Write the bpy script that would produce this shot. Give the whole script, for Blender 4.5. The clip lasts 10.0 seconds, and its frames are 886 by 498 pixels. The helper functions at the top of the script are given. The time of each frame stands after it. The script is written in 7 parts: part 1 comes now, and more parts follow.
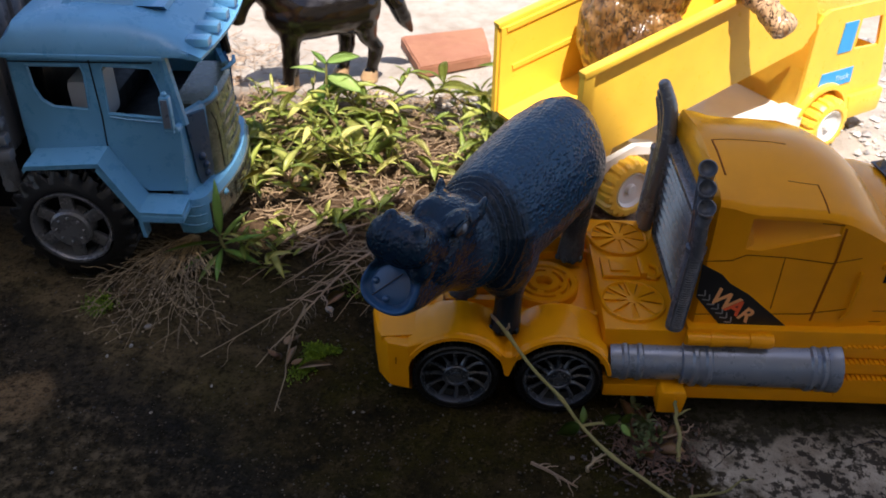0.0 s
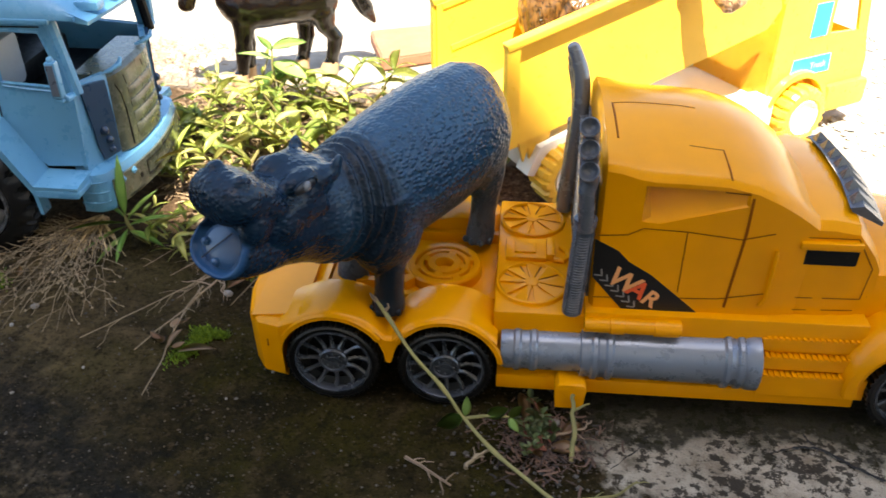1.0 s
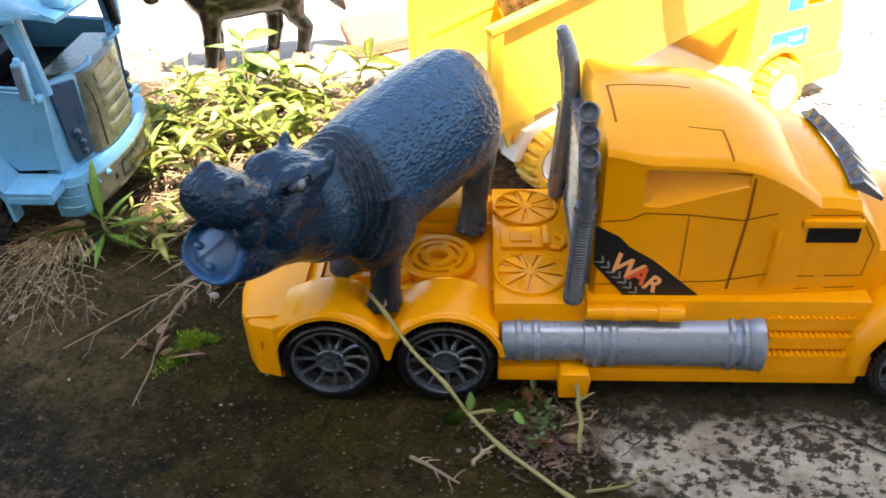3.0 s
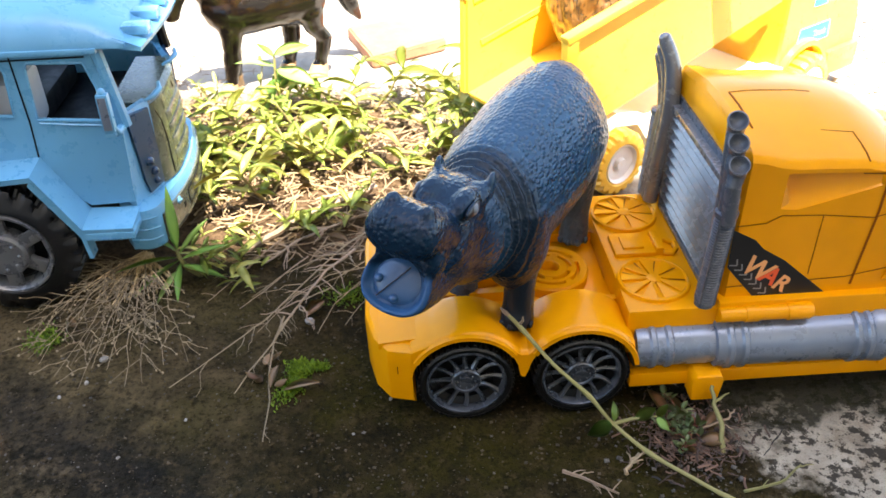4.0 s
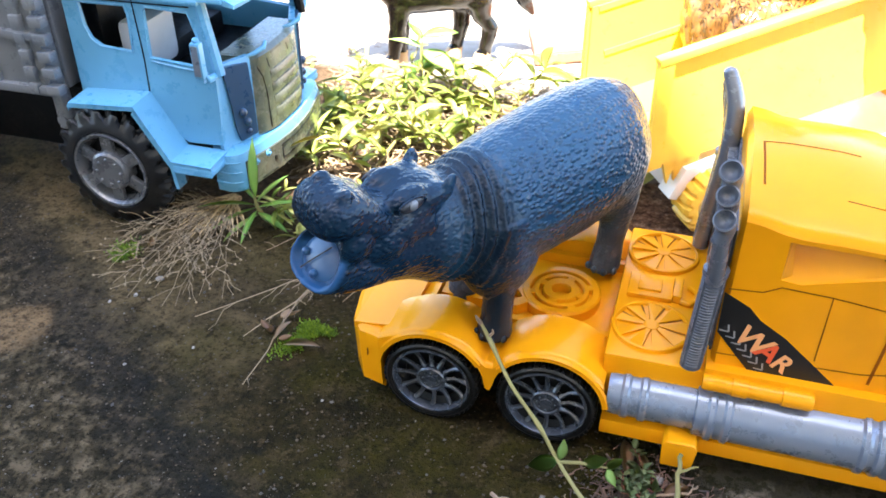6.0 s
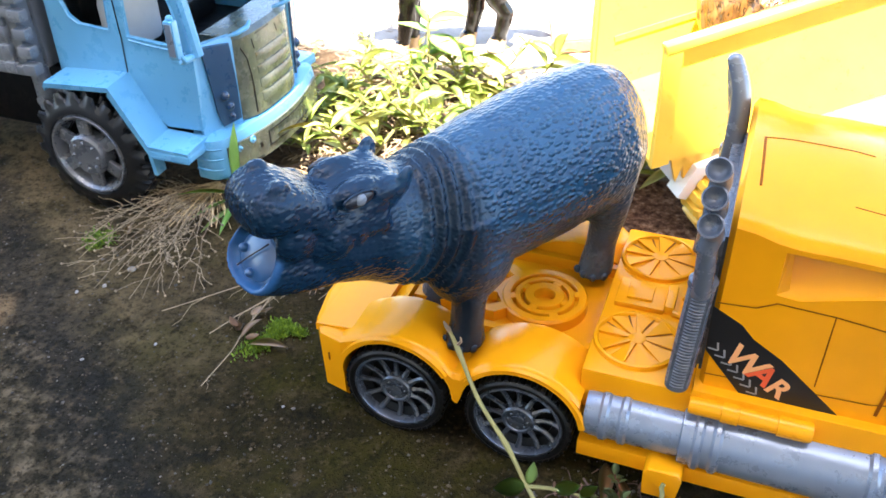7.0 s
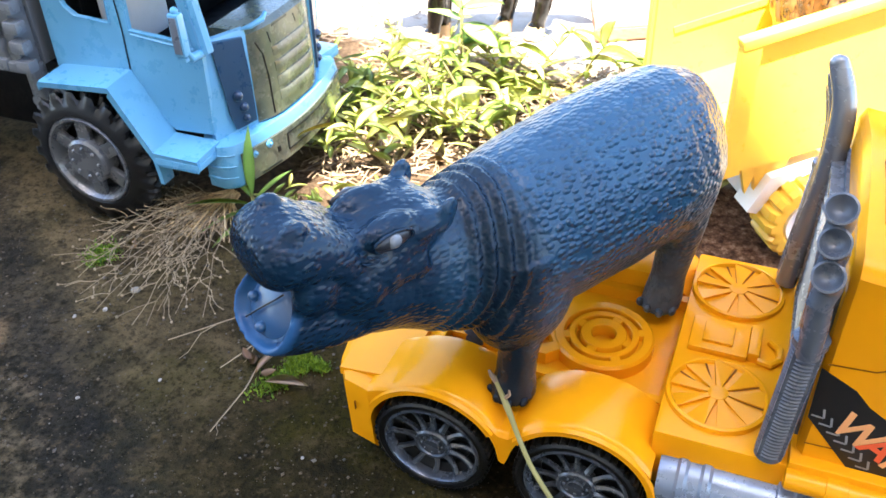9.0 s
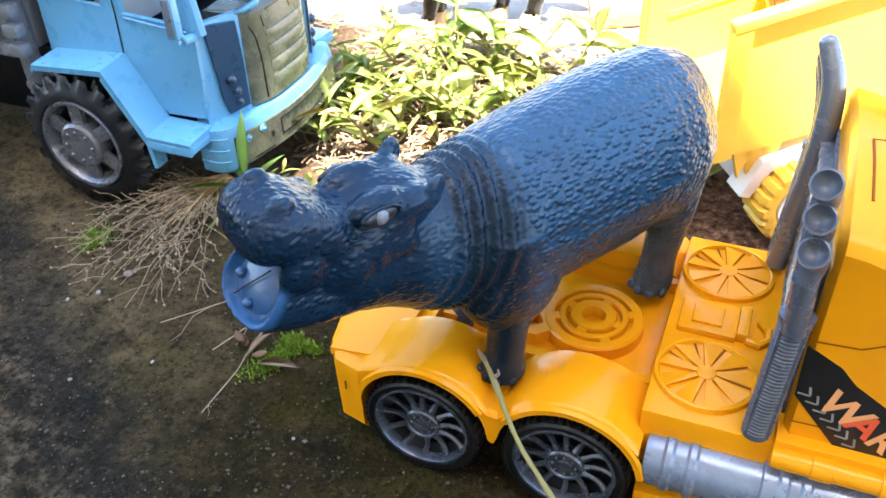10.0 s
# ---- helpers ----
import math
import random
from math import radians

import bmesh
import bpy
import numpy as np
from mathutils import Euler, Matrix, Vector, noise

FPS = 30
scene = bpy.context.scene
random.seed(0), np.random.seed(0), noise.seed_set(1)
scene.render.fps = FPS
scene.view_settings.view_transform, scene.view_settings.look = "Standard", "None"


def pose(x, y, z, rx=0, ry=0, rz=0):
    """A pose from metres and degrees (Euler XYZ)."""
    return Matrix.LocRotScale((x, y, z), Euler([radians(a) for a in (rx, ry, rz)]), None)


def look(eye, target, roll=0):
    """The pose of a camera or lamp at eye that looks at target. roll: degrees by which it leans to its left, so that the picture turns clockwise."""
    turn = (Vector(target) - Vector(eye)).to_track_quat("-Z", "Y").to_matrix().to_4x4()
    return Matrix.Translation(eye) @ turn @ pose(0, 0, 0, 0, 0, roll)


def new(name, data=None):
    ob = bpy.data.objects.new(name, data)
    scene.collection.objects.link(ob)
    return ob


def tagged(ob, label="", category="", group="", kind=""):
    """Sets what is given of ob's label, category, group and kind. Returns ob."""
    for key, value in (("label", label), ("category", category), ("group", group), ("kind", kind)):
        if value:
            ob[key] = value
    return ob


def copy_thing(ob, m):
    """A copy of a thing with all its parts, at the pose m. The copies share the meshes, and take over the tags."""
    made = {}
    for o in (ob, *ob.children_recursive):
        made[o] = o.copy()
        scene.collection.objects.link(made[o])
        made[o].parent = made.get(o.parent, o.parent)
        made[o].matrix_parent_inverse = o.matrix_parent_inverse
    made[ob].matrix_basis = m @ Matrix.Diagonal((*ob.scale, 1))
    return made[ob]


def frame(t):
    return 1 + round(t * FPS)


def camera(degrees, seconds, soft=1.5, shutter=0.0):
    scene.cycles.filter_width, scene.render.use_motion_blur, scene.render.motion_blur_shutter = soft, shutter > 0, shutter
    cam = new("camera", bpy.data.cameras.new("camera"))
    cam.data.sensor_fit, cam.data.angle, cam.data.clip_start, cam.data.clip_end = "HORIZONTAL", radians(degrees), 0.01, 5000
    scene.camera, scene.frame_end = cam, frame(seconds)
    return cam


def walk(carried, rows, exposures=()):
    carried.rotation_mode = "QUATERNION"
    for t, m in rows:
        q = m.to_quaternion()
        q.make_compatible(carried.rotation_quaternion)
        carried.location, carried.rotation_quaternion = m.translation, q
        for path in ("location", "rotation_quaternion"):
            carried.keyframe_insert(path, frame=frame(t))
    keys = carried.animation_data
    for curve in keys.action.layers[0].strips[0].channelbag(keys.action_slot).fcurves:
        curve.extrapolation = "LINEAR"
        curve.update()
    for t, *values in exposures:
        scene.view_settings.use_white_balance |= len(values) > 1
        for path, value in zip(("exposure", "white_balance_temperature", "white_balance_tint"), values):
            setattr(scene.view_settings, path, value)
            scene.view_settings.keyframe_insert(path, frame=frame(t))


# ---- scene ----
cam = camera(54.2, 10.0, shutter=0.3)
cam.data.dof.use_dof, cam.data.dof.focus_distance, cam.data.dof.aperture_fstop = True, 0.33, 38.0
PATH = [
    (0, (-0.001, -0.37, 0.378), (-0.035, 1.264, -0.775), 1.0),
    (0.5, (0.038, -0.352, 0.352), (-0.08, 1.312, -0.751), 0.4),
    (1, (0.092, -0.346, 0.329), (-0.065, 1.319, -0.768), -0.3),
    (1.5, (0.121, -0.339, 0.323), (-0.09, 1.324, -0.767), -0.2),
    (2, (0.143, -0.329, 0.314), (-0.083, 1.323, -0.79), -0.8),
    (2.2, (0.151, -0.328, 0.319), (-0.071, 1.322, -0.791), -1.1),
    (3.3, (0.038, -0.337, 0.328), (0.035, 1.313, -0.803), -1.1),
    (3.5, (0.017, -0.337, 0.33), (0.06, 1.313, -0.8), -1.1),
    (4, (-0.031, -0.326, 0.337), (0.071, 1.314, -0.803), -1.2),
    (4.5, (-0.032, -0.323, 0.322), (-0.072, 1.315, -0.826), -0.3),
    (5, (0.041, -0.325, 0.329), (-0.205, 1.297, -0.815), 0.6),
    (5.5, (0.096, -0.324, 0.334), (-0.286, 1.27, -0.812), -0.7),
    (5.7, (0.098, -0.32, 0.335), (-0.332, 1.264, -0.808), -0.7),
    (6.8, (0.129, -0.275, 0.322), (-0.454, 1.255, -0.827), -0.8),
    (7, (0.129, -0.267, 0.316), (-0.46, 1.256, -0.839), -1.1),
    (7.5, (0.118, -0.249, 0.319), (-0.483, 1.265, -0.84), -1.5),
    (8, (0.111, -0.228, 0.312), (-0.503, 1.271, -0.862), -1.7),
    (8.5, (0.109, -0.22, 0.303), (-0.515, 1.268, -0.879), -1.9),
    (9, (0.099, -0.214, 0.301), (-0.527, 1.264, -0.892), -2.0),
    (9.5, (0.102, -0.214, 0.296), (-0.522, 1.261, -0.902), -1.9),
    (10, (0.104, -0.216, 0.297), (-0.519, 1.254, -0.908), -1.9),
]
EXPOSURES = [(t, stops + 0.30, kelvin, 10 + max(0.0, 8 - 8 * t)) for t, stops, kelvin in ((0.0, 0.60, 6500), (0.5, 1.45, 6900), (1.0, 1.9, 7050), (1.5, 2.1, 7000), (2.0, 2.3, 6950), (3.5, 2.35, 6950), (4.0, 2.48, 6900), (4.5, 2.80, 6500), (5.0, 3.07, 6250), (5.5, 2.99, 6250), (7.0, 3.03, 6200), (8.5, 3.02, 6200), (10.0, 3.02, 6200))]
walk(cam, [(t, look(eye, target, roll)) for t, eye, target, roll in PATH], EXPOSURES)

# ---- world, sun and shade ----
world = bpy.data.worlds.new("world")
scene.world = world
world.use_nodes = True
wn = world.node_tree
sky = wn.nodes.new("ShaderNodeTexSky")
sky.sky_type, sky.sun_disc = "NISHITA", False
SUN_UP = radians(66)
SUN = Vector((0.23 * math.cos(SUN_UP), -0.973 * math.cos(SUN_UP), math.sin(SUN_UP)))
sky.sun_elevation, sky.sun_rotation = SUN_UP, math.atan2(SUN.x, SUN.y)
sky.air_density, sky.dust_density = 1.0, 1.5
wn.links.new(sky.outputs[0], wn.nodes["Background"].inputs[0])
wn.nodes["Background"].inputs[1].default_value = 0.12
lamp = bpy.data.lights.new("sun", "SUN")
lamp.energy, lamp.angle, lamp.color = 5.0, radians(0.6), (1.0, 0.95, 0.86)
sun = new("sun", lamp)
sun.matrix_world = look(SUN * 5, (0, 0, 0))


# ---- materials ----
def mat(name, base, rough=0.5, metal=0.0, coat=0.0, spec=0.5):
    m = bpy.data.materials.new(name)
    m.use_nodes = True
    b = m.node_tree.nodes["Principled BSDF"]
    b.inputs["Base Color"].default_value = (*base, 1)
    b.inputs["Roughness"].default_value = rough
    b.inputs["Metallic"].default_value = metal
    b.inputs["Coat Weight"].default_value = coat
    b.inputs["Coat Roughness"].default_value = 0.12
    b.inputs["Specular IOR Level"].default_value = spec
    return m


def node(m, kind, **values):
    n = m.node_tree.nodes.new(kind)
    for key, v in values.items():
        n.inputs[key].default_value = v
    return n


def link(m, a, b):
    m.node_tree.links.new(a, b)


def bsdf(m):
    return m.node_tree.nodes["Principled BSDF"]


def coords(m, object_space=True, scale=(1, 1, 1)):
    tc = node(m, "ShaderNodeTexCoord")
    mp = node(m, "ShaderNodeMapping")
    mp.inputs["Scale"].default_value = scale
    link(m, tc.outputs["Object"] if object_space else tc.outputs["Generated"], mp.inputs[0])
    return mp.outputs[0]


def place(m):
    return node(m, "ShaderNodeNewGeometry").outputs["Position"]


def noise_tex(m, vec, scale, detail=4.0, rough=0.55, distortion=0.0):
    n = node(m, "ShaderNodeTexNoise", Scale=scale, Detail=detail, Roughness=rough, Distortion=distortion)
    link(m, vec, n.inputs["Vector"])
    return n.outputs["Fac"]


def ramp(m, fac, stops):
    r = m.node_tree.nodes.new("ShaderNodeValToRGB")
    els = r.color_ramp.elements
    while len(els) < len(stops):
        els.new(0.5)
    for e, (p, c) in zip(els, stops):
        e.position = p
        e.color = (*c, 1) if len(c) == 3 else c
    link(m, fac, r.inputs[0])
    return r.outputs[0]


def grey(v):
    return (v, v, v)


def mix(m, fac, a, b, mode="MIX"):
    n = m.node_tree.nodes.new("ShaderNodeMix")
    n.data_type, n.blend_type = "RGBA", mode
    for sock, v in ((n.inputs[0], fac), (n.inputs[6], a), (n.inputs[7], b)):
        if isinstance(v, (int, float)):
            sock.default_value = v
        elif isinstance(v, tuple):
            sock.default_value = (*v, 1)
        else:
            link(m, v, sock)
    return n.outputs[2]


def calc(m, op, a, b=0.0, clamp=False):
    n = m.node_tree.nodes.new("ShaderNodeMath")
    n.operation, n.use_clamp = op, clamp
    for sock, v in ((n.inputs[0], a), (n.inputs[1], b)):
        if isinstance(v, (int, float)):
            sock.default_value = v
        else:
            link(m, v, sock)
    return n.outputs[0]


def bump(m, height, strength, dist=0.001):
    n = node(m, "ShaderNodeBump", Strength=strength, Distance=dist)
    link(m, height, n.inputs["Height"])
    link(m, n.outputs[0], bsdf(m).inputs["Normal"])
    return n


def plastic(name, base, rough=0.3, dust=0.25, dirt=(0.30, 0.25, 0.18), coat=0.15, see=0.0):
    """Moulded toy plastic: slight tone drift, fine scuffs, thin dust."""
    m = mat(name, base, rough, 0, coat)
    p = coords(m)
    big = noise_tex(m, p, 28, 3)
    fine = noise_tex(m, p, 420, 5, 0.65)
    tone = mix(m, ramp(m, big, [(0.3, grey(0)), (0.75, grey(1))]), tuple(c * 0.9 for c in base), tuple(min(1, c * 1.06) for c in base))
    spots = ramp(m, calc(m, "MULTIPLY", fine, noise_tex(m, p, 60, 4)), [(0.27, grey(0)), (0.5, grey(dust))])
    link(m, mix(m, spots, tone, dirt), bsdf(m).inputs["Base Color"])
    link(m, ramp(m, noise_tex(m, p, 90, 5, 0.7), [(0.3, grey(rough * 0.8)), (0.8, grey(min(1, rough * 1.5)))]), bsdf(m).inputs["Roughness"])
    bump(m, fine, 0.06, 0.0006)
    if see:
        bsdf(m).inputs["Transmission Weight"].default_value = see
    bsdf(m).inputs["Subsurface Weight"].default_value = 0.0
    return m


M_ORANGE = plastic("orange_yellow_plastic", (0.80, 0.312, 0.003), 0.19, 0.04, dirt=(0.45, 0.22, 0.05), coat=0.0)
bsdf(M_ORANGE).inputs["Specular IOR Level"].default_value = 0.24
# dark orange for slots and seams: the shade inside them put into the colour
M_GROOVE_SHADE = mat("orange_groove_shade", (0.20, 0.062, 0.003), 0.7, spec=0.1)
M_LEMON = plastic("lemon_yellow_plastic", (0.96, 0.58, 0.055), 0.30, 0.06)
M_BLUE = plastic("sky_blue_plastic", (0.130, 0.370, 0.590), 0.28, 0.03, dirt=(0.22, 0.36, 0.42), coat=0.1)
# darker copy of the sky blue: shade put into the colour
M_BLUE_SHADE = plastic("shaded_blue_plastic", (0.016, 0.055, 0.115), 0.28, 0.05, coat=0.2)
M_NAVY = plastic("dark_blue_plastic", (0.012, 0.040, 0.090), 0.25, 0.1, coat=0.2)
M_SILVER = plastic("silver_grey_plastic", (0.205, 0.240, 0.305), 0.27, 0.0, coat=0.1)
bsdf(M_SILVER).inputs["Metallic"].default_value = 0.4
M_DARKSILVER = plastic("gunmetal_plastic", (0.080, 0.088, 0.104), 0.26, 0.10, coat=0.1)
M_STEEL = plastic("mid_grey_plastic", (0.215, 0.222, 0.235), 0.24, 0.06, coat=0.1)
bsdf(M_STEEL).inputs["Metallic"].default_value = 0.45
M_RIM = plastic("rim_grey_plastic", (0.082, 0.092, 0.112), 0.26, 0.10, coat=0.2)
bsdf(M_RIM).inputs["Metallic"].default_value = 0.5
M_RIM_LIGHT = plastic("pale_rim_plastic", (0.150, 0.156, 0.168), 0.26, 0.10, coat=0.2)
bsdf(M_RIM_LIGHT).inputs["Metallic"].default_value = 0.4
M_RUBBER = plastic("black_tyre_plastic", (0.0036, 0.0036, 0.0042), 0.30, 0.03, coat=0)
bsdf(M_RUBBER).inputs["Specular IOR Level"].default_value = 0.5
M_TYRE_DUSTY = plastic("dusty_black_plastic", (0.0080, 0.0083, 0.0095), 0.34, 0.05, coat=0.0)
bsdf(M_TYRE_DUSTY).inputs["Specular IOR Level"].default_value = 0.4
M_BED = plastic("pale_silver_plastic", (0.17, 0.18, 0.195), 0.28, 0.12, coat=0.2)
M_BLACK = plastic("black_plastic", (0.004, 0.004, 0.0045), 0.45, 0.05, coat=0)
bsdf(M_BLACK).inputs["Specular IOR Level"].default_value = 0.2
M_DECAL = mat("black_decal", (0.008, 0.008, 0.009), 0.35)
M_DECAL_RED = mat("red_decal", (0.75, 0.10, 0.03), 0.4)
M_DECAL_ORANGE = mat("orange_decal", (0.80, 0.36, 0.14), 0.4)
M_DECAL_GREY = mat("grey_decal", (0.25, 0.25, 0.25), 0.4)
M_WHITE = plastic("white_plastic", (0.78, 0.77, 0.73), 0.35, 0.1)
M_STICKER = mat("blue_sticker", (0.02, 0.33, 0.72), 0.35)
M_STICKER_LIGHT = mat("pale_blue_sticker", (0.45, 0.70, 0.85), 0.35)
M_SEAT = plastic("pale_grey_plastic", (0.45, 0.46, 0.48), 0.5, 0.1)


def grille_material():
    m = plastic("smoky_olive_plastic", (0.15, 0.17, 0.15), 0.25, 0.25, coat=0.3)
    p = coords(m)
    f = noise_tex(m, p, 55, 4, 0.6, 0.6)
    link(m, ramp(m, f, [(0.3, (0.048, 0.058, 0.046)), (0.5, (0.088, 0.098, 0.070)), (0.75, (0.140, 0.142, 0.094))]), bsdf(m).inputs["Base Color"])
    return m


M_GRILLE = grille_material()


def hippo_skin():
    m = mat("blue_grey_vinyl", (0.01, 0.035, 0.075), 0.26, 0, 0.04, 0.36)
    p = coords(m)
    xyz = node(m, "ShaderNodeSeparateXYZ")
    link(m, p, xyz.inputs[0])
    U, W = xyz.outputs[0], xyz.outputs[2]
    big = noise_tex(m, p, 22, 3)
    col = ramp(m, big, [(0.3, (0.0080, 0.039, 0.080)), (0.7, (0.0155, 0.066, 0.125))])
    wear = noise_tex(m, p, 130, 5, 0.7)
    # grey, rubbed legs, a brown tinge along the belly, the neck folds darkened to near-black
    legs = ramp(m, calc(m, "ADD", W, calc(m, "MULTIPLY", calc(m, "SUBTRACT", big, 0.5), 0.012)), [(0.060, grey(0.9)), (0.088, grey(0))])
    col = mix(m, legs, col, mix(m, wear, (0.030, 0.038, 0.048), (0.075, 0.084, 0.092)))
    low = ramp(m, calc(m, "ADD", W, calc(m, "MULTIPLY", big, 0.020)), [(0.066, grey(0)), (0.074, grey(0.18)), (0.080, grey(0.18)), (0.090, grey(0))])
    col = mix(m, low, col, (0.058, 0.046, 0.034))
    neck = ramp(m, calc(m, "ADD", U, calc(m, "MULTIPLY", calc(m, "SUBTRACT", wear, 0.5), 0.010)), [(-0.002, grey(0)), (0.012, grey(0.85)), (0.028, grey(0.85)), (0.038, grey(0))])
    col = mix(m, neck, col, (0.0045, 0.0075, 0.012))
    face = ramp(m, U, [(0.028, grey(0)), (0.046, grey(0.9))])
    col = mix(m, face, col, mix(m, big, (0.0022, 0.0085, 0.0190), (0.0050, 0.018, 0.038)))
    # clear blue paint on the face of the open lower jaw
    along = calc(m, "ADD", calc(m, "MULTIPLY", calc(m, "SUBTRACT", U, 0.0970), 0.85), calc(m, "MULTIPLY", calc(m, "SUBTRACT", W, 0.1272), 0.53))
    across = calc(m, "SUBTRACT", calc(m, "MULTIPLY", calc(m, "SUBTRACT", W, 0.1272), 0.85), calc(m, "MULTIPLY", calc(m, "SUBTRACT", U, 0.0970), 0.53))
    mouth = calc(m, "MULTIPLY", calc(m, "MULTIPLY", calc(m, "ADD", along, 0.0048), 300, True), calc(m, "MULTIPLY", calc(m, "SUBTRACT", 0.0060, across), 300, True))
    col = mix(m, mouth, col, mix(m, wear, (0.016, 0.060, 0.150), (0.028, 0.090, 0.205)))
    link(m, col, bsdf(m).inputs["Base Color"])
    # fine short pits drawn out along the body, fading on the smooth face
    mp = node(m, "ShaderNodeMapping")
    mp.inputs["Scale"].default_value = (0.46, 0.72, 0.72)
    link(m, p, mp.inputs[0])
    v = node(m, "ShaderNodeTexVoronoi", Scale=690.0, Randomness=0.92)
    v.feature = "SMOOTH_F1"
    v.inputs["Smoothness"].default_value = 0.35
    link(m, mp.outputs[0], v.inputs["Vector"])
    pits = calc(m, "ADD", ramp(m, v.outputs["Distance"], [(0.16, grey(1)), (0.60, grey(0))]), calc(m, "MULTIPLY", noise_tex(m, mp.outputs[0], 420, 2, 0.5, 0.4), 0.55))
    fade = ramp(m, U, [(-0.004, grey(1)), (0.008, grey(0.30)), (0.034, grey(0.36)), (0.058, grey(0.24)), (0.070, grey(0.42))])
    fade = calc(m, "MULTIPLY", calc(m, "MULTIPLY", fade, ramp(m, W, [(0.066, grey(0.25)), (0.092, grey(1))])), calc(m, "SUBTRACT", 1.0, mouth))
    h = calc(m, "ADD", calc(m, "MULTIPLY", pits, fade), calc(m, "MULTIPLY", wear, 0.10))
    bump(m, h, 0.95, 0.0009)
    link(m, calc(m, "SUBTRACT", ramp(m, noise_tex(m, p, 40, 4), [(0.3, grey(0.25)), (0.75, grey(0.36))]), calc(m, "MULTIPLY", calc(m, "MAXIMUM", face, neck), 0.09)), bsdf(m).inputs["Roughness"])
    link(m, calc(m, "SUBTRACT", 0.36, calc(m, "MULTIPLY", calc(m, "MAXIMUM", face, neck), 0.18)), bsdf(m).inputs["Specular IOR Level"])
    return m


M_HIPPO = hippo_skin()
M_MOUTH = plastic("blue_vinyl_mouth", (0.022, 0.078, 0.185), 0.30, 0.06, coat=0.4)
M_EYE = mat("grey_eye_paint", (0.15, 0.165, 0.185), 0.3)
M_EYE_DARK = mat("dark_eye_rim", (0.012, 0.014, 0.02), 0.35)


def hide_material(name, a, b, c, scale, rough, depth):
    m = mat(name, a, rough, 0, 0.2)
    p = coords(m)
    f = noise_tex(m, p, scale, 4, 0.6)
    link(m, ramp(m, f, [(0.3, a), (0.55, b), (0.8, c)]), bsdf(m).inputs["Base Color"])
    mp = node(m, "ShaderNodeMapping")
    mp.inputs["Scale"].default_value = (1, 1, 0.28)
    link(m, p, mp.inputs[0])
    h = noise_tex(m, mp.outputs[0], 330, 4, 0.6, 1.2)
    bump(m, h, depth, 0.003)
    return m


M_HORSE = hide_material("glossy_dark_horse_paint", (0.002, 0.0018, 0.0018), (0.0055, 0.0038, 0.0030), (0.040, 0.019, 0.009), 30, 0.16, 0.1)
M_HOOF = plastic("tan_hoof_paint", (0.42, 0.27, 0.14), 0.45, 0.2)


def fur_material(name, a, b, line, scale):
    """Painted vinyl fur: glossy brown with dark cut strokes between the locks."""
    m = mat(name, a, 0.28, 0, 0.3)
    p = coords(m)
    mp = node(m, "ShaderNodeMapping")
    mp.inputs["Scale"].default_value = (1, 1, 0.42)
    mp.inputs["Rotation"].default_value = (0.3, 0.5, 0.0)
    link(m, p, mp.inputs[0])
    f = noise_tex(m, mp.outputs[0], scale, 2.5, 0.55, 1.4)
    cut = ramp(m, calc(m, "ABSOLUTE", calc(m, "SUBTRACT", f, 0.5)), [(0.008, grey(0)), (0.032, grey(1))])
    tone = ramp(m, noise_tex(m, p, 35, 4), [(0.35, a), (0.65, b)])
    link(m, mix(m, cut, line, tone), bsdf(m).inputs["Base Color"])
    bump(m, calc(m, "ADD", cut, calc(m, "MULTIPLY", f, 0.6)), 0.9, 0.0016)
    return m


M_BEAR = fur_material("brown_fur_vinyl", (0.14, 0.068, 0.020), (0.30, 0.16, 0.050), (0.022, 0.012, 0.006), 190)
M_PAW = fur_material("tan_fur_vinyl", (0.45, 0.26, 0.12), (0.62, 0.40, 0.22), (0.05, 0.025, 0.012), 170)


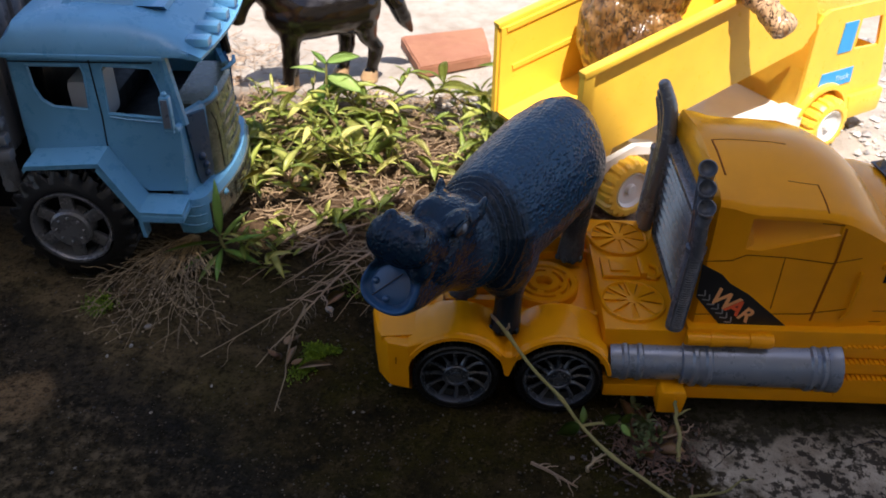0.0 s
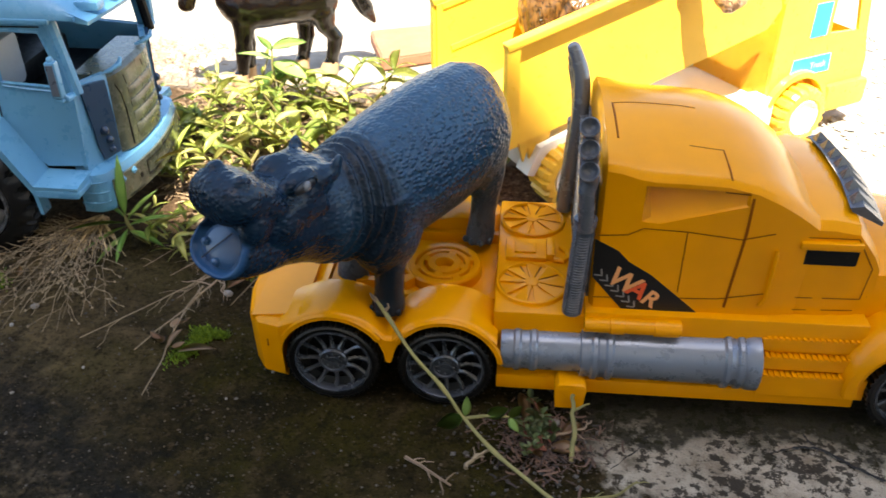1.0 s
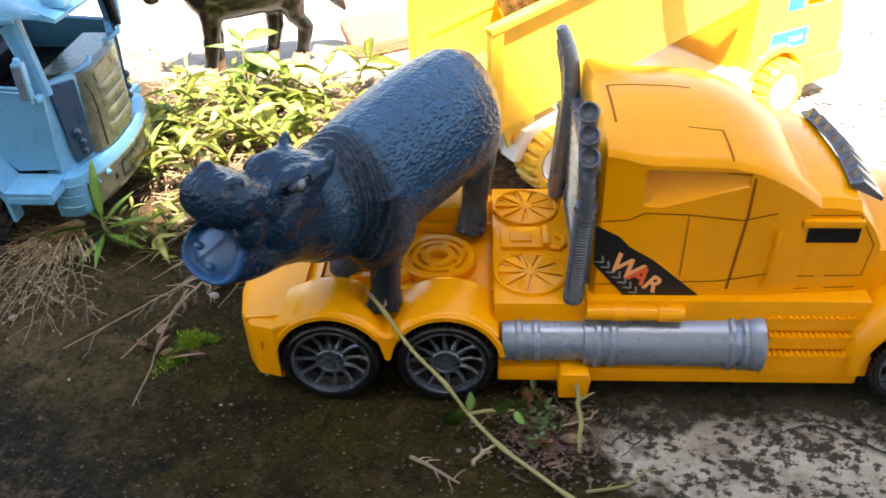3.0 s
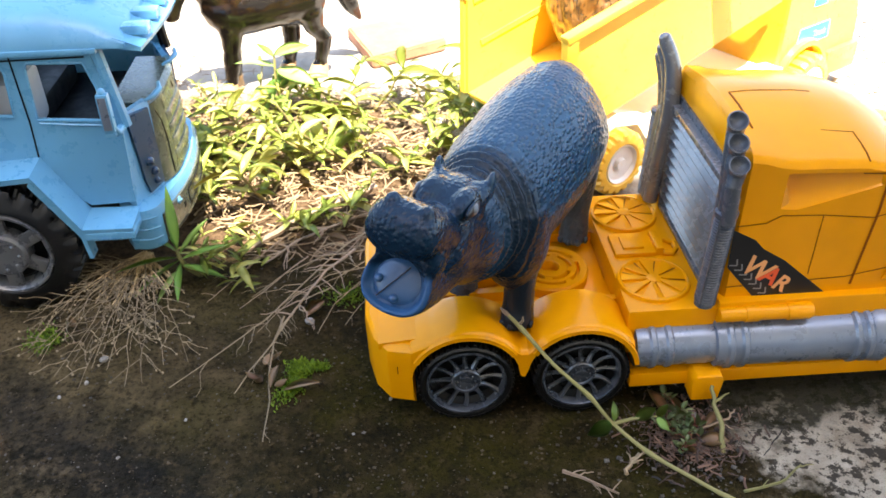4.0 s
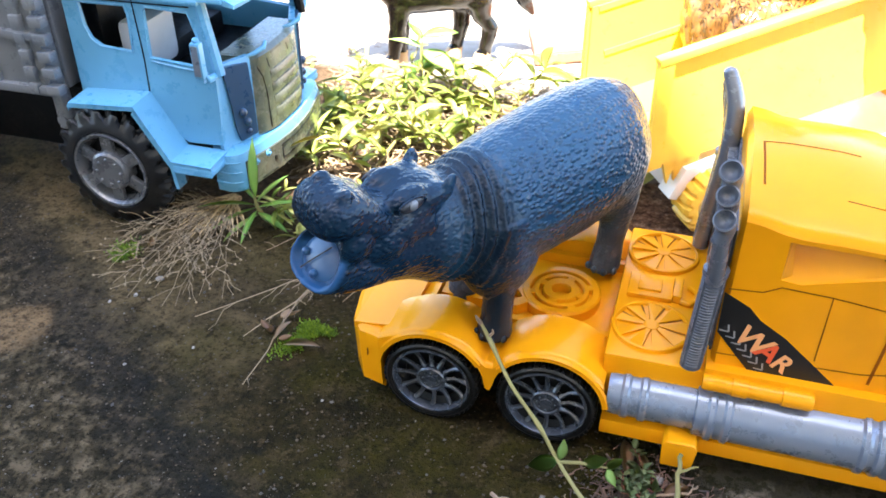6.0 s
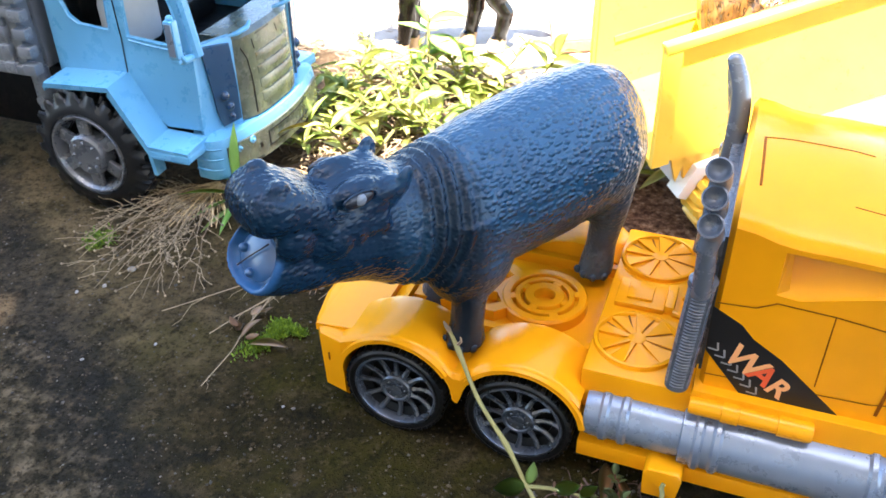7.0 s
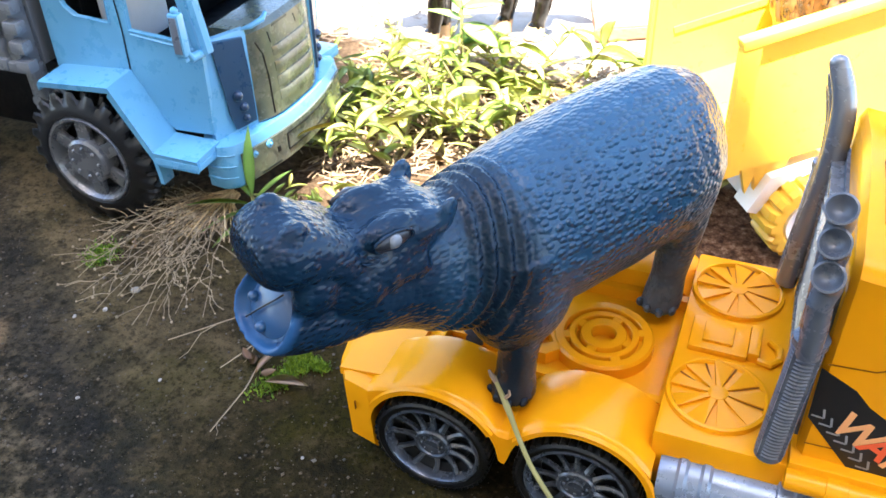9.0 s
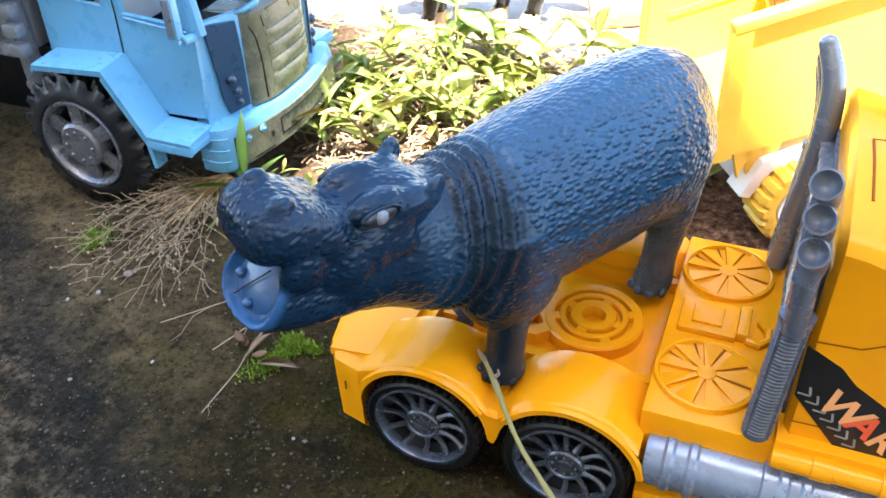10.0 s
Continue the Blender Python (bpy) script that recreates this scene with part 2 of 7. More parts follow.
def ground_material():
    m = mat("weathered_concrete_and_soil", (0.1, 0.1, 0.1), 0.8)
    p = place(m)
    xyz = node(m, "ShaderNodeSeparateXYZ")
    link(m, p, xyz.inputs[0])
    X, Y = xyz.outputs[0], xyz.outputs[1]
    n1 = noise_tex(m, p, 9, 5, 0.6)
    n2 = noise_tex(m, p, 38, 6, 0.65)
    n3 = noise_tex(m, p, 210, 5, 0.7)
    n4 = noise_tex(m, p, 900, 3, 0.7)
    # mossy, algae-dark old concrete
    wob = calc(m, "ADD", calc(m, "MULTIPLY", n1, 0.35), calc(m, "MULTIPLY", n2, 0.65))
    dark = ramp(m, wob, [(0.36, (0.011, 0.0084, 0.0034)), (0.45, (0.021, 0.0155, 0.0058)), (0.54, (0.038, 0.0270, 0.0105)), (0.66, (0.095, 0.066, 0.031))])
    green = ramp(m, noise_tex(m, p, 16, 5, 0.65), [(0.46, grey(0)), (0.60, grey(0.75))])
    dark = mix(m, green, dark, (0.036, 0.030, 0.0040))
    # lighter brown towards -x: the light's fall-off put into the colour
    side_light = calc(m, "MULTIPLY", calc(m, "ADD", X, 0.08), -6.0, True)
    side_light = calc(m, "MULTIPLY", side_light, ramp(m, wob, [(0.38, grey(0.25)), (0.58, grey(1))]))
    dark = mix(m, side_light, dark, mix(m, n3, (0.066, 0.049, 0.023), (0.24, 0.175, 0.090)))
    # a slanting wet-black band, broken buff crust beyond it and one bare buff patch
    slant = calc(m, "ADD", calc(m, "ADD", Y, calc(m, "MULTIPLY", X, 0.676)), 0.1374)
    slant = calc(m, "ADD", slant, calc(m, "MULTIPLY", calc(m, "SUBTRACT", n2, 0.5), 0.075))
    crust = calc(m, "MULTIPLY", calc(m, "SUBTRACT", calc(m, "MULTIPLY", slant, -1.0), 0.004), 70, True)
    worn = ramp(m, noise_tex(m, p, 105, 4, 0.6), [(0.40, (0.022, 0.0175, 0.0110)), (0.53, (0.060, 0.045, 0.024)), (0.70, (0.175, 0.130, 0.078))])
    dark = mix(m, calc(m, "MULTIPLY", crust, 0.9), dark, worn)
    band = ramp(m, calc(m, "ABSOLUTE", slant), [(0.004, grey(0.72)), (0.040, grey(0))])
    dark = mix(m, band, dark, (0.0100, 0.0115, 0.0135))
    ex, ey = calc(m, "ADD", X, 0.264), calc(m, "ADD", Y, 0.001)
    bare = calc(m, "SQRT", calc(m, "ADD", calc(m, "MULTIPLY", ex, ex), calc(m, "MULTIPLY", ey, ey)))
    bare = ramp(m, calc(m, "ADD", bare, calc(m, "MULTIPLY", calc(m, "SUBTRACT", n2, 0.5), 0.03)), [(0.016, grey(0.9)), (0.025, grey(0))])
    dark = mix(m, bare, dark, ramp(m, n3, [(0.3, (0.15, 0.092, 0.042)), (0.7, (0.27, 0.18, 0.092))]))
    dark = mix(m, ramp(m, noise_tex(m, p, 120, 5, 0.7), [(0.36, grey(0.6)), (0.49, grey(0))]), dark, (0.008, 0.0062, 0.003))
    dark = mix(m, ramp(m, noise_tex(m, p, 420, 4, 0.7), [(0.38, grey(0.55)), (0.48, grey(0))]), dark, (0.007, 0.005, 0.0025))
    dark = mix(m, ramp(m, n3, [(0.56, grey(0)), (0.72, grey(0.65))]), dark, (0.100, 0.068, 0.032))
    dark = mix(m, ramp(m, n4, [(0.66, grey(0)), (0.78, grey(0.5))]), dark, (0.16, 0.13, 0.09))
    # pale lichen-grey concrete with black algae freckles
    pale = ramp(m, n2, [(0.32, (0.23, 0.185, 0.130)), (0.55, (0.46, 0.395, 0.300)), (0.72, (0.60, 0.53, 0.42))])
    freck = calc(m, "ADD", calc(m, "MULTIPLY", n3, 0.75), calc(m, "MULTIPLY", noise_tex(m, p, 26, 6, 0.7), 0.55))
    freck = ramp(m, freck, [(0.66, grey(0)), (0.70, grey(0.9))])
    pale = mix(m, freck, pale, (0.026, 0.021, 0.015))
    pale = mix(m, ramp(m, n4, [(0.56, grey(0)), (0.66, grey(0.5))]), pale, (0.07, 0.058, 0.042))
    # algae along the foot of the orange truck, with its shadow painted in
    algae_shade = calc(m, "ADD", Y, calc(m, "MULTIPLY", calc(m, "SUBTRACT", n2, 0.5), 0.11))
    algae_shade = calc(m, "MULTIPLY", calc(m, "ADD", algae_shade, 0.023), 60, True)
    pale = mix(m, calc(m, "MULTIPLY", algae_shade, 0.93), pale, ramp(m, n3, [(0.35, (0.006, 0.0055, 0.003)), (0.65, (0.028, 0.025, 0.010))]))
    # clean sandy concrete behind
    sand = ramp(m, wob, [(0.3, (0.34, 0.29, 0.23)), (0.55, (0.50, 0.45, 0.385)), (0.75, (0.60, 0.56, 0.50))])
    sand = mix(m, ramp(m, n3, [(0.62, grey(0)), (0.75, grey(0.5))]), sand, (0.24, 0.20, 0.15))
    # soil under the weeds
    soil = ramp(m, n3, [(0.3, (0.032, 0.019, 0.010)), (0.7, (0.150, 0.096, 0.055))])
    edge = calc(m, "ADD", X, calc(m, "MULTIPLY", calc(m, "SUBTRACT", n2, 0.5), 0.11))
    edge = calc(m, "SUBTRACT", edge, calc(m, "MULTIPLY", Y, -0.5))
    right = calc(m, "MULTIPLY", calc(m, "SUBTRACT", edge, 0.118), 45, True)
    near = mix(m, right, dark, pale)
    back = calc(m, "ADD", Y, calc(m, "MULTIPLY", calc(m, "SUBTRACT", n1, 0.5), 0.10))
    back = calc(m, "ADD", back, calc(m, "MULTIPLY", X, 0.12))
    in_soil = calc(m, "MULTIPLY", calc(m, "SUBTRACT", back, 0.13), 40, True)
    in_sand = calc(m, "MULTIPLY", calc(m, "SUBTRACT", calc(m, "ADD", back, calc(m, "MULTIPLY", X, 1.3, False)), 0.33), 22, True)
    col = mix(m, in_soil, near, soil)
    in_sand2 = calc(m, "MULTIPLY", calc(m, "SUBTRACT", back, 0.385), 22, True)
    col = mix(m, calc(m, "MAXIMUM", calc(m, "MULTIPLY", in_sand, in_soil), in_sand2), col, sand)
    # brown leaf mould under the tail of the yellow truck
    dx = calc(m, "MULTIPLY", calc(m, "SUBTRACT", X, 0.092), 1.0)
    dy = calc(m, "MULTIPLY", calc(m, "SUBTRACT", Y, 0.232), 0.85)
    far_off = calc(m, "SQRT", calc(m, "ADD", calc(m, "MULTIPLY", dx, dx), calc(m, "MULTIPLY", dy, dy)))
    mould = ramp(m, calc(m, "ADD", far_off, calc(m, "MULTIPLY", calc(m, "SUBTRACT", n2, 0.5), 0.05)), [(0.044, grey(1)), (0.056, grey(0))])
    col = mix(m, mould, col, ramp(m, n3, [(0.38, (0.045, 0.020, 0.010)), (0.55, (0.17, 0.085, 0.042)), (0.68, (0.36, 0.23, 0.14))]))
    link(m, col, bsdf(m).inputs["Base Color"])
    link(m, ramp(m, n2, [(0.35, grey(0.80)), (0.65, grey(0.97))]), bsdf(m).inputs["Roughness"])
    bsdf(m).inputs["Specular IOR Level"].default_value = 0.06
    hh = calc(m, "ADD", calc(m, "MULTIPLY", n3, 0.7), calc(m, "MULTIPLY", n4, 0.3))
    bump(m, hh, 1.0, 0.0055)
    return m


M_GROUND = ground_material()


def leaf_material(name, a, b, c):
    m = mat(name, a, 0.34)
    oi = node(m, "ShaderNodeObjectInfo")
    p = coords(m)
    f = calc(m, "ADD", calc(m, "MULTIPLY", oi.outputs["Random"], 0.75), calc(m, "MULTIPLY", noise_tex(m, p, 90, 3), 0.35))
    col = ramp(m, f, [(0.1, a), (0.5, b), (0.95, c)])
    link(m, col, bsdf(m).inputs["Base Color"])
    bsdf(m).inputs["Transmission Weight"].default_value = 0.0
    t = node(m, "ShaderNodeBsdfTranslucent")
    link(m, mix(m, 0.5, col, (0.35, 0.42, 0.05), "MIX"), t.inputs[0])
    s = node(m, "ShaderNodeMixShader", Fac=0.32)
    out = m.node_tree.nodes["Material Output"]
    link(m, bsdf(m).outputs[0], s.inputs[1])
    link(m, t.outputs[0], s.inputs[2])
    link(m, s.outputs[0], out.inputs[0])
    bump(m, noise_tex(m, p, 300, 3), 0.3, 0.0006)
    return m


M_LEAF = leaf_material("weed_leaf", (0.13, 0.21, 0.04), (0.38, 0.44, 0.095), (0.70, 0.65, 0.23))
M_LEAF_FRESH = leaf_material("fresh_leaf", (0.17, 0.34, 0.07), (0.30, 0.49, 0.12), (0.45, 0.60, 0.20))
M_LEAF_BROAD = leaf_material("pale_broad_leaf", (0.16, 0.25, 0.05), (0.40, 0.44, 0.10), (0.66, 0.60, 0.22))
M_LEAF_GREY = leaf_material("grey_green_leaf", (0.10, 0.15, 0.055), (0.20, 0.25, 0.11), (0.34, 0.36, 0.20))
M_DEAD = leaf_material("dead_leaf", (0.16, 0.070, 0.030), (0.26, 0.135, 0.070), (0.38, 0.25, 0.16))


def straw_material(name, a, b):
    m = mat(name, a, 0.7)
    f = node(m, "ShaderNodeNewGeometry").outputs["Random Per Island"]
    g = calc(m, "ADD", calc(m, "MULTIPLY", f, 0.7), calc(m, "MULTIPLY", noise_tex(m, place(m), 160, 3), 0.4))
    link(m, ramp(m, g, [(0.15, a), (0.9, b)]), bsdf(m).inputs["Base Color"])
    return m


M_STRAW = straw_material("dry_straw", (0.07, 0.042, 0.021), (0.31, 0.21, 0.115))
# brighter than the dry straw: sun on the root head put into its colour
M_ROOT_LIT = straw_material("sunlit_root", (0.40, 0.26, 0.11), (0.80, 0.61, 0.33))
M_TWIG = straw_material("grey_brown_twig", (0.11, 0.076, 0.041), (0.40, 0.30, 0.175))
M_CRUMB = straw_material("dark_leaf_crumbs", (0.012, 0.008, 0.005), (0.16, 0.085, 0.050))
M_STEM = straw_material("olive_stem", (0.13, 0.12, 0.035), (0.26, 0.23, 0.08))
M_WEEDSTEM = straw_material("reddish_green_stem", (0.10, 0.11, 0.03), (0.22, 0.16, 0.06))
M_PEBBLE = straw_material("small_stones", (0.02, 0.017, 0.013), (0.15, 0.13, 0.105))
M_GRAVEL = straw_material("grey_gravel", (0.20, 0.19, 0.18), (0.62, 0.60, 0.57))
M_MOSS = straw_material("bright_moss", (0.05, 0.11, 0.003), (0.20, 0.30, 0.010))
M_GRAIN = straw_material("soil_grain", (0.012, 0.0085, 0.0045), (0.095, 0.064, 0.032))
M_CHIP = straw_material("pale_chips", (0.16, 0.145, 0.12), (0.34, 0.31, 0.27))
M_REDSTEM = straw_material("reddish_stem", (0.12, 0.035, 0.020), (0.22, 0.075, 0.040))
M_BARK = straw_material("dry_bark", (0.16, 0.10, 0.06), (0.36, 0.26, 0.17))


def brick_material():
    m = mat("red_clay", (0.4, 0.15, 0.09), 0.8)
    p = coords(m)
    f = noise_tex(m, p, 30, 5, 0.6)
    col = ramp(m, f, [(0.3, (0.25, 0.105, 0.055)), (0.7, (0.36, 0.17, 0.095))])
    col = mix(m, ramp(m, noise_tex(m, p, 12, 3), [(0.55, grey(0)), (0.6, grey(0.35))]), col, (0.26, 0.10, 0.06))
    link(m, col, bsdf(m).inputs["Base Color"])
    bump(m, noise_tex(m, p, 260, 5), 0.5, 0.002)
    return m


M_BRICK = brick_material()


def wall_material():
    m = mat("off_white_render", (0.6, 0.57, 0.5), 0.85)
    f = noise_tex(m, place(m), 3, 5)
    link(m, ramp(m, f, [(0.3, (0.42, 0.40, 0.35)), (0.7, (0.56, 0.53, 0.47))]), bsdf(m).inputs["Base Color"])
    return m


M_WALL = wall_material()


# ---- building helpers ----
def part(name, bm, material, parent, label="", smooth=35):
    me = bpy.data.meshes.new(name)
    bm.normal_update()
    bm.to_mesh(me)
    bm.free()
    for mm in material if isinstance(material, (list, tuple)) else [material]:
        me.materials.append(mm)
    if smooth:
        me.shade_smooth()
        me.set_sharp_from_angle(angle=radians(smooth))
    ob = new(name, me)
    ob.parent = parent
    return tagged(ob, label)


def shared(name, me, parent, m):
    ob = new(name, me)
    ob.parent = parent
    ob.matrix_basis = m
    return ob


def thing(name, label, category, at=None, group="", kind=""):
    e = new(name)
    e.empty_display_size = 0.02
    e.matrix_basis = at if at is not None else Matrix()
    return tagged(e, label, category, group, kind)


def box(bm, lo, hi, bev=0.0, seg=2, m=None):
    c = [(a + b) / 2 for a, b in zip(lo, hi)]
    s = [abs(b - a) for a, b in zip(lo, hi)]
    mat4 = (m or Matrix()) @ Matrix.Translation(c) @ Matrix.Diagonal((*s, 1))
    made = bmesh.ops.create_cube(bm, size=1, matrix=mat4)["verts"]
    if bev:
        edges = {e for v in made for e in v.link_edges}
        bmesh.ops.bevel(bm, geom=list(edges), offset=bev, segments=seg, profile=0.6, affect="EDGES", clamp_overlap=True)
    return bm


def loft(bm, rings, close=True, caps=True):
    vs = [[bm.verts.new(p) for p in r] for r in rings]
    n = len(vs[0])
    for a, b in zip(vs, vs[1:]):
        for i in range(n if close else n - 1):
            j = (i + 1) % n
            bm.faces.new((a[i], a[j], b[j], b[i]))
    if caps and close:
        bm.faces.new(list(reversed(vs[0])))
        bm.faces.new(vs[-1])
    return bm


def tube(bm, pts, radii, seg=8, caps=True):
    pts = [Vector(p) for p in pts]
    if isinstance(radii, (int, float)):
        radii = [radii] * len(pts)
    rings, up = [], None
    for i, p in enumerate(pts):
        d = (pts[min(i + 1, len(pts) - 1)] - pts[max(i - 1, 0)]).normalized()
        if up is None:
            up = d.orthogonal().normalized()
        up = (up - d * up.dot(d)).normalized()
        side = d.cross(up)
        rings.append([p + radii[i] * (math.cos(a) * up + math.sin(a) * side) for a in [2 * math.pi * k / seg for k in range(seg)]])
    return loft(bm, rings, True, caps)


def lathe(bm, profile, seg=32, axis="y", at=(0, 0, 0), caps=True):
    """profile: (along, radius) pairs."""
    at = Vector(at)
    rings = []
    for s, r in profile:
        ring = []
        for k in range(seg):
            a = 2 * math.pi * k / seg
            c, d = r * math.cos(a), r * math.sin(a)
            ring.append(at + Vector({"y": (c, s, d), "x": (s, c, d), "z": (c, d, s)}[axis]))
        rings.append(ring)
    return loft(bm, rings, True, caps)


def prism(bm, outline, y0, y1, holes=(), axis="y"):
    """A plate from an outline of (a, b) points, with holes, between two planes."""
    def pt(a, b, s):
        return {"y": (a, s, b), "x": (s, a, b), "z": (a, b, s)}[axis]
    edges = []
    for loop in (outline, *holes):
        vs = [bm.verts.new(pt(a, b, y0)) for a, b in loop]
        edges += [bm.edges.new((vs[i], vs[(i + 1) % len(vs)])) for i in range(len(vs))]
    made = bmesh.ops.triangle_fill(bm, use_beauty=True, use_dissolve=False, edges=edges)
    faces = [g for g in made["geom"] if isinstance(g, bmesh.types.BMFace)]
    ext = bmesh.ops.extrude_face_region(bm, geom=faces)
    off = Vector(pt(0, 0, y1)) - Vector(pt(0, 0, y0))
    bmesh.ops.translate(bm, vec=off, verts=[g for g in ext["geom"] if isinstance(g, bmesh.types.BMVert)])
    bmesh.ops.recalc_face_normals(bm, faces=bm.faces[:])
    return bm


def arc(cx, cy, r, a0, a1, n):
    return [(cx + r * math.cos(radians(a0 + (a1 - a0) * i / n)), cy + r * math.sin(radians(a0 + (a1 - a0) * i / n))) for i in range(n + 1)]


def round_rect(x0, y0, x1, y1, r, n=4):
    return arc(x1 - r, y1 - r, r, 0, 90, n) + arc(x0 + r, y1 - r, r, 90, 180, n) + arc(x0 + r, y0 + r, r, 180, 270, n) + arc(x1 - r, y0 + r, r, 270, 360, n)


def B():
    return bmesh.new()


def organic(name, bms, voxel, smooth_steps, mats, paint, extra=None):
    """One closed figure from overlapping forms: fused, smoothed, then painted by a rule on places."""
    bm = B()
    for b in bms:
        me = bpy.data.meshes.new("form")
        b.to_mesh(me)
        b.free()
        bm.from_mesh(me)
        bpy.data.meshes.remove(me)
    bmesh.ops.recalc_face_normals(bm, faces=bm.faces[:])
    me = bpy.data.meshes.new(name)
    bm.to_mesh(me)
    bm.free()
    ob = new(name, me)
    rm = ob.modifiers.new("fuse", "REMESH")
    rm.mode, rm.voxel_size = "VOXEL", voxel
    sm = ob.modifiers.new("soften", "SMOOTH")
    sm.iterations, sm.factor = smooth_steps, 0.5
    dg = bpy.context.evaluated_depsgraph_get()
    done = bpy.data.meshes.new_from_object(ob.evaluated_get(dg))
    ob.modifiers.clear()
    ob.data = done
    bpy.data.meshes.remove(me)
    for mm in mats:
        done.materials.append(mm)
    bm = B()
    bm.from_mesh(done)
    if paint:
        paint(bm)
    if extra:
        extra(bm)
    bm.to_mesh(done)
    bm.free()
    done.shade_smooth()
    return ob


def ball(bm, c, r, seg=16, m=None):
    r = (r, r, r) if isinstance(r, (int, float)) else r
    mm = (m or Matrix()) @ Matrix.Translation(c) @ Matrix.Diagonal((*r, 1))
    bmesh.ops.create_uvsphere(bm, u_segments=seg, v_segments=max(6, seg // 2 + 2), radius=1, matrix=mm)
    return bm


# ---- ground, with an unseen eave and wall added to shade the near part ----
def build_ground():
    near = np.linspace(-0.75, 0.95, 240)
    out = np.array([1.2, 1.7, 2.6, 4.5, 9, 20, 60, 200, 600])
    xs = np.concatenate([-out[::-1], near, out + 0.2])
    ys = np.concatenate([-out[::-1], near, out + 0.2])
    verts, faces = [], []
    for y in ys:
        for x in xs:
            near_w = max(0.0, 1 - max(abs(x), abs(y)) / 1.2)
            h = noise.noise((x * 14, y * 14, 0)) * 0.0012 + noise.noise((x * 55, y * 55, 3)) * 0.0008 + noise.noise((x * 170, y * 170, 9)) * 0.0005
            verts.append((x, y, -0.0012 + h * near_w))
    n = len(xs)
    for j in range(len(ys) - 1):
        for i in range(n - 1):
            a = j * n + i
            faces.append((a, a + 1, a + n + 1, a + n))
    me = bpy.data.meshes.new("ground")
    me.from_pydata(verts, [], faces)
    me.materials.append(M_GROUND)
    me.shade_smooth()
    return tagged(new("ground", me), "weathered concrete and soil, dark mossy damp patch, pale speckled slab", "ground", kind="structure")


build_ground()

# unseen eave added to cast the shade: its edge divides shade from sun
H = 2.4
sx, sy = SUN.x / SUN.z * H, SUN.y / SUN.z * H
# left end cut back so more sky reaches the blue truck
shade_line = [(-4.0, -0.9), (-0.95, -0.25), (-0.70, 0.40), (-0.42, 0.43), (-0.25, 0.36), (-0.182, 0.275), (-0.166, 0.130), (-0.125, 0.115), (-0.085, 0.150), (-0.04, 0.165), (0.02, 0.205), (0.12, 0.200), (0.32, 0.185), (4.0, 0.15)]
bm = B()
prism(bm, [(x + sx, y + sy) for x, y in shade_line] + [(4.0 + sx, -2.2), (-4.0 + sx, -2.2)], H, H + 0.12, axis="z")
tagged(part("added_eave", bm, M_WALL, None), "plain unseen eave added to shade the near part", "roof", kind="structure")
bm = B()
box(bm, (-4, -2.4, -0.05), (4, -2.2, H + 0.1))
tagged(part("added_wall", bm, M_WALL, None), "plain off-white rendered wall, unseen, added below the eave", "wall", kind="structure")


# ---- orange toy semi truck ----
def treaded(bm, profile, lugs, per, skew):
    """A tyre in one piece: (along, radius, lug height as a share of radius); the lugs slant by skew radians a metre, mirrored past the middle."""
    n = lugs * per
    mid = (min(p[0] for p in profile) + max(p[0] for p in profile)) / 2
    rings = []
    for s, r, lug in profile:
        ring = []
        shift = skew * abs(s - mid) + (0 if s < mid else math.pi / lugs if skew else 0)
        for k in range(n):
            a = 2 * math.pi * k / n
            ph = ((a + shift) * lugs / (2 * math.pi)) % 1.0
            rr = r * (1 + (lug if ph < 0.52 else 0))
            ring.append((rr * math.cos(a), s, rr * math.sin(a)))
        rings.append(ring)
    return loft(bm, rings, True, False)


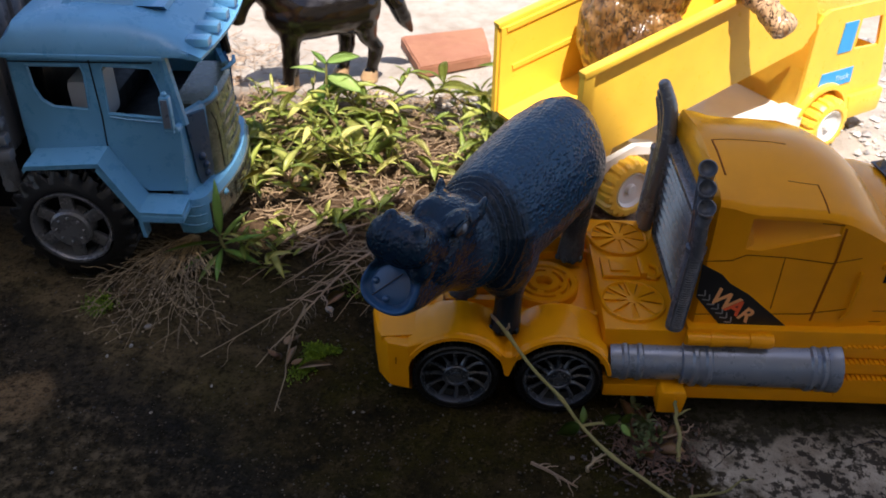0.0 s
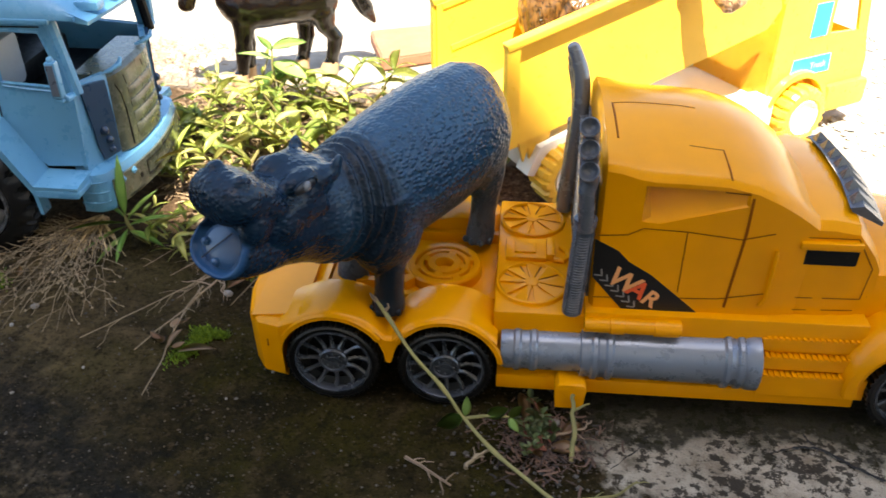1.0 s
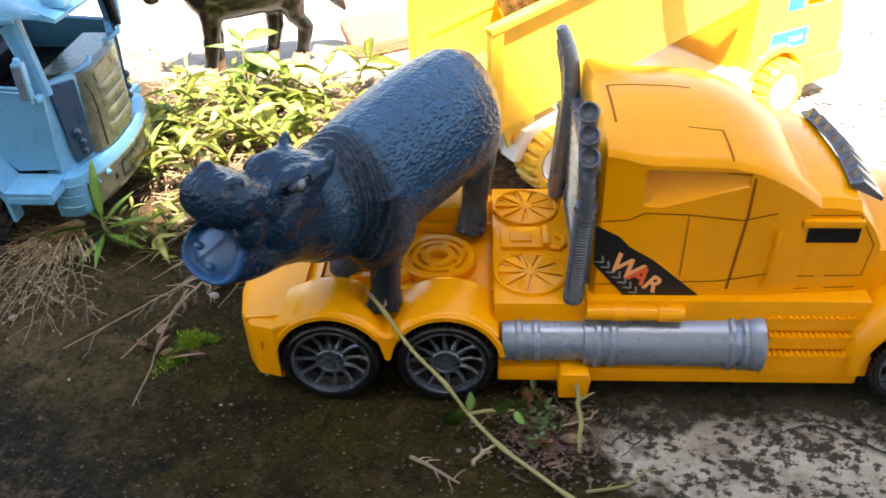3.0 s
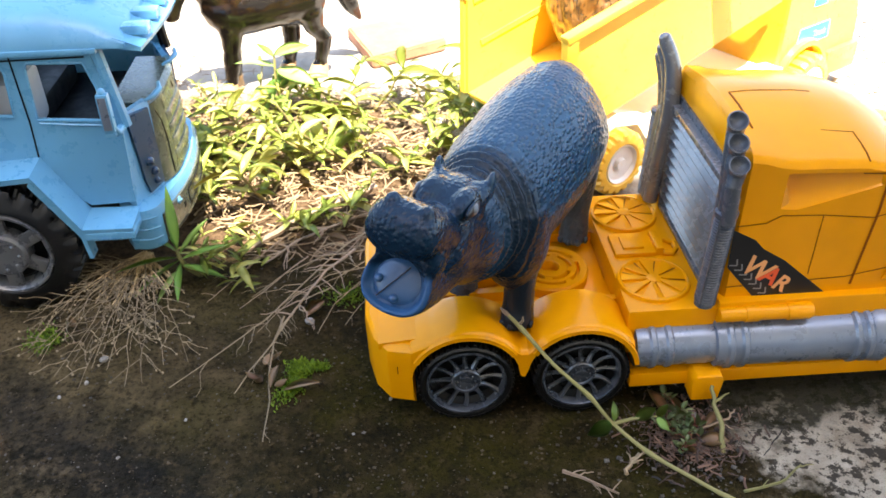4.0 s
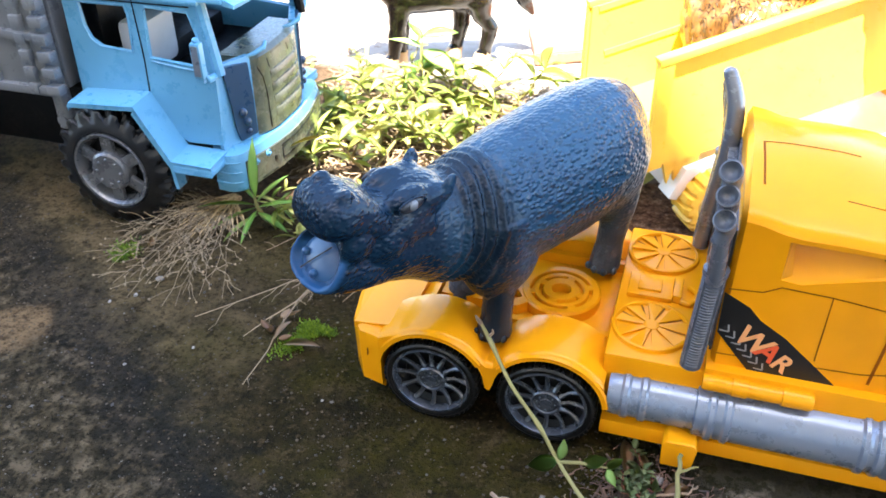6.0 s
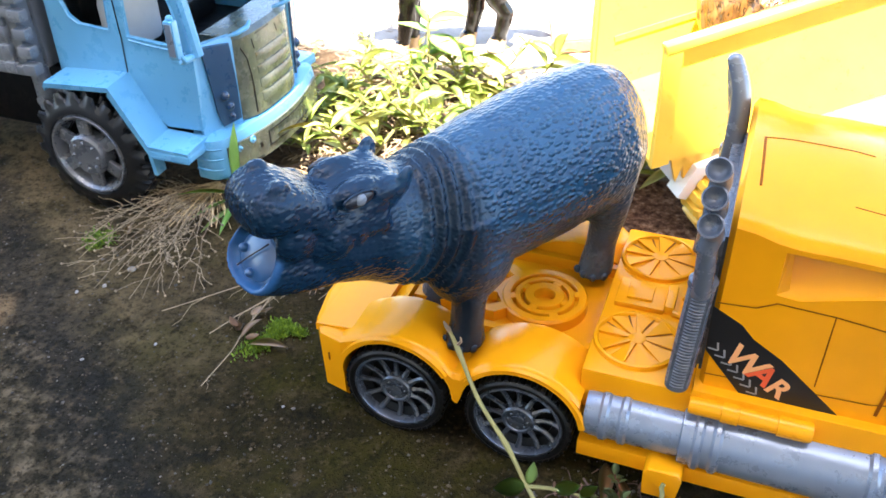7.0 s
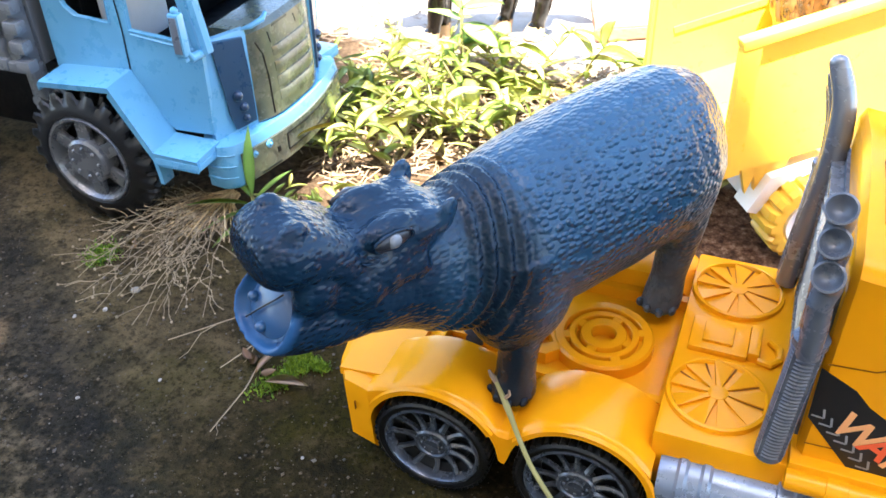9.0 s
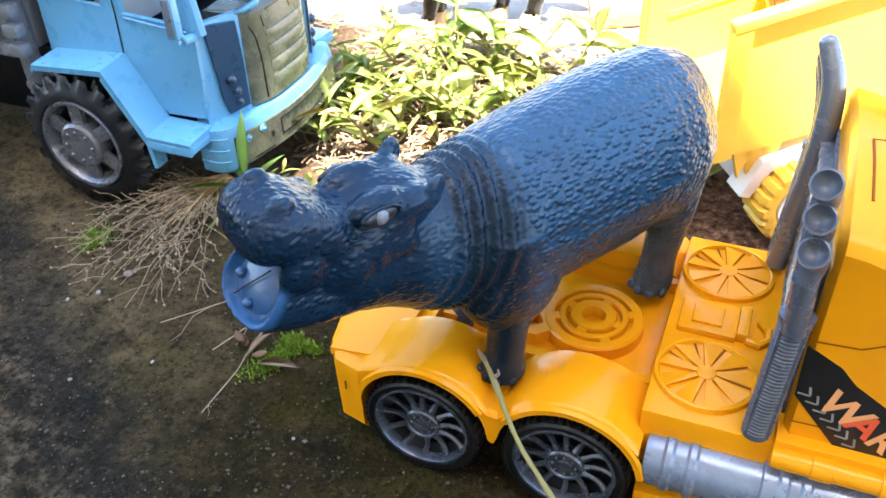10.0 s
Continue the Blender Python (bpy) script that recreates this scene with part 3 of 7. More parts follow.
def road_wheel(parent, x, y, z, r, width, mirror=False, name="wheel"):
    """A toy road wheel, outer face at y (towards -y unless mirrored)."""
    w = new(name)
    w.parent = parent
    w.matrix_basis = Matrix.Translation((x, y, z)) @ (Matrix.Rotation(math.pi, 4, "Z") if mirror else Matrix())
    bm = B()
    treaded(bm, [(0.0012, r * 0.80, 0), (-0.0006, r * 0.83, 0), (-0.0010, r * 0.90, 0), (-0.0002, r * 0.945, 0), (-0.0003, r * 0.935, 0.060), (0.0022, r * 0.945, 0.056), (0.0065, r * 0.95, 0.050), (0.0070, r * 0.985, 0), (width - 0.003, r, 0), (width, r * 0.95, 0), (width, r * 0.6, 0), (0.006, r * 0.6, 0), (0.004, r * 0.80, 0)], 46, 4, 0)
    part("tyre", bm, M_RUBBER, w, "black plastic tyre with small tread blocks")
    bm = B()
    lathe(bm, [(0.004, r * 0.74), (0.0006, r * 0.745), (-0.0008, r * 0.77), (-0.0006, r * 0.81), (0.001, r * 0.825), (0.004, r * 0.82)], 48, caps=False)
    lathe(bm, [(0.006, r * 0.31), (0.0012, r * 0.31), (0.0004, r * 0.285), (0.0004, r * 0.24), (0.0012, r * 0.225), (0.0012, r * 0.13), (0.0004, r * 0.12), (0.0004, 0.0002)], 24, caps=False)
    for k in range(12):
        a = 2 * math.pi * k / 12
        m = Matrix.Rotation(-a, 4, "Y")
        pts = []
        for s in range(6):
            f = s / 5
            rr = r * (0.22 + 0.55 * f)
            tw = 0.05 * math.sin(f * math.pi)
            pts.append((rr * math.cos(tw), 0.0030 + 0.0014 * math.sin(f * math.pi), rr * math.sin(tw)))
        tmp = B()
        tube(tmp, pts, [r * 0.080, r * 0.058, r * 0.048, r * 0.046, r * 0.050, r * 0.062], 6)
        bmesh.ops.transform(tmp, matrix=m, verts=tmp.verts[:])
        me = bpy.data.meshes.new("t")
        tmp.to_mesh(me)
        tmp.free()
        bm.from_mesh(me)
        bpy.data.meshes.remove(me)
    for k in range(8):
        a = 2 * math.pi * k / 8
        ball(bm, (r * 0.178 * math.cos(a), 0.0010, r * 0.178 * math.sin(a)), 0.0007, 6)
    part("rim", bm, M_RIM, w, "grey twelve-spoke rim with bolt circle")
    bm = B()
    lathe(bm, [(0.0075, r * 0.79), (0.0075, 0.0005)], 32, caps=False)
    bmesh.ops.reverse_faces(bm, faces=bm.faces[:])
    part("brake_disc", bm, M_BLACK, w)
    return w


MID = 0.069
M_SEAM = mat("orange_panel_joint", (0.25, 0.070, 0.003), 0.7, spec=0.1)


def flip(y):
    return 2 * MID - y


def both(build):
    """Calls build with a map of y for the near and for the far side."""
    for f in (lambda y: y, flip):
        build(f)


def semi_truck():
    t = thing("toy_semi_truck", "orange-yellow plastic toy semi truck with grey pipes and black decal", "toy truck")

    # chassis below
    bm = B()
    box(bm, (-0.040, 0.030, 0.014), (0.345, 0.108, 0.038), 0.002)
    part("chassis", bm, M_ORANGE, t)
    bm = B()
    box(bm, (-0.02, 0.022, 0.008), (0.33, 0.116, 0.0135), 0.002)
    part("underbody", bm, M_BLACK, t)

    # rear fenders with the wheel arches
    def fender(f):
        up, low = [], []
        n = 90
        for i in range(n + 1):
            x = -0.028 + 0.115 * i / n
            top = 0.0
            for cx in (0.0, 0.060):
                d = abs(x - cx)
                if d < 0.0345:
                    top = max(top, 0.0225 + math.sqrt(0.0345 ** 2 - d * d))
            if x < 0:
                top = max(top, 0.0482 + 0.0088 * min(1, max(0, (x + 0.028) / 0.028)) ** 0.8)
            top = max(top, 0.043 if x < 0.045 else 0.040)
            bot = 0.012 if x < -0.02 else (0.026 if x < 0.045 else 0.013)
            for cx in (0.0, 0.060):
                d = abs(x - cx)
                if d < 0.0283:
                    bot = max(bot if abs(x - 0.03) < 0.004 else 0.0, 0.025 + math.sqrt(0.0283 ** 2 - d * d))
            up.append((x, top))
            low.append((x, bot))
        bm = B()
        for (x0, t0), (x1, t1), (_, b0), (_, b1) in zip(up, up[1:], low, low[1:]):
            vs = [[bm.verts.new((x, f(y), z)) for x, z in ((x0, b0 if y < 0.033 else 0.037), (x1, b1 if y < 0.033 else 0.037), (x1, t1 - dz), (x0, t0 - dz))] for y, dz in ((0.0016, 0.0022), (0.0030, 0.0006), (0.0045, 0), (0.030, 0), (0.034, 0.001))]
            for a, b in zip(vs, vs[1:]):
                bm.faces.new((a[2], b[2], b[3], a[3]))
                bm.faces.new((a[0], b[0], b[1], a[1]))
            bm.faces.new(vs[0])
            bm.faces.new(vs[-1])
            if x0 < -0.0279:
                for a, b in zip(vs, vs[1:]):
                    bm.faces.new((a[0], a[3], b[3], b[0]))
        bmesh.ops.remove_doubles(bm, verts=bm.verts[:], dist=0.00002)
        bmesh.ops.recalc_face_normals(bm, faces=bm.faces[:])
        part("rear_fender", bm, M_ORANGE, t, smooth=30)
        # raised lip round each arch
        for cx in (0.0, 0.060):
            bm = B()
            a0, a1 = (150, 33) if cx == 0 else (147, 10)
            ring = []
            for i in range(29):
                a = radians(a0 + (a1 - a0) * i / 28)
                ring.append([(cx + r * math.cos(a), f(y), 0.025 + r * math.sin(a)) for r, y in ((0.0282, 0.004), (0.0282, 0.0004), (0.0306, 0.0002), (0.0312, 0.0020))])
            loft(bm, ring)
            bmesh.ops.recalc_face_normals(bm, faces=bm.faces[:])
            part("arch_lip", bm, M_ORANGE, t)
    both(fender)

    # tail: rounded corners, a thin top plate that runs on to the fenders
    bm = B()
    plan = [(-0.0280, 0.0015), (-0.0400, 0.0045), (-0.0470, 0.0150), (-0.0510, 0.0340)]
    plan = plan + [(x, flip(y)) for x, y in reversed(plan)]
    rings = []
    for z, k in ((0.0125, 0.002), (0.0140, 0.0008), (0.0440, 0.0), (0.0462, 0.0006), (0.0475, 0.0026)):
        rings.append([(x + k, y + (k if y < MID else -k) * 0.6, z) for x, y in plan])
    loft(bm, rings)
    bmesh.ops.recalc_face_normals(bm, faces=bm.faces[:])
    part("tail_panel", bm, M_ORANGE, t, smooth=30)
    bm = B()
    prism(bm, [(-0.044, 0.0440), (-0.044, 0.0478), (-0.0225, 0.0500), (-0.0165, 0.0505), (-0.0165, 0.0440)], 0.0090, 0.1290)
    part("tail_top", bm, M_ORANGE, t)
    bm = B()
    box(bm, (-0.0002, -0.0004, -0.0022), (0.0002, 0.0004, 0.0022), m=Matrix.Translation((-0.0350, 0.0028, 0.0345)))
    part("tail_slot", bm, M_GROOVE_SHADE, t)
    bm = B()
    prism(bm, [(-0.020, 0.040), (-0.009, 0.040), (-0.009, 0.050), (-0.020, 0.0455)], 0.034, 0.104)
    part("tail_wedge", bm, M_ORANGE, t)
    # deck with the two slope walls and the coupling
    bm = B()
    box(bm, (-0.022, 0.030, 0.036), (0.088, 0.108, 0.0415), 0.001)
    part("deck", bm, M_ORANGE, t)
    def rail(f):
        bm = B()
        prism(bm, [(0.026, 0.0415), (0.087, 0.0415), (0.087, 0.0475), (0.030, 0.0475)], f(0.0345), f(0.0385))
        part("deck_rail", bm, M_ORANGE, t)
    both(rail)
    bm = B()
    lathe(bm, [(0.0415, 0.0215), (0.0472, 0.0215), (0.0484, 0.0205), (0.0484, 0.0172), (0.0480, 0.0168), (0.0455, 0.0166), (0.0455, 0.0150), (0.0480, 0.0148), (0.0484, 0.0144), (0.0484, 0.0124), (0.0480, 0.0120), (0.0455, 0.0118), (0.0455, 0.0101), (0.0480, 0.0099), (0.0486, 0.0095), (0.0486, 0.0054), (0.0480, 0.0050), (0.0430, 0.0049), (0.0430, 0.0005)], 48, "z", (0.054, 0.066, 0), caps=False)
    part("coupling_plate", bm, M_ORANGE, t)
    for r0, r1, angles in ((0.0145, 0.0173, (20, 200, 300)), (0.0096, 0.0123, (70, 160, 255, 345))):
        for ang in angles:
            bm = B()
            box(bm, (r0, -0.0022, 0.0450), (r1, 0.0022, 0.0484), 0.0003, 1, m=Matrix.Translation((0.054, 0.066, 0)) @ Matrix.Rotation(radians(ang), 4, "Z"))
            part("coupling_bridge", bm, M_ORANGE, t)
    bm = B()
    prism(bm, [(-0.008, 0.046), (0.034, 0.046), (0.040, 0.052), (0.0345, 0.066), (0.040, 0.080), (0.034, 0.086), (-0.008, 0.086)], 0.0415, 0.0476, holes=([(0.000, 0.050), (0.030, 0.0505), (0.035, 0.0545), (0.031, 0.0610), (0.004, 0.0575)], [(0.004, 0.0745), (0.031, 0.0710), (0.035, 0.0775), (0.030, 0.0815), (0.000, 0.082)]), axis="z")
    part("coupling_ramp", bm, M_ORANGE, t, smooth=0)
    # hull from the deck forward, with the two fans on top
    bm = B()
    box(bm, (0.0845, 0.0115, 0.0285), (0.1315, 0.1265, 0.0565), 0.0016)
    part("engine_cover", bm, M_ORANGE, t)
    for cy in (0.0365, 0.1025):
        fan = new("cooling_fan")
        fan.parent = t
        fan.matrix_basis = Matrix.Translation((0.104, cy, 0.0565))
        bm = B()
        lathe(bm, [(0, 0.0195), (0.0020, 0.0192), (0.0024, 0.0180), (0.0016, 0.0172), (0.0008, 0.0170), (0.0008, 0.0002)], 40, "z", caps=False)
        part("ring", bm, M_ORANGE, fan)
        bm = B()
        lathe(bm, [(0.0006, 0.0040), (0.0024, 0.0038), (0.0027, 0.0028), (0.0027, 0.0002)], 20, "z", caps=False)
        part("hub", bm, M_ORANGE, fan)
        for k in range(9):
            a = 2 * math.pi * k / 9 + 0.2
            bm = B()
            m = Matrix.Rotation(a, 4, "Z")
            vs = [m @ Vector(v) for v in ((0.0035, -0.0010, 0.0022), (0.0172, -0.0048, 0.0009), (0.0175, 0.0030, 0.0022), (0.0035, 0.0010, 0.0022))]
            top = [bm.verts.new(v) for v in vs]
            low = [bm.verts.new((v.x, v.y, 0.0004)) for v in vs]
            bm.faces.new(top)
            for i in range(4):
                bm.faces.new((top[i], low[i], low[(i + 1) % 4], top[(i + 1) % 4]))
            bmesh.ops.recalc_face_normals(bm, faces=bm.faces[:])
            part("blade", bm, M_ORANGE, fan, smooth=0)
            if k % 9 < 5:
                bm = B()
                vs = [m @ Vector(v) for v in ((0.0060, -0.0019, 0.0011), (0.0164, -0.0061, 0.0011), (0.0166, -0.0052, 0.0011), (0.0060, -0.0015, 0.0011))]
                bm.faces.new([bm.verts.new(v) for v in vs])
                # slit drawn flat, its shade in the colour
                part("slit", bm, M_GROOVE_SHADE, fan, smooth=0)
    bm = B()
    box(bm, (0.089, 0.0590, 0.0560), (0.112, 0.0790, 0.0592), 0.0008)
    box(bm, (0.094, 0.0630, 0.0590), (0.106, 0.0750, 0.0606), 0.0006)
    box(bm, (0.112, 0.0600, 0.0560), (0.1165, 0.0780, 0.0610), 0.0008)
    part("pump_box", bm, M_ORANGE, t)
    bm = B()
    tube(bm, [(0.116, 0.060, 0.058), (0.121, 0.059, 0.058), (0.124, 0.063, 0.058), (0.124, 0.069, 0.058), (0.120, 0.073, 0.058)], 0.0016, 8)
    part("hose", bm, M_ORANGE, t)

    # sleeper cab
    bm = B()
    rings = []
    for x, zs, zt, ins in ((0.1330, 0.1385, 0.1465, 0.003), (0.1350, 0.1410, 0.1502, 0.0), (0.142, 0.1400, 0.1512, 0), (0.150, 0.1375, 0.1518, 0), (0.158, 0.1362, 0.1518, 0), (0.172, 0.1360, 0.1515, 0), (0.192, 0.1350, 0.1492, 0), (0.206, 0.1315, 0.1448, 0), (0.217, 0.1265, 0.1385, 0.0), (0.226, 0.1210, 0.1312, 0.001), (0.233, 0.1160, 0.1240, 0.002), (0.238, 0.1120, 0.1180, 0.003)):
        y0 = 0.0150 + ins
        half = [(y0, 0.040), (y0, 0.100), (y0, zs - 0.012), (y0 - 0.0004, zs - 0.0025), (y0 + 0.0012, zs + 0.0004), (y0 + 0.0048, zs + 0.0028), (y0 + 0.010, zs + (zt - zs) * 0.36), (y0 + 0.022, zs + (zt - zs) * 0.62), (y0 + 0.038, zs + (zt - zs) * 0.90), (MID, zt)]
        ring = half + [(flip(y), z) for y, z in reversed(half[:-1])]
        rings.append([(x, y, z) for y, z in ring])
    loft(bm, rings)
    bmesh.ops.recalc_face_normals(bm, faces=bm.faces[:])
    cab = part("sleeper_cab", bm, M_ORANGE, t, smooth=28)
    # the air scoop is cut out of each flank, deep at its rear end
    for f in (lambda y: y, flip):
        bm = B()
        loft(bm, [[(x, f(y), z) for x, y, z in ring] for ring in (
            ((0.1535, 0.0120, 0.1318), (0.2020, 0.0120, 0.1302), (0.2020, 0.0120, 0.1225), (0.1620, 0.0120, 0.1110), (0.1535, 0.0120, 0.1120)),
            ((0.1537, 0.0152, 0.1317), (0.2019, 0.0152, 0.1301), (0.2019, 0.0152, 0.1226), (0.1622, 0.0152, 0.1112), (0.1537, 0.0152, 0.1122)),
            ((0.1570, 0.0275, 0.1306), (0.2010, 0.0170, 0.1296), (0.2010, 0.0160, 0.1232), (0.1660, 0.0165, 0.1130), (0.1580, 0.0170, 0.1140)))])
        bmesh.ops.recalc_face_normals(bm, faces=bm.faces[:])
        me = bpy.data.meshes.new("cutter")
        bm.to_mesh(me)
        bm.free()
        cut = new("cutter", me)
        bo = cab.modifiers.new("cut", "BOOLEAN")
        bo.object, bo.operation, bo.solver = cut, "DIFFERENCE", "EXACT"
        done = bpy.data.meshes.new_from_object(cab.evaluated_get(bpy.context.evaluated_depsgraph_get()))
        cab.modifiers.clear()
        bpy.data.objects.remove(cut)
        if len(done.polygons) > 20:
            cab.data = done
            done.shade_smooth()
            done.set_sharp_from_angle(angle=radians(28))
    # door section, windscreen slope, hood
    bm = B()
    rings = []
    for x, y0, zs, zt in ((0.212, 0.0175, 0.1140, 0.1170), (0.246, 0.0175, 0.1135, 0.1185), (0.258, 0.0185, 0.1110, 0.1140), (0.268, 0.0200, 0.0985, 0.1010), (0.2725, 0.0205, 0.0900, 0.0935)):
        half = [(y0, 0.040), (y0, 0.070), (y0 + 0.0005, zs - 0.004), (y0 + 0.004, zs), (y0 + 0.020, zt), (MID, zt + 0.001)]
        rings.append([(x, y, z) for y, z in half + [(flip(y), z) for y, z in reversed(half[:-1])]])
    loft(bm, rings)
    bmesh.ops.recalc_face_normals(bm, faces=bm.faces[:])
    part("driver_cab", bm, M_ORANGE, t, smooth=28)
    bm = B()
    rings = []
    for x, y0, zs, zt in ((0.2700, 0.0215, 0.0840, 0.0920), (0.300, 0.0250, 0.0825, 0.0895), (0.330, 0.0280, 0.0775, 0.0845), (0.346, 0.0310, 0.0700, 0.0775), (0.352, 0.0350, 0.0600, 0.0680)):
        half = [(y0, 0.030), (y0, zs - 0.010), (y0 + 0.0015, zs - 0.002), (y0 + 0.006, zs), (y0 + 0.022, zt - 0.001), (MID, zt)]
        rings.append([(x, y, z) for y, z in half + [(flip(y), z) for y, z in reversed(half[:-1])]])
    loft(bm, rings)
    bmesh.ops.recalc_face_normals(bm, faces=bm.faces[:])
    part("hood", bm, M_ORANGE, t, smooth=30)
    bm = B()
    box(bm, (0.346, 0.030, 0.022), (0.3545, 0.108, 0.060), 0.002)
    part("radiator_grille", bm, M_DARKSILVER, t)
    bm = B()
    box(bm, (0.338, 0.004, 0.010), (0.358, 0.134, 0.026), 0.004)
    part("front_bumper", bm, M_ORANGE, t)
    # roof hatch groove lines
    def roof_point(x, y):
        hit, place, _, _ = cab.ray_cast(Vector((x, y, 0.3)), Vector((0, 0, -1)))
        return place

    for a, b, wide in (((0.1405, 0.0345), (0.1395, 0.0660), 0.00055), ((0.1395, 0.0660), (0.1800, 0.0640), 0.0003), ((0.1740, 0.0335), (0.1900, 0.0328), 0.00025), ((0.1900, 0.0328), (0.1912, 0.0240), 0.0004), ((0.1912, 0.0240), (0.1925, 0.0163), 0.0005)):
        bm = B()
        tube(bm, [roof_point(a[0] + (b[0] - a[0]) * i / 12, a[1] + (b[1] - a[1]) * i / 12) for i in range(13)], wide, 5)
        part("hatch_seam", bm, M_SEAM, t)

    def side_details(f):
        def strip(name, pts, mat_, w=0.0006, depth=0.0003):
            bm = B()
            for (x0, y0, z0), (x1, y1, z1) in zip(pts, pts[1:]):
                d = Vector((x1 - x0, 0, z1 - z0))
                n = Vector((-d.z, 0, d.x)).normalized() * w / 2
                vs = [Vector((x0, f(y0 - depth), z0)) - n, Vector((x1, f(y1 - depth), z1)) - n, Vector((x1, f(y1 - depth), z1)) + n, Vector((x0, f(y0 - depth), z0)) + n]
                bm.faces.new([bm.verts.new(v) for v in vs])
            return part(name, bm, mat_, t, smooth=0)
        # seams are flat strips in the dark shade colour
        strip("panel_seam", [(0.134, 0.015, 0.1035), (0.148, 0.015, 0.1045), (0.155, 0.015, 0.1085), (0.176, 0.015, 0.1075), (0.202, 0.015, 0.1045), (0.217, 0.0150, 0.1085)], M_GROOVE_SHADE)
        strip("panel_seam", [(0.176, 0.015, 0.1075), (0.176, 0.015, 0.072)], M_GROOVE_SHADE, 0.0005)
        strip("panel_seam", [(0.1345, 0.015, 0.0665), (0.196, 0.015, 0.069), (0.218, 0.015, 0.0735)], M_GROOVE_SHADE)
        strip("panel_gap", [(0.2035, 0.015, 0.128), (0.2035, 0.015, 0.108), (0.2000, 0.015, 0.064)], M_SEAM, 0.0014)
        strip("panel_seam", [(0.190, 0.0150, 0.1300), (0.2030, 0.0150, 0.1290)], M_GROOVE_SHADE, 0.0006)
        # door window with its raised brow
        bm = B()
        prism(bm, round_rect(0.2310, 0.0905, 0.2590, 0.1010, 0.0012), f(0.0172), f(0.0185))
        part("side_window", bm, M_BLACK, t, "small dark cab window")
        bm = B()
        box(bm, (0.2305, f(0.0150), 0.1000), (0.2595, f(0.0190), 0.1040), 0.0008)
        part("window_brow", bm, M_ORANGE, t)
        strip("door_seam", [(0.2225, 0.0172, 0.1060), (0.2225, 0.0172, 0.0705), (0.2660, 0.0185, 0.0705)], M_GROOVE_SHADE)
        strip("door_seam", [(0.2225, 0.0172, 0.1060), (0.2570, 0.0175, 0.1060), (0.2680, 0.0195, 0.0880), (0.2660, 0.0188, 0.0705)], M_GROOVE_SHADE)
        strip("hood_seam", [(0.2705, 0.0212, 0.0840), (0.2690, 0.0205, 0.0705)], M_GROOVE_SHADE, 0.0016)
        strip("door_seam", [(0.2220, 0.0172, 0.0625), (0.2640, 0.0185, 0.0635)], M_GROOVE_SHADE)
        bm = B()
        tube(bm, [(0.2195, f(0.0140), 0.0995), (0.2195, f(0.0130), 0.0960), (0.2190, f(0.0130), 0.0720), (0.2170, f(0.0145), 0.0660)], 0.0011, 8)
        part("grab_rail", bm, M_ORANGE, t)
        # lower hull and sill
        bm = B()
        box(bm, (0.0870, f(0.0035), 0.0115), (0.2720, f(0.0320), 0.0205), 0.001)
        part("sill", bm, M_ORANGE, t)
        bm = B()
        box(bm, (0.131, f(0.010), 0.020), (0.272, f(0.034), 0.060), 0.001)
        part("side_tank", bm, M_ORANGE, t)
        bm = B()
        prism(bm, [(0.1185, 0.0075), (0.1330, 0.0075), (0.1345, 0.0205), (0.1330, 0.0240), (0.1200, 0.0240), (0.1180, 0.0205)], f(-0.0055), f(0.006))
        bmesh.ops.bevel(bm, geom=bm.edges[:], offset=0.0006, segments=1, affect="EDGES")
        part("pipe_bracket", bm, M_ORANGE, t)
        bm = B()
        lathe(bm, [(0.1310, 0.0034), (0.1320, 0.0040), (0.1440, 0.0040), (0.1442, 0.0046), (0.1510, 0.0046), (0.1512, 0.0040), (0.1660, 0.0040), (0.1662, 0.0047), (0.1780, 0.0047), (0.1795, 0.0040)], 16, "x", (0, f(0.0085), 0.0535))
        part("side_bar", bm, M_ORANGE, t)
        # the two-piece exhaust silencer
        bm = B()
        prof = [(0.0890, 0.0030), (0.0890, 0.0112), (0.0915, 0.0118)]
        for c in (0.0975, 0.1060):
            prof += [(c - 0.0022, 0.0118), (c - 0.0010, 0.0128), (c + 0.0010, 0.0128), (c + 0.0022, 0.0118)]
        prof += [(0.1300, 0.0118), (0.1305, 0.0140)]
        for c in (0.1375, 0.1450):
            prof += [(c - 0.0022, 0.0140), (c - 0.0010, 0.0152), (c + 0.0010, 0.0152), (c + 0.0022, 0.0140)]
        prof += [(0.1960, 0.0144)]
        for c in (0.2045, 0.2110):
            prof += [(c - 0.0022, 0.0146), (c - 0.0010, 0.0160), (c + 0.0010, 0.0160), (c + 0.0022, 0.0150)]
        prof += [(0.2155, 0.0162), (0.2205, 0.0164), (0.2212, 0.0150), (0.2212, 0.0120)]
        lathe(bm, prof, 40, "x", (0, f(0.0125), 0.0335))
        part("exhaust_silencer", bm, M_SILVER, t, "silver-grey ribbed exhaust silencer")
        # three ribbed steps
        for k in range(3):
            bm = B()
            z, y = 0.0500 - 0.0097 * k, 0.0085 - 0.0030 * k
            box(bm, (0.2212, f(y), z - (0.0075 if k < 2 else 0.0130)), (0.2735 + 0.001 * k, f(0.030), z), 0.0006)
            for i in range(17):
                xx = 0.2235 + 0.0029 * i
                box(bm, (xx, f(y - 0.0004), z - 0.0002), (xx + 0.0016, f(y + 0.0078), z + 0.0010))
            part("step", bm, M_ORANGE, t, smooth=0)
        # front wing
        bm = B()
        rings = []
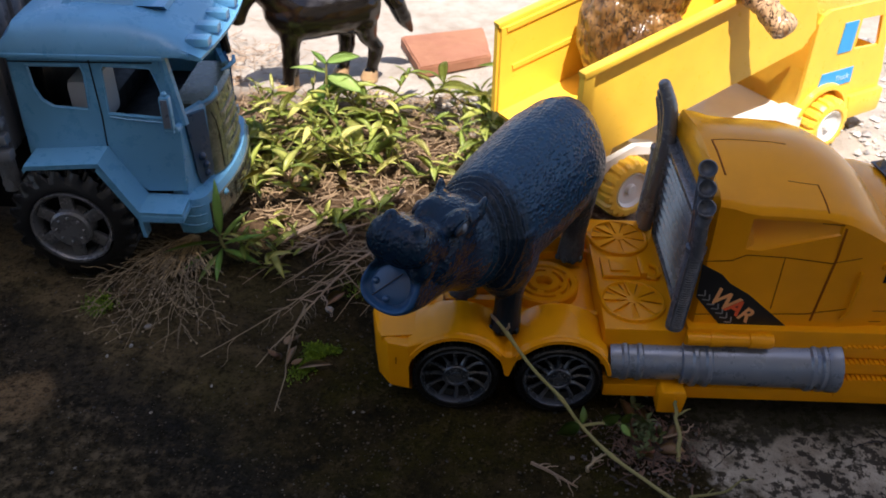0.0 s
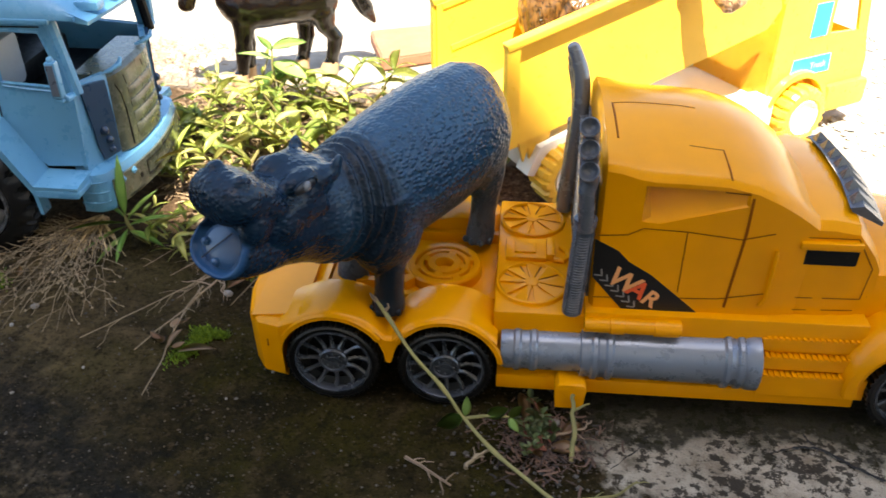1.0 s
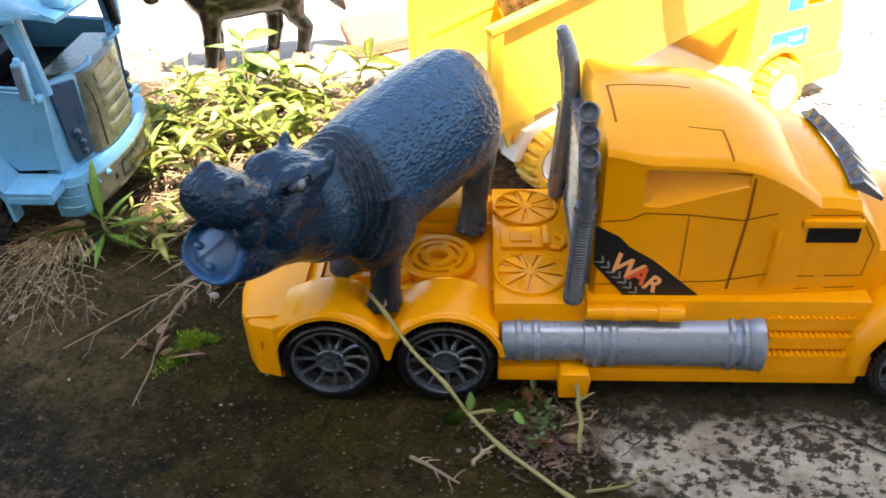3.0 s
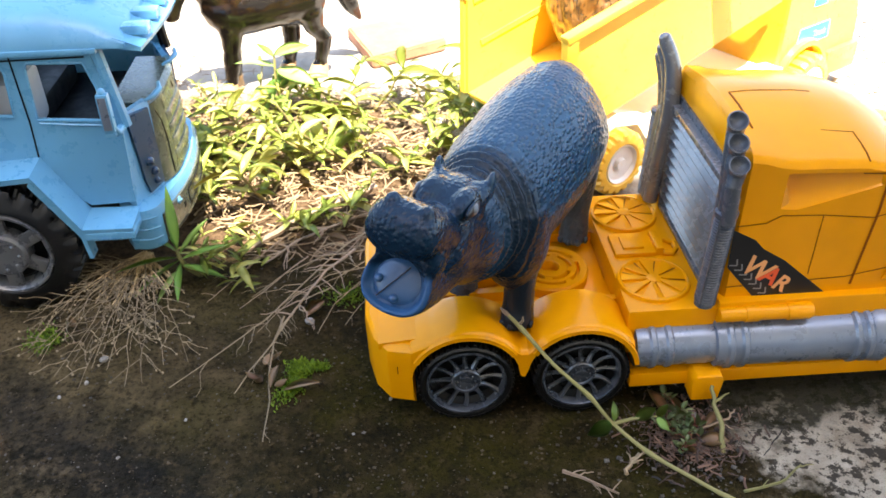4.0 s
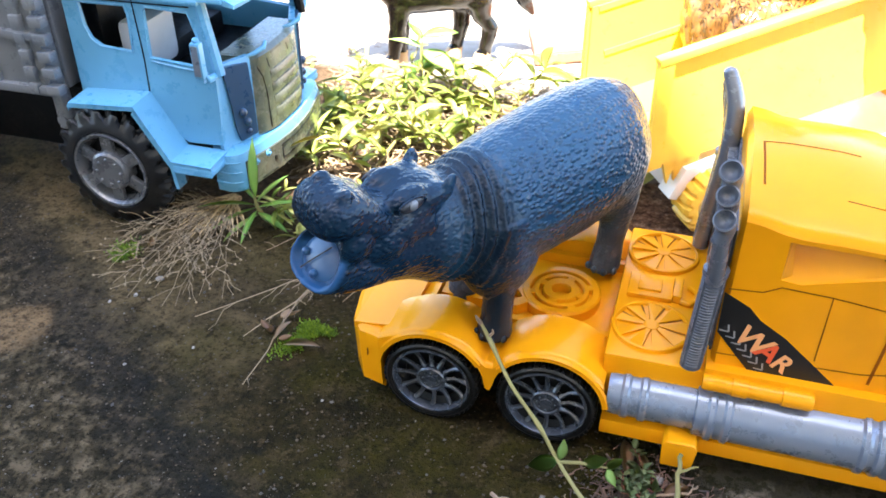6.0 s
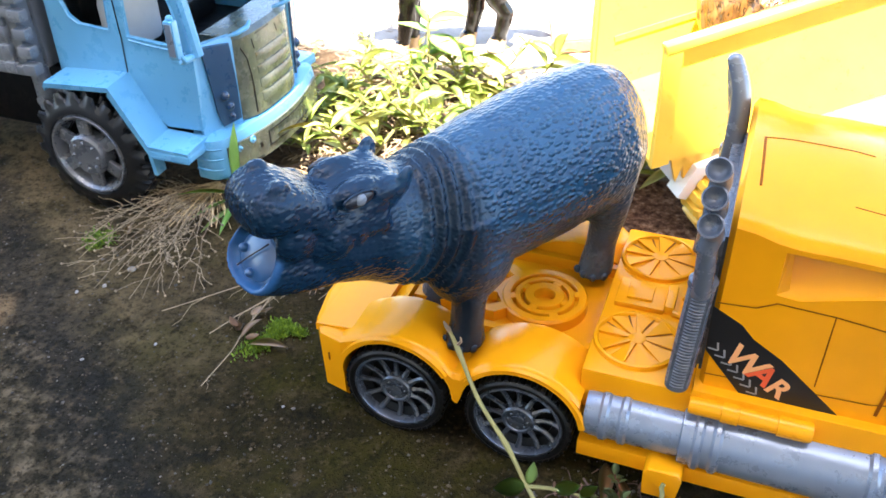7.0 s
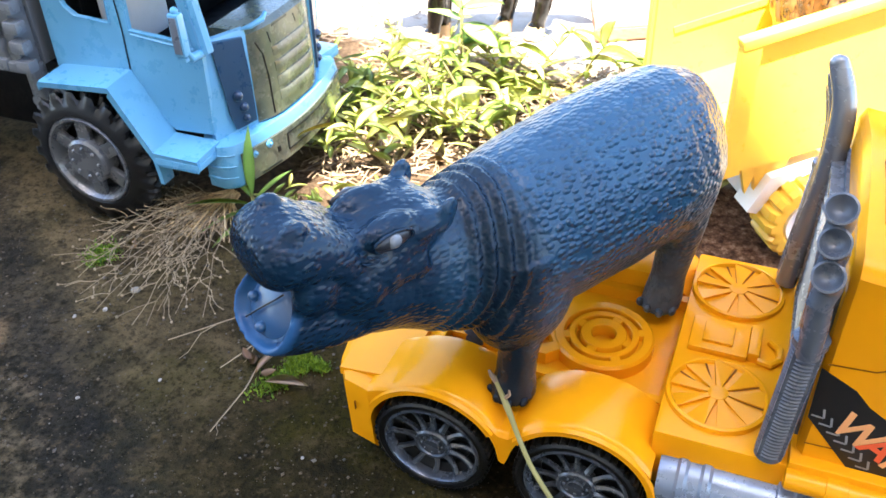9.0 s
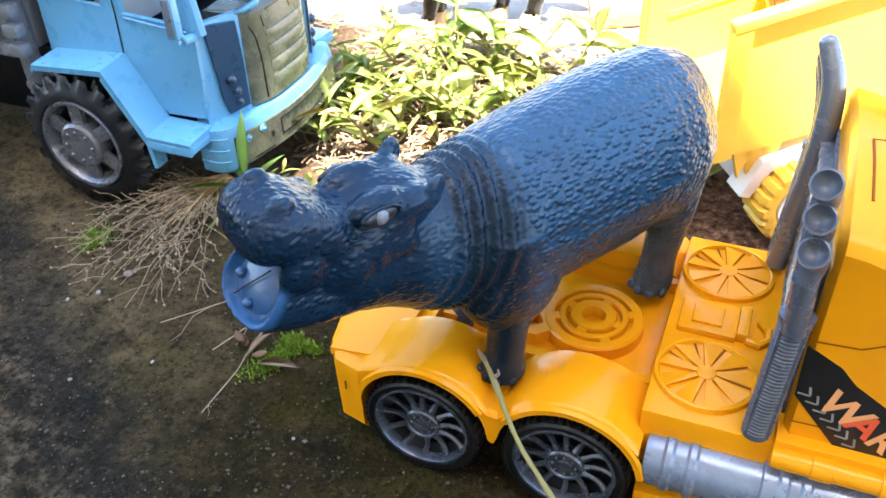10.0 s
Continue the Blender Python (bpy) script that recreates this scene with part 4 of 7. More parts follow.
        for i in range(25):
            a = radians(188 - 196 * i / 24)
            out = 0.0365 + 0.004 * math.sin(max(0, a))
            ring = []
            for r, y in ((0.0288, 0.006), (0.0288, -0.0005), (0.0310, -0.0015), (0.0345, 0.0000), (out, 0.0070), (out + 0.0012, 0.016), (out, 0.028), (0.030, 0.030)):
                ring.append((0.3005 + r * math.cos(a) * 1.04, f(y), 0.0255 + r * math.sin(a)))
            rings.append(ring)
        loft(bm, rings)
        bmesh.ops.recalc_face_normals(bm, faces=bm.faces[:])
        part("front_fender", bm, M_ORANGE, t, smooth=40)
        # chimney cluster: ribbed jacket, three swept pipes with flared cups
        st = new("exhaust_stack")
        st.parent = t
        bm = B()
        prof = [(0.0565, 0.0050)]
        for i in range(32):
            z = 0.0580 + 0.00160 * i
            prof += [(z, 0.0047), (z + 0.0005, 0.0052), (z + 0.0011, 0.0052), (z + 0.0015, 0.0047)]
        prof += [(0.1098, 0.0050), (0.1102, 0.0057), (0.1128, 0.0057), (0.1132, 0.0046), (0.1132, 0.0030)]
        lathe(bm, prof, 24, "z", (0, 0, 0))
        for k in range(4):
            a = radians(45 + 90 * k)
            box(bm, (-0.0006, -0.0006, 0.0580), (0.0006, 0.0006, 0.1095), m=Matrix.Translation((0.0049 * math.cos(a), 0.0049 * math.sin(a), 0)))
        lean = Matrix.Identity(4)
        lean[0][2], lean[0][3] = 0.048, 0.1218
        lean[1][3] = f(0.0150) if f(0) == 0 else f(0.0100)
        bmesh.ops.transform(bm, matrix=lean, verts=bm.verts[:])
        bmesh.ops.recalc_face_normals(bm, faces=bm.faces[:])
        # far stack paler than its near twin: sunlight put into the colour
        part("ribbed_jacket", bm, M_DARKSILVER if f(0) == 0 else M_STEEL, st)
        for (ty, tz, sy, tx) in ((0.0102, 0.1404, 0.0120, 0.1272), (0.0147, 0.1494, 0.0160, 0.1268), (0.0192, 0.1584, 0.0200, 0.1264)) if f(0) == 0 else ((0.0100, 0.1460, 0.0145, 0.1225), (0.0135, 0.1520, 0.0190, 0.1218), (0.0170, 0.1588, 0.0235, 0.1210)):
            bm = B()
            p = [Vector(q) for q in ((0.1270, sy, 0.108), (0.1268, sy - 0.0005, 0.121), (0.1262, sy * 0.78 + ty * 0.22, 0.131), (0.1255, sy * 0.35 + ty * 0.65, tz - 0.012), (tx, ty + 0.002, tz - 0.005), (tx - 0.0012, ty - 0.0012, tz + 0.0006))]
            if f(0) != 0:
                bend = ty - sy - 0.002
                p = [Vector(q) for q in ((0.1225, sy + 0.002, 0.060), (0.1250, sy + 0.002, 0.090), (0.1272, sy + 0.002 + bend * 0.04, 0.115), (0.1278, sy + 0.002 + bend * 0.25, tz - 0.028), (0.1265, sy + 0.002 + bend * 0.60, tz - 0.013), (tx + 0.0005, ty, tz))]
            rad = [0.0040, 0.0038, 0.0036, 0.0037, 0.0041, 0.0046] if f(0) == 0 else [0.0044, 0.0044, 0.0046, 0.0048, 0.0046, 0.0038]
            fine, fine_r = [], []
            for i in range(len(p) - 1):
                p0, p1, p2, p3 = p[max(0, i - 1)], p[i], p[i + 1], p[min(len(p) - 1, i + 2)]
                for k in range(4):
                    e = k / 4
                    fine.append(0.5 * ((2 * p1) + (p2 - p0) * e + (2 * p0 - 5 * p1 + 4 * p2 - p3) * e * e + (3 * p1 - p0 - 3 * p2 + p3) * e ** 3))
                    fine_r.append(rad[i] + (rad[i + 1] - rad[i]) * e)
            fine.append(p[-1])
            fine_r.append(rad[-1])
            tube(bm, [(q.x, f(q.y), q.z) for q in fine], fine_r, 14, caps=False)
            d = Vector((-0.0012, -0.0044, 0.0044)).normalized()
            m = Matrix.Translation((tx - 0.0012, f(ty - 0.0012), tz + 0.0006) if f(0) == 0 else (tx + 0.0005, f(ty), tz)) @ Vector((d.x, d.y if f(0) == 0 else -d.y, d.z)).to_track_quat("Z", "Y").to_matrix().to_4x4()
            cup = B()
            k = 0.82
            if f(0) != 0:
                ball(cup, (0, 0, 0), (0.0038, 0.0038, 0.0032), 14)
            else:
                lathe(cup, [(s_ * k, r_ * k) for s_, r_ in ((0, 0.0058), (0.0010, 0.0060), (0.0012, 0.0052), (-0.0012, 0.0042), (-0.0028, 0.0022), (-0.0032, 0.0002))], 20, "z", caps=False)
            bmesh.ops.transform(cup, matrix=m, verts=cup.verts[:])
            me = bpy.data.meshes.new("t")
            cup.to_mesh(me)
            cup.free()
            bm.from_mesh(me)
            bpy.data.meshes.remove(me)
            # far pipes take the same paler grey in place of sun on them
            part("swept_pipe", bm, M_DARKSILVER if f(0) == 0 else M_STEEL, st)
    both(side_details)

    # louvred shield between the stacks
    sh = new("louvre_shield")
    sh.parent = t
    bm = B()
    for y0, y1, z0, z1 in ((0.0270, 0.0300, 0.057, 0.124), (0.1080, 0.1110, 0.057, 0.124), (0.0300, 0.1080, 0.1205, 0.124), (0.0300, 0.1080, 0.057, 0.060)):
        box(bm, (0.1270, y0, z0), (0.1325, y1, z1), 0.0006)
    part("frame", bm, M_STEEL, sh)
    for k in range(11):
        z = 0.0605 + 0.0058 * k
        bm = B()
        m = Matrix.Translation((0.1300, 0.069, z)) @ Matrix.Rotation(radians(-50), 4, "Y")
        box(bm, (-0.0034, -0.0392, -0.0006), (0.0034, 0.0392, 0.0006), 0.0003, 1, m=m)
        part("slat", bm, M_STEEL, sh)
    bm = B()
    box(bm, (0.1318, 0.024, 0.050), (0.1330, 0.114, 0.128))
    part("backing", bm, M_DARKSILVER, sh)

    # sun visor with fins
    vz = new("sun_visor")
    vz.parent = t
    bm = B()
    rings = []
    for i in range(13):
        f = i / 12
        y = 0.029 + 0.080 * f
        bow = math.sin(math.pi * f)
        x, z = 0.2590 + 0.0022 * bow, 0.1120 + 0.0022 * bow
        rings.append([(x - 0.0055, y, z + 0.0042), (x + 0.0010, y, z + 0.0054), (x + 0.0120, y, z - 0.0032), (x + 0.0116, y, z - 0.0052), (x - 0.0040, y, z + 0.0022)])
    loft(bm, rings)
    bmesh.ops.recalc_face_normals(bm, faces=bm.faces[:])
    part("blade", bm, M_DARKSILVER, vz)
    for k in range(7):
        f = (k + 0.6) / 7.2
        y = 0.029 + 0.080 * f
        bow = math.sin(math.pi * f)
        x, z = 0.2590 + 0.0022 * bow, 0.1120 + 0.0022 * bow
        bm = B()
        a = [bm.verts.new(v) for v in ((x - 0.0045, y - 0.0036, z + 0.0040), (x - 0.0045, y + 0.0036, z + 0.0040), (x - 0.0020, y - 0.0004, z + 0.0098), (x + 0.0105, y, z - 0.0020))]
        for tri in ((0, 1, 2), (1, 3, 2), (0, 2, 3), (0, 3, 1)):
            bm.faces.new([a[i] for i in tri])
        bmesh.ops.recalc_face_normals(bm, faces=bm.faces[:])
        part("fin", bm, M_DARKSILVER, vz, smooth=0)

    # hood flame decal
    dec = new("hood_decal")
    dec.parent = t
    rnd = random.Random(5)
    for k in range(12):
        a = 2 * math.pi * k / 12
        bm = B()
        c, s = math.cos(a), math.sin(a)
        r1, r2 = 0.006 + 0.003 * rnd.random(), 0.012 + 0.012 * rnd.random()
        vs = [(0.302 + c * r1 - s * 0.0009, 0.058 + s * r1 + c * 0.0009), (0.302 + c * r1 + s * 0.0009, 0.058 + s * r1 - c * 0.0009), (0.302 + c * r2, 0.058 + s * r2)]
        bm.faces.new([bm.verts.new((x, y, 0.0905 - (x - 0.300) * 0.165 + 0.0006)) for x, y in vs])
        part("red_spike", bm, M_DECAL_RED, dec, smooth=0)
    for k in range(4):
        bm = B()
        x0 = 0.292 + 0.006 * k
        vs = [(x0 - 0.001, 0.046), (x0 + 0.0006, 0.052), (x0 + 0.0035, 0.058), (x0 + 0.0050, 0.070), (x0 + 0.0022, 0.0590), (x0 - 0.0002, 0.0530)]
        bm.faces.new([bm.verts.new((x, y, 0.0905 - (x - 0.300) * 0.165 + 0.0009)) for x, y in vs])
        part("black_claw", bm, M_BLACK, dec, smooth=0)

    # side decal with its lettering
    sd = new("side_decal")
    sd.parent = t
    tagged(sd, "black slanted decal with orange lettering")
    bm = B()
    prism(bm, [(0.1325, 0.1015), (0.1445, 0.0950), (0.1500, 0.0890), (0.1620, 0.0815), (0.1912, 0.0565), (0.1560, 0.0560), (0.1500, 0.0590), (0.1330, 0.0790)], 0.01460, 0.01475)
    part("field", bm, M_DECAL, sd, smooth=0)
    for ch, x, z, size, tilt, mt in (("W", 0.1393, 0.0772, 0.0152, -30, M_DECAL_ORANGE), ("A", 0.1500, 0.0708, 0.0140, -30, M_DECAL_RED), ("R", 0.1578, 0.0655, 0.0128, -30, M_DECAL_ORANGE)):
        cu = bpy.data.curves.new("letter", "FONT")
        cu.body, cu.size, cu.extrude, cu.shear, cu.offset = ch, size, 0.00006, 0.1, 0.00035
        cu.materials.append(mt)
        tmp = new("letter_form", cu)
        dg = bpy.context.evaluated_depsgraph_get()
        me = bpy.data.meshes.new_from_object(tmp.evaluated_get(dg))
        bpy.data.objects.remove(tmp)
        ob = new("letter", me)
        ob.parent = sd
        ob.matrix_basis = Matrix.Translation((x, 0.01450, z)) @ Matrix.Rotation(radians(90), 4, "X") @ Matrix.Rotation(radians(tilt), 4, "Z")
    for k in range(7):
        bm = B()
        apex = Vector((0.1378 + 0.0030 * k, 0, 0.0800 - 0.0031 * k))
        for arm in (Vector((-0.0040, 0, 0.0004)), Vector((-0.0006, 0, 0.0040))):
            side = Vector((-arm.z, 0, arm.x)).normalized() * 0.0004
            vs = [apex - side, apex + arm - side, apex + arm + side, apex + side]
            bm.faces.new([bm.verts.new((v.x, 0.0145, v.z)) for v in vs])
        bmesh.ops.recalc_face_normals(bm, faces=bm.faces[:])
        part("chevron", bm, M_DECAL_GREY, sd, smooth=0)

    for x in (0.0, 0.060, 0.3005):
        road_wheel(t, x, 0.0, 0.0255, 0.0255, 0.024)
        road_wheel(t, x, flip(0.0), 0.0255, 0.0255, 0.024, True)
    return t


semi_truck()


# ---- blue toy truck ----
def lug_wheel(parent, x, y, z, r, width, mirror=False):
    w = new("wheel")
    w.parent = parent
    w.matrix_basis = Matrix.Translation((x, y, z)) @ (Matrix.Rotation(math.pi, 4, "Z") if mirror else Matrix())
    bm = B()
    prof = [(0.001, r * 0.64, 0), (-0.0004, r * 0.67, 0), (0.0, r * 0.78, 0), (0.0010, r * 0.815, 0), (0.0012, r * 0.82, 0.105)]
    prof += [(0.003 + (width - 0.006) * i / 10, r * (0.890 + 0.010 * math.sin(math.pi * i / 10)), 0.105) for i in range(11)]
    prof += [(width - 0.001, r * 0.84, 0), (width, r * 0.8, 0), (width, r * 0.5, 0), (0.008, r * 0.5, 0), (0.006, r * 0.64, 0)]
    treaded(bm, prof, 20, 8, 26)
    bmesh.ops.recalc_face_normals(bm, faces=bm.faces[:])
    part("tyre", bm, M_TYRE_DUSTY, w, "chunky black tractor-tread tyre")
    bm = B()
    lathe(bm, [(0.010, r * 0.50), (0.0015, r * 0.565), (-0.0008, r * 0.60), (-0.0010, r * 0.635), (0.001, r * 0.65), (0.005, r * 0.645)], 40, caps=False)
    lathe(bm, [(0.008, r * 0.35), (-0.001, r * 0.325), (-0.0024, r * 0.29), (-0.0024, r * 0.0002)], 28, caps=False)
    for k in range(6):
        a = 2 * math.pi * (k + 0.5) / 6
        m = Matrix.Rotation(-a, 4, "Y")
        box(bm, (r * 0.24, 0.0012, -r * 0.105), (r * 0.56, 0.005, r * 0.105), 0.0014, 2, m=m)
    for k in range(8):
        a = 2 * math.pi * k / 8
        ball(bm, (r * 0.215 * math.cos(a), -0.0026, r * 0.215 * math.sin(a)), 0.0013, 6)
    part("rim", bm, M_RIM_LIGHT, w, "silver-grey six-spoke rim")
    bm = B()
    lathe(bm, [(0.0095, r * 0.6), (0.0095, 0.0005)], 24, caps=False)
    bmesh.ops.reverse_faces(bm, faces=bm.faces[:])
    part("brake_disc", bm, M_BLACK, w)


def blue_truck():
    t = thing("toy_dump_truck", "sky-blue plastic toy truck with open cab windows and big lugged tyres", "toy truck")
    YN, YF = 0.140, 0.266
    YM = (YN + YF) / 2

    def far(y):
        return 2 * YM - y
    outline = [(-0.293, 0.082), (-0.243, 0.085), (-0.217, 0.0605), (-0.1905, 0.0615), (-0.1885, 0.088), (-0.1875, 0.1130), (-0.1950, 0.1590), (-0.291, 0.1580)]
    w1 = [(-0.2800, 0.1520), (-0.2790, 0.1360), (-0.2755, 0.1275), (-0.2690, 0.1230), (-0.2455, 0.1215), (-0.2435, 0.1470), (-0.2450, 0.1525)]
    w2 = [(-0.2320, 0.1500), (-0.2335, 0.1190), (-0.1935, 0.1160), (-0.1960, 0.1380), (-0.2000, 0.1520), (-0.2300, 0.1530)]
    for f, nm in ((lambda y: y, "near"), (far, "far")):
        bm = B()
        prism(bm, outline, f(YN), f(YN + 0.003), holes=(w1, w2))
        part("cab_side", bm, M_BLUE, t, smooth=20)
        for w in (w1, w2):
            bm = B()
            tube(bm, [(x, f(YN - 0.0001), z) for x, z in w + w[:1]], 0.0008, 6, caps=False)
            part("window_bead", bm, M_BLUE, t)
        bm = B()
        for (x0, z0), (x1, z1) in (((-0.2385, 0.157), (-0.2378, 0.118)), ((-0.2378, 0.118), (-0.2395, 0.086)), ((-0.291, 0.1545), (-0.198, 0.1555))):
            d = Vector((x1 - x0, 0, z1 - z0))
            n = Vector((-d.z, 0, d.x)).normalized() * 0.0005
            vs = [Vector((x0, f(YN - 0.0003), z0)) - n, Vector((x1, f(YN - 0.0003), z1)) - n, Vector((x1, f(YN - 0.0003), z1)) + n, Vector((x0, f(YN - 0.0003), z0)) + n]
            bm.faces.new([bm.verts.new(v) for v in vs])
        part("door_seam", bm, M_BLACK, t, smooth=0)
        bm = B()
        tube(bm, [(-0.2325, f(YN - 0.0001), 0.1168), (-0.215, f(YN - 0.0002), 0.1150), (-0.192, f(YN - 0.0001), 0.1132)], 0.0009, 6)
        part("waist_bead", bm, M_BLUE, t)
        # drip rail
        bm = B()
        box(bm, (-0.293, f(YN - 0.004), 0.1580), (-0.190, f(YN + 0.004), 0.1612), 0.0008)
        part("drip_rail", bm, M_BLUE, t)
        # mudguard: flat top, sloped front, step
        bm = B()
        prof = [(-0.290, 0.0880, 0.0030), (-0.2885, 0.0905, 0.003), (-0.2385, 0.0940, 0.003), (-0.2180, 0.0570, 0.003), (-0.1885, 0.0565, 0.003)]
        rings = []
        for x, z, th in prof:
            rings.append([(x, f(0.1185), z - 0.004), (x, f(0.1180), z - 0.0005), (x, f(0.1200), z), (x, f(YN + 0.001), z + 0.0012), (x, f(YN + 0.001), z - 0.004)])
        loft(bm, rings)
        bmesh.ops.recalc_face_normals(bm, faces=bm.faces[:])
        part("mudguard", bm, M_BLUE, t, smooth=25)
        bm = B()
        prism(bm, [(-0.2400, 0.0905), (-0.2180, 0.0530), (-0.2165, 0.0350), (-0.2190, 0.0350), (-0.2205, 0.0500), (-0.2420, 0.0870)], f(0.1195), f(0.1290))
        part("mudflap", bm, M_BLUE, t)
        bm = B()
        box(bm, (-0.2175, f(0.1180), 0.0495), (-0.1880, f(0.1400), 0.0535), 0.0006)
        for i in range(20):
            box(bm, (-0.2170 + 0.00145 * i, f(0.1176), 0.0488), (-0.2170 + 0.00145 * i + 0.0008, f(0.1190), 0.0502))
        part("step", bm, M_BLUE, t)
        # mirror on its arm
        mir = new("mirror")
        mir.parent = t
        bm = B()
        box(bm, (-0.1935, f(0.1255), 0.1150), (-0.1865, f(0.1312), 0.1385), 0.0016)
        ball(bm, (-0.1900, f(0.1285), 0.1392), (0.0022, 0.0022, 0.0024), 10)
        box(bm, (-0.1930, f(0.1262), 0.1120), (-0.1870, f(0.1306), 0.1148), 0.0010)
        part("mirror_case", bm, M_BLUE, mir)
        bm = B()
        box(bm, (-0.1922, f(0.1256), 0.1172), (-0.1878, f(0.1250), 0.1368))
        part("mirror_face", bm, M_SILVER, mir)
        bm = B()
        tube(bm, [(-0.188, f(0.129), 0.117), (-0.1875, f(0.131), 0.113), (-0.187, f(0.1405), 0.112)], [0.0016, 0.0026, 0.0024], 10)
        part("mirror_arm", bm, M_BLUE, mir)
        lug_wheel(t, -0.2665, f(0.1165), 0.0430, 0.0435, 0.032, nm == "far")
        lug_wheel(t, -0.4700, f(0.1165), 0.0430, 0.0435, 0.032, nm == "far")
        # slanting corner with small lamps and a dark plate that stands in for its shade
        def corner(s, z, out=0.0):
            top = (z - 0.058) / 0.055
            return (-0.1900 + 0.0118 * s + 0.001 * top + out * 0.8, f(0.1404 + 0.0262 * s - out * 0.5), z)
        bm = B()
        loft(bm, [[corner(0, z, o), corner(0.3, z, o - 0.001), corner(0.7, z, o - 0.001), corner(1.02, z, o - 0.0005), corner(1.02, z, -0.006), corner(0, z, -0.006)] for z, o in ((0.0570, 0), (0.085, 0), (0.1130, 0), (0.1160, -0.001))])
        bmesh.ops.recalc_face_normals(bm, faces=bm.faces[:])
        part("corner_post", bm, M_BLUE, t, smooth=20)
        lamp_box = new("headlamp")
        lamp_box.parent = t
        bm = B()
        rim = ((0.22, 0.1150), (0.55, 0.1140), (0.92, 0.1125), (0.97, 0.0880), (0.98, 0.0610), (0.50, 0.0595), (0.40, 0.0700), (0.36, 0.0840))
        loft(bm, [[corner(s, z, o) for s, z in rim] for o in (-0.003, 0.0012)])
        bmesh.ops.recalc_face_normals(bm, faces=bm.faces[:])
        part("corner_shade", bm, M_BLUE_SHADE, lamp_box, "dark blue plate standing in for the shade in the corner", smooth=0)
        for s, z, r in ((0.62, 0.0800, 0.0034), (0.72, 0.0720, 0.0030), (0.74, 0.0650, 0.0026)):
            bm = B()
            ball(bm, corner(s, z, 0.0010), r, 12)
            part("lens", bm, M_NAVY, lamp_box)
    # roof with rounded front and its visor tabs
    bm = B()
    rings = []
    for x, z, c in ((-0.2940, 0.1610, 0.010), (-0.2930, 0.1690, 0.012), (-0.2860, 0.1790, 0.012), (-0.2500, 0.1830, 0.012), (-0.2150, 0.1815, 0.012), (-0.1930, 0.1760, 0.012), (-0.1790, 0.1690, 0.012), (-0.1740, 0.1630, 0.012)):
        y0 = YN - 0.003
        half = [(y0, 0.1605), (y0 + 0.0002, min(z, 0.1640)), (y0 + 0.004, 0.1640 + (z - 0.164) * 0.62), (y0 + 0.013, 0.164 + (z - 0.164) * 0.93), (y0 + 0.030, z), (YM, z + 0.0012)]
        rings.append([(x, y, zz) for y, zz in half + [(far(y), zz) for y, zz in reversed(half[:-1])]])
    loft(bm, rings)
    bmesh.ops.recalc_face_normals(bm, faces=bm.faces[:])
    part("roof", bm, M_BLUE, t, smooth=40)
    bm = B()
    rings = [[(x, y, z) for y, z in ((YN + 0.030, 0.1815), (YN + 0.036, h), (far(YN + 0.036), h), (far(YN + 0.030), 0.1815))] for x, h in ((-0.262, 0.1820), (-0.256, 0.1895), (-0.215, 0.1885), (-0.195, 0.1770))]
    loft(bm, rings)
    bmesh.ops.recalc_face_normals(bm, faces=bm.faces[:])
    part("roof_hump", bm, M_BLUE, t, smooth=20)
    bm = B()
    rings = []
    for i in range(13):
        y = YN - 0.001 + (YF - YN + 0.002) * i / 12
        b = 0.005 * math.sin(math.pi * i / 12)
        rings.append([(-0.1800 + b, y, 0.1660), (-0.1660 + b, y, 0.1600), (-0.1665 + b, y, 0.1575), (-0.1850 + b, y, 0.1605)])
    loft(bm, rings)
    bmesh.ops.recalc_face_normals(bm, faces=bm.faces[:])
    part("sun_visor", bm, M_BLUE, t)
    for i in range(5):
        bm = B()
        y = YN + 0.014 + 0.0245 * i
        box(bm, (-0.178, y - 0.005, 0.163), (-0.163, y + 0.005, 0.1685), 0.001)
        part("visor_tab", bm, M_BLUE, t)
    # front: posts, sill of the windscreen, grille panel
    for y in (YN + 0.002, YF - 0.002):
        bm = B()
        tube(bm, [(-0.1850, y, 0.1120), (-0.1920, y, 0.1600)], 0.0036, 8)
        part("windscreen_post", bm, M_BLUE if y < YM else M_BLACK, t)
    bm = B()
    rings = []
    for i in range(17):
        f = i / 16
        y = YN + 0.0260 + (YF - YN - 0.052) * f
        b = 0.009 * (1 - abs(2 * f - 1) ** 3.5)
        rings.append([(-0.2000, y, 0.1150), (-0.1815 + b * 0.55, y, 0.1150), (-0.1795 + b * 0.7, y, 0.1120), (-0.1800 + b, y, 0.0580), (-0.2000, y, 0.0580)])
    loft(bm, rings)
    bmesh.ops.recalc_face_normals(bm, faces=bm.faces[:])
    part("front_panel", bm, M_GRILLE, t, "smoky olive front panel with moulded grille lines", smooth=30)
    def face(f, z):
        b = 0.009 * (1 - abs(2 * f - 1) ** 3.5)
        return (-0.1797 + b * (1 - 0.3 * (z - 0.058) / 0.055), YN + 0.0260 + (YF - YN - 0.052) * f, z)
    for k in range(4):
        bm = B()
        z = 0.0680 + 0.0092 * k
        rings = []
        for i in range(11):
            f = 0.26 + 0.60 * i / 10
            x, y, _ = face(f, z)
            e = 0.0012 if 0 < i < 10 else 0.0002
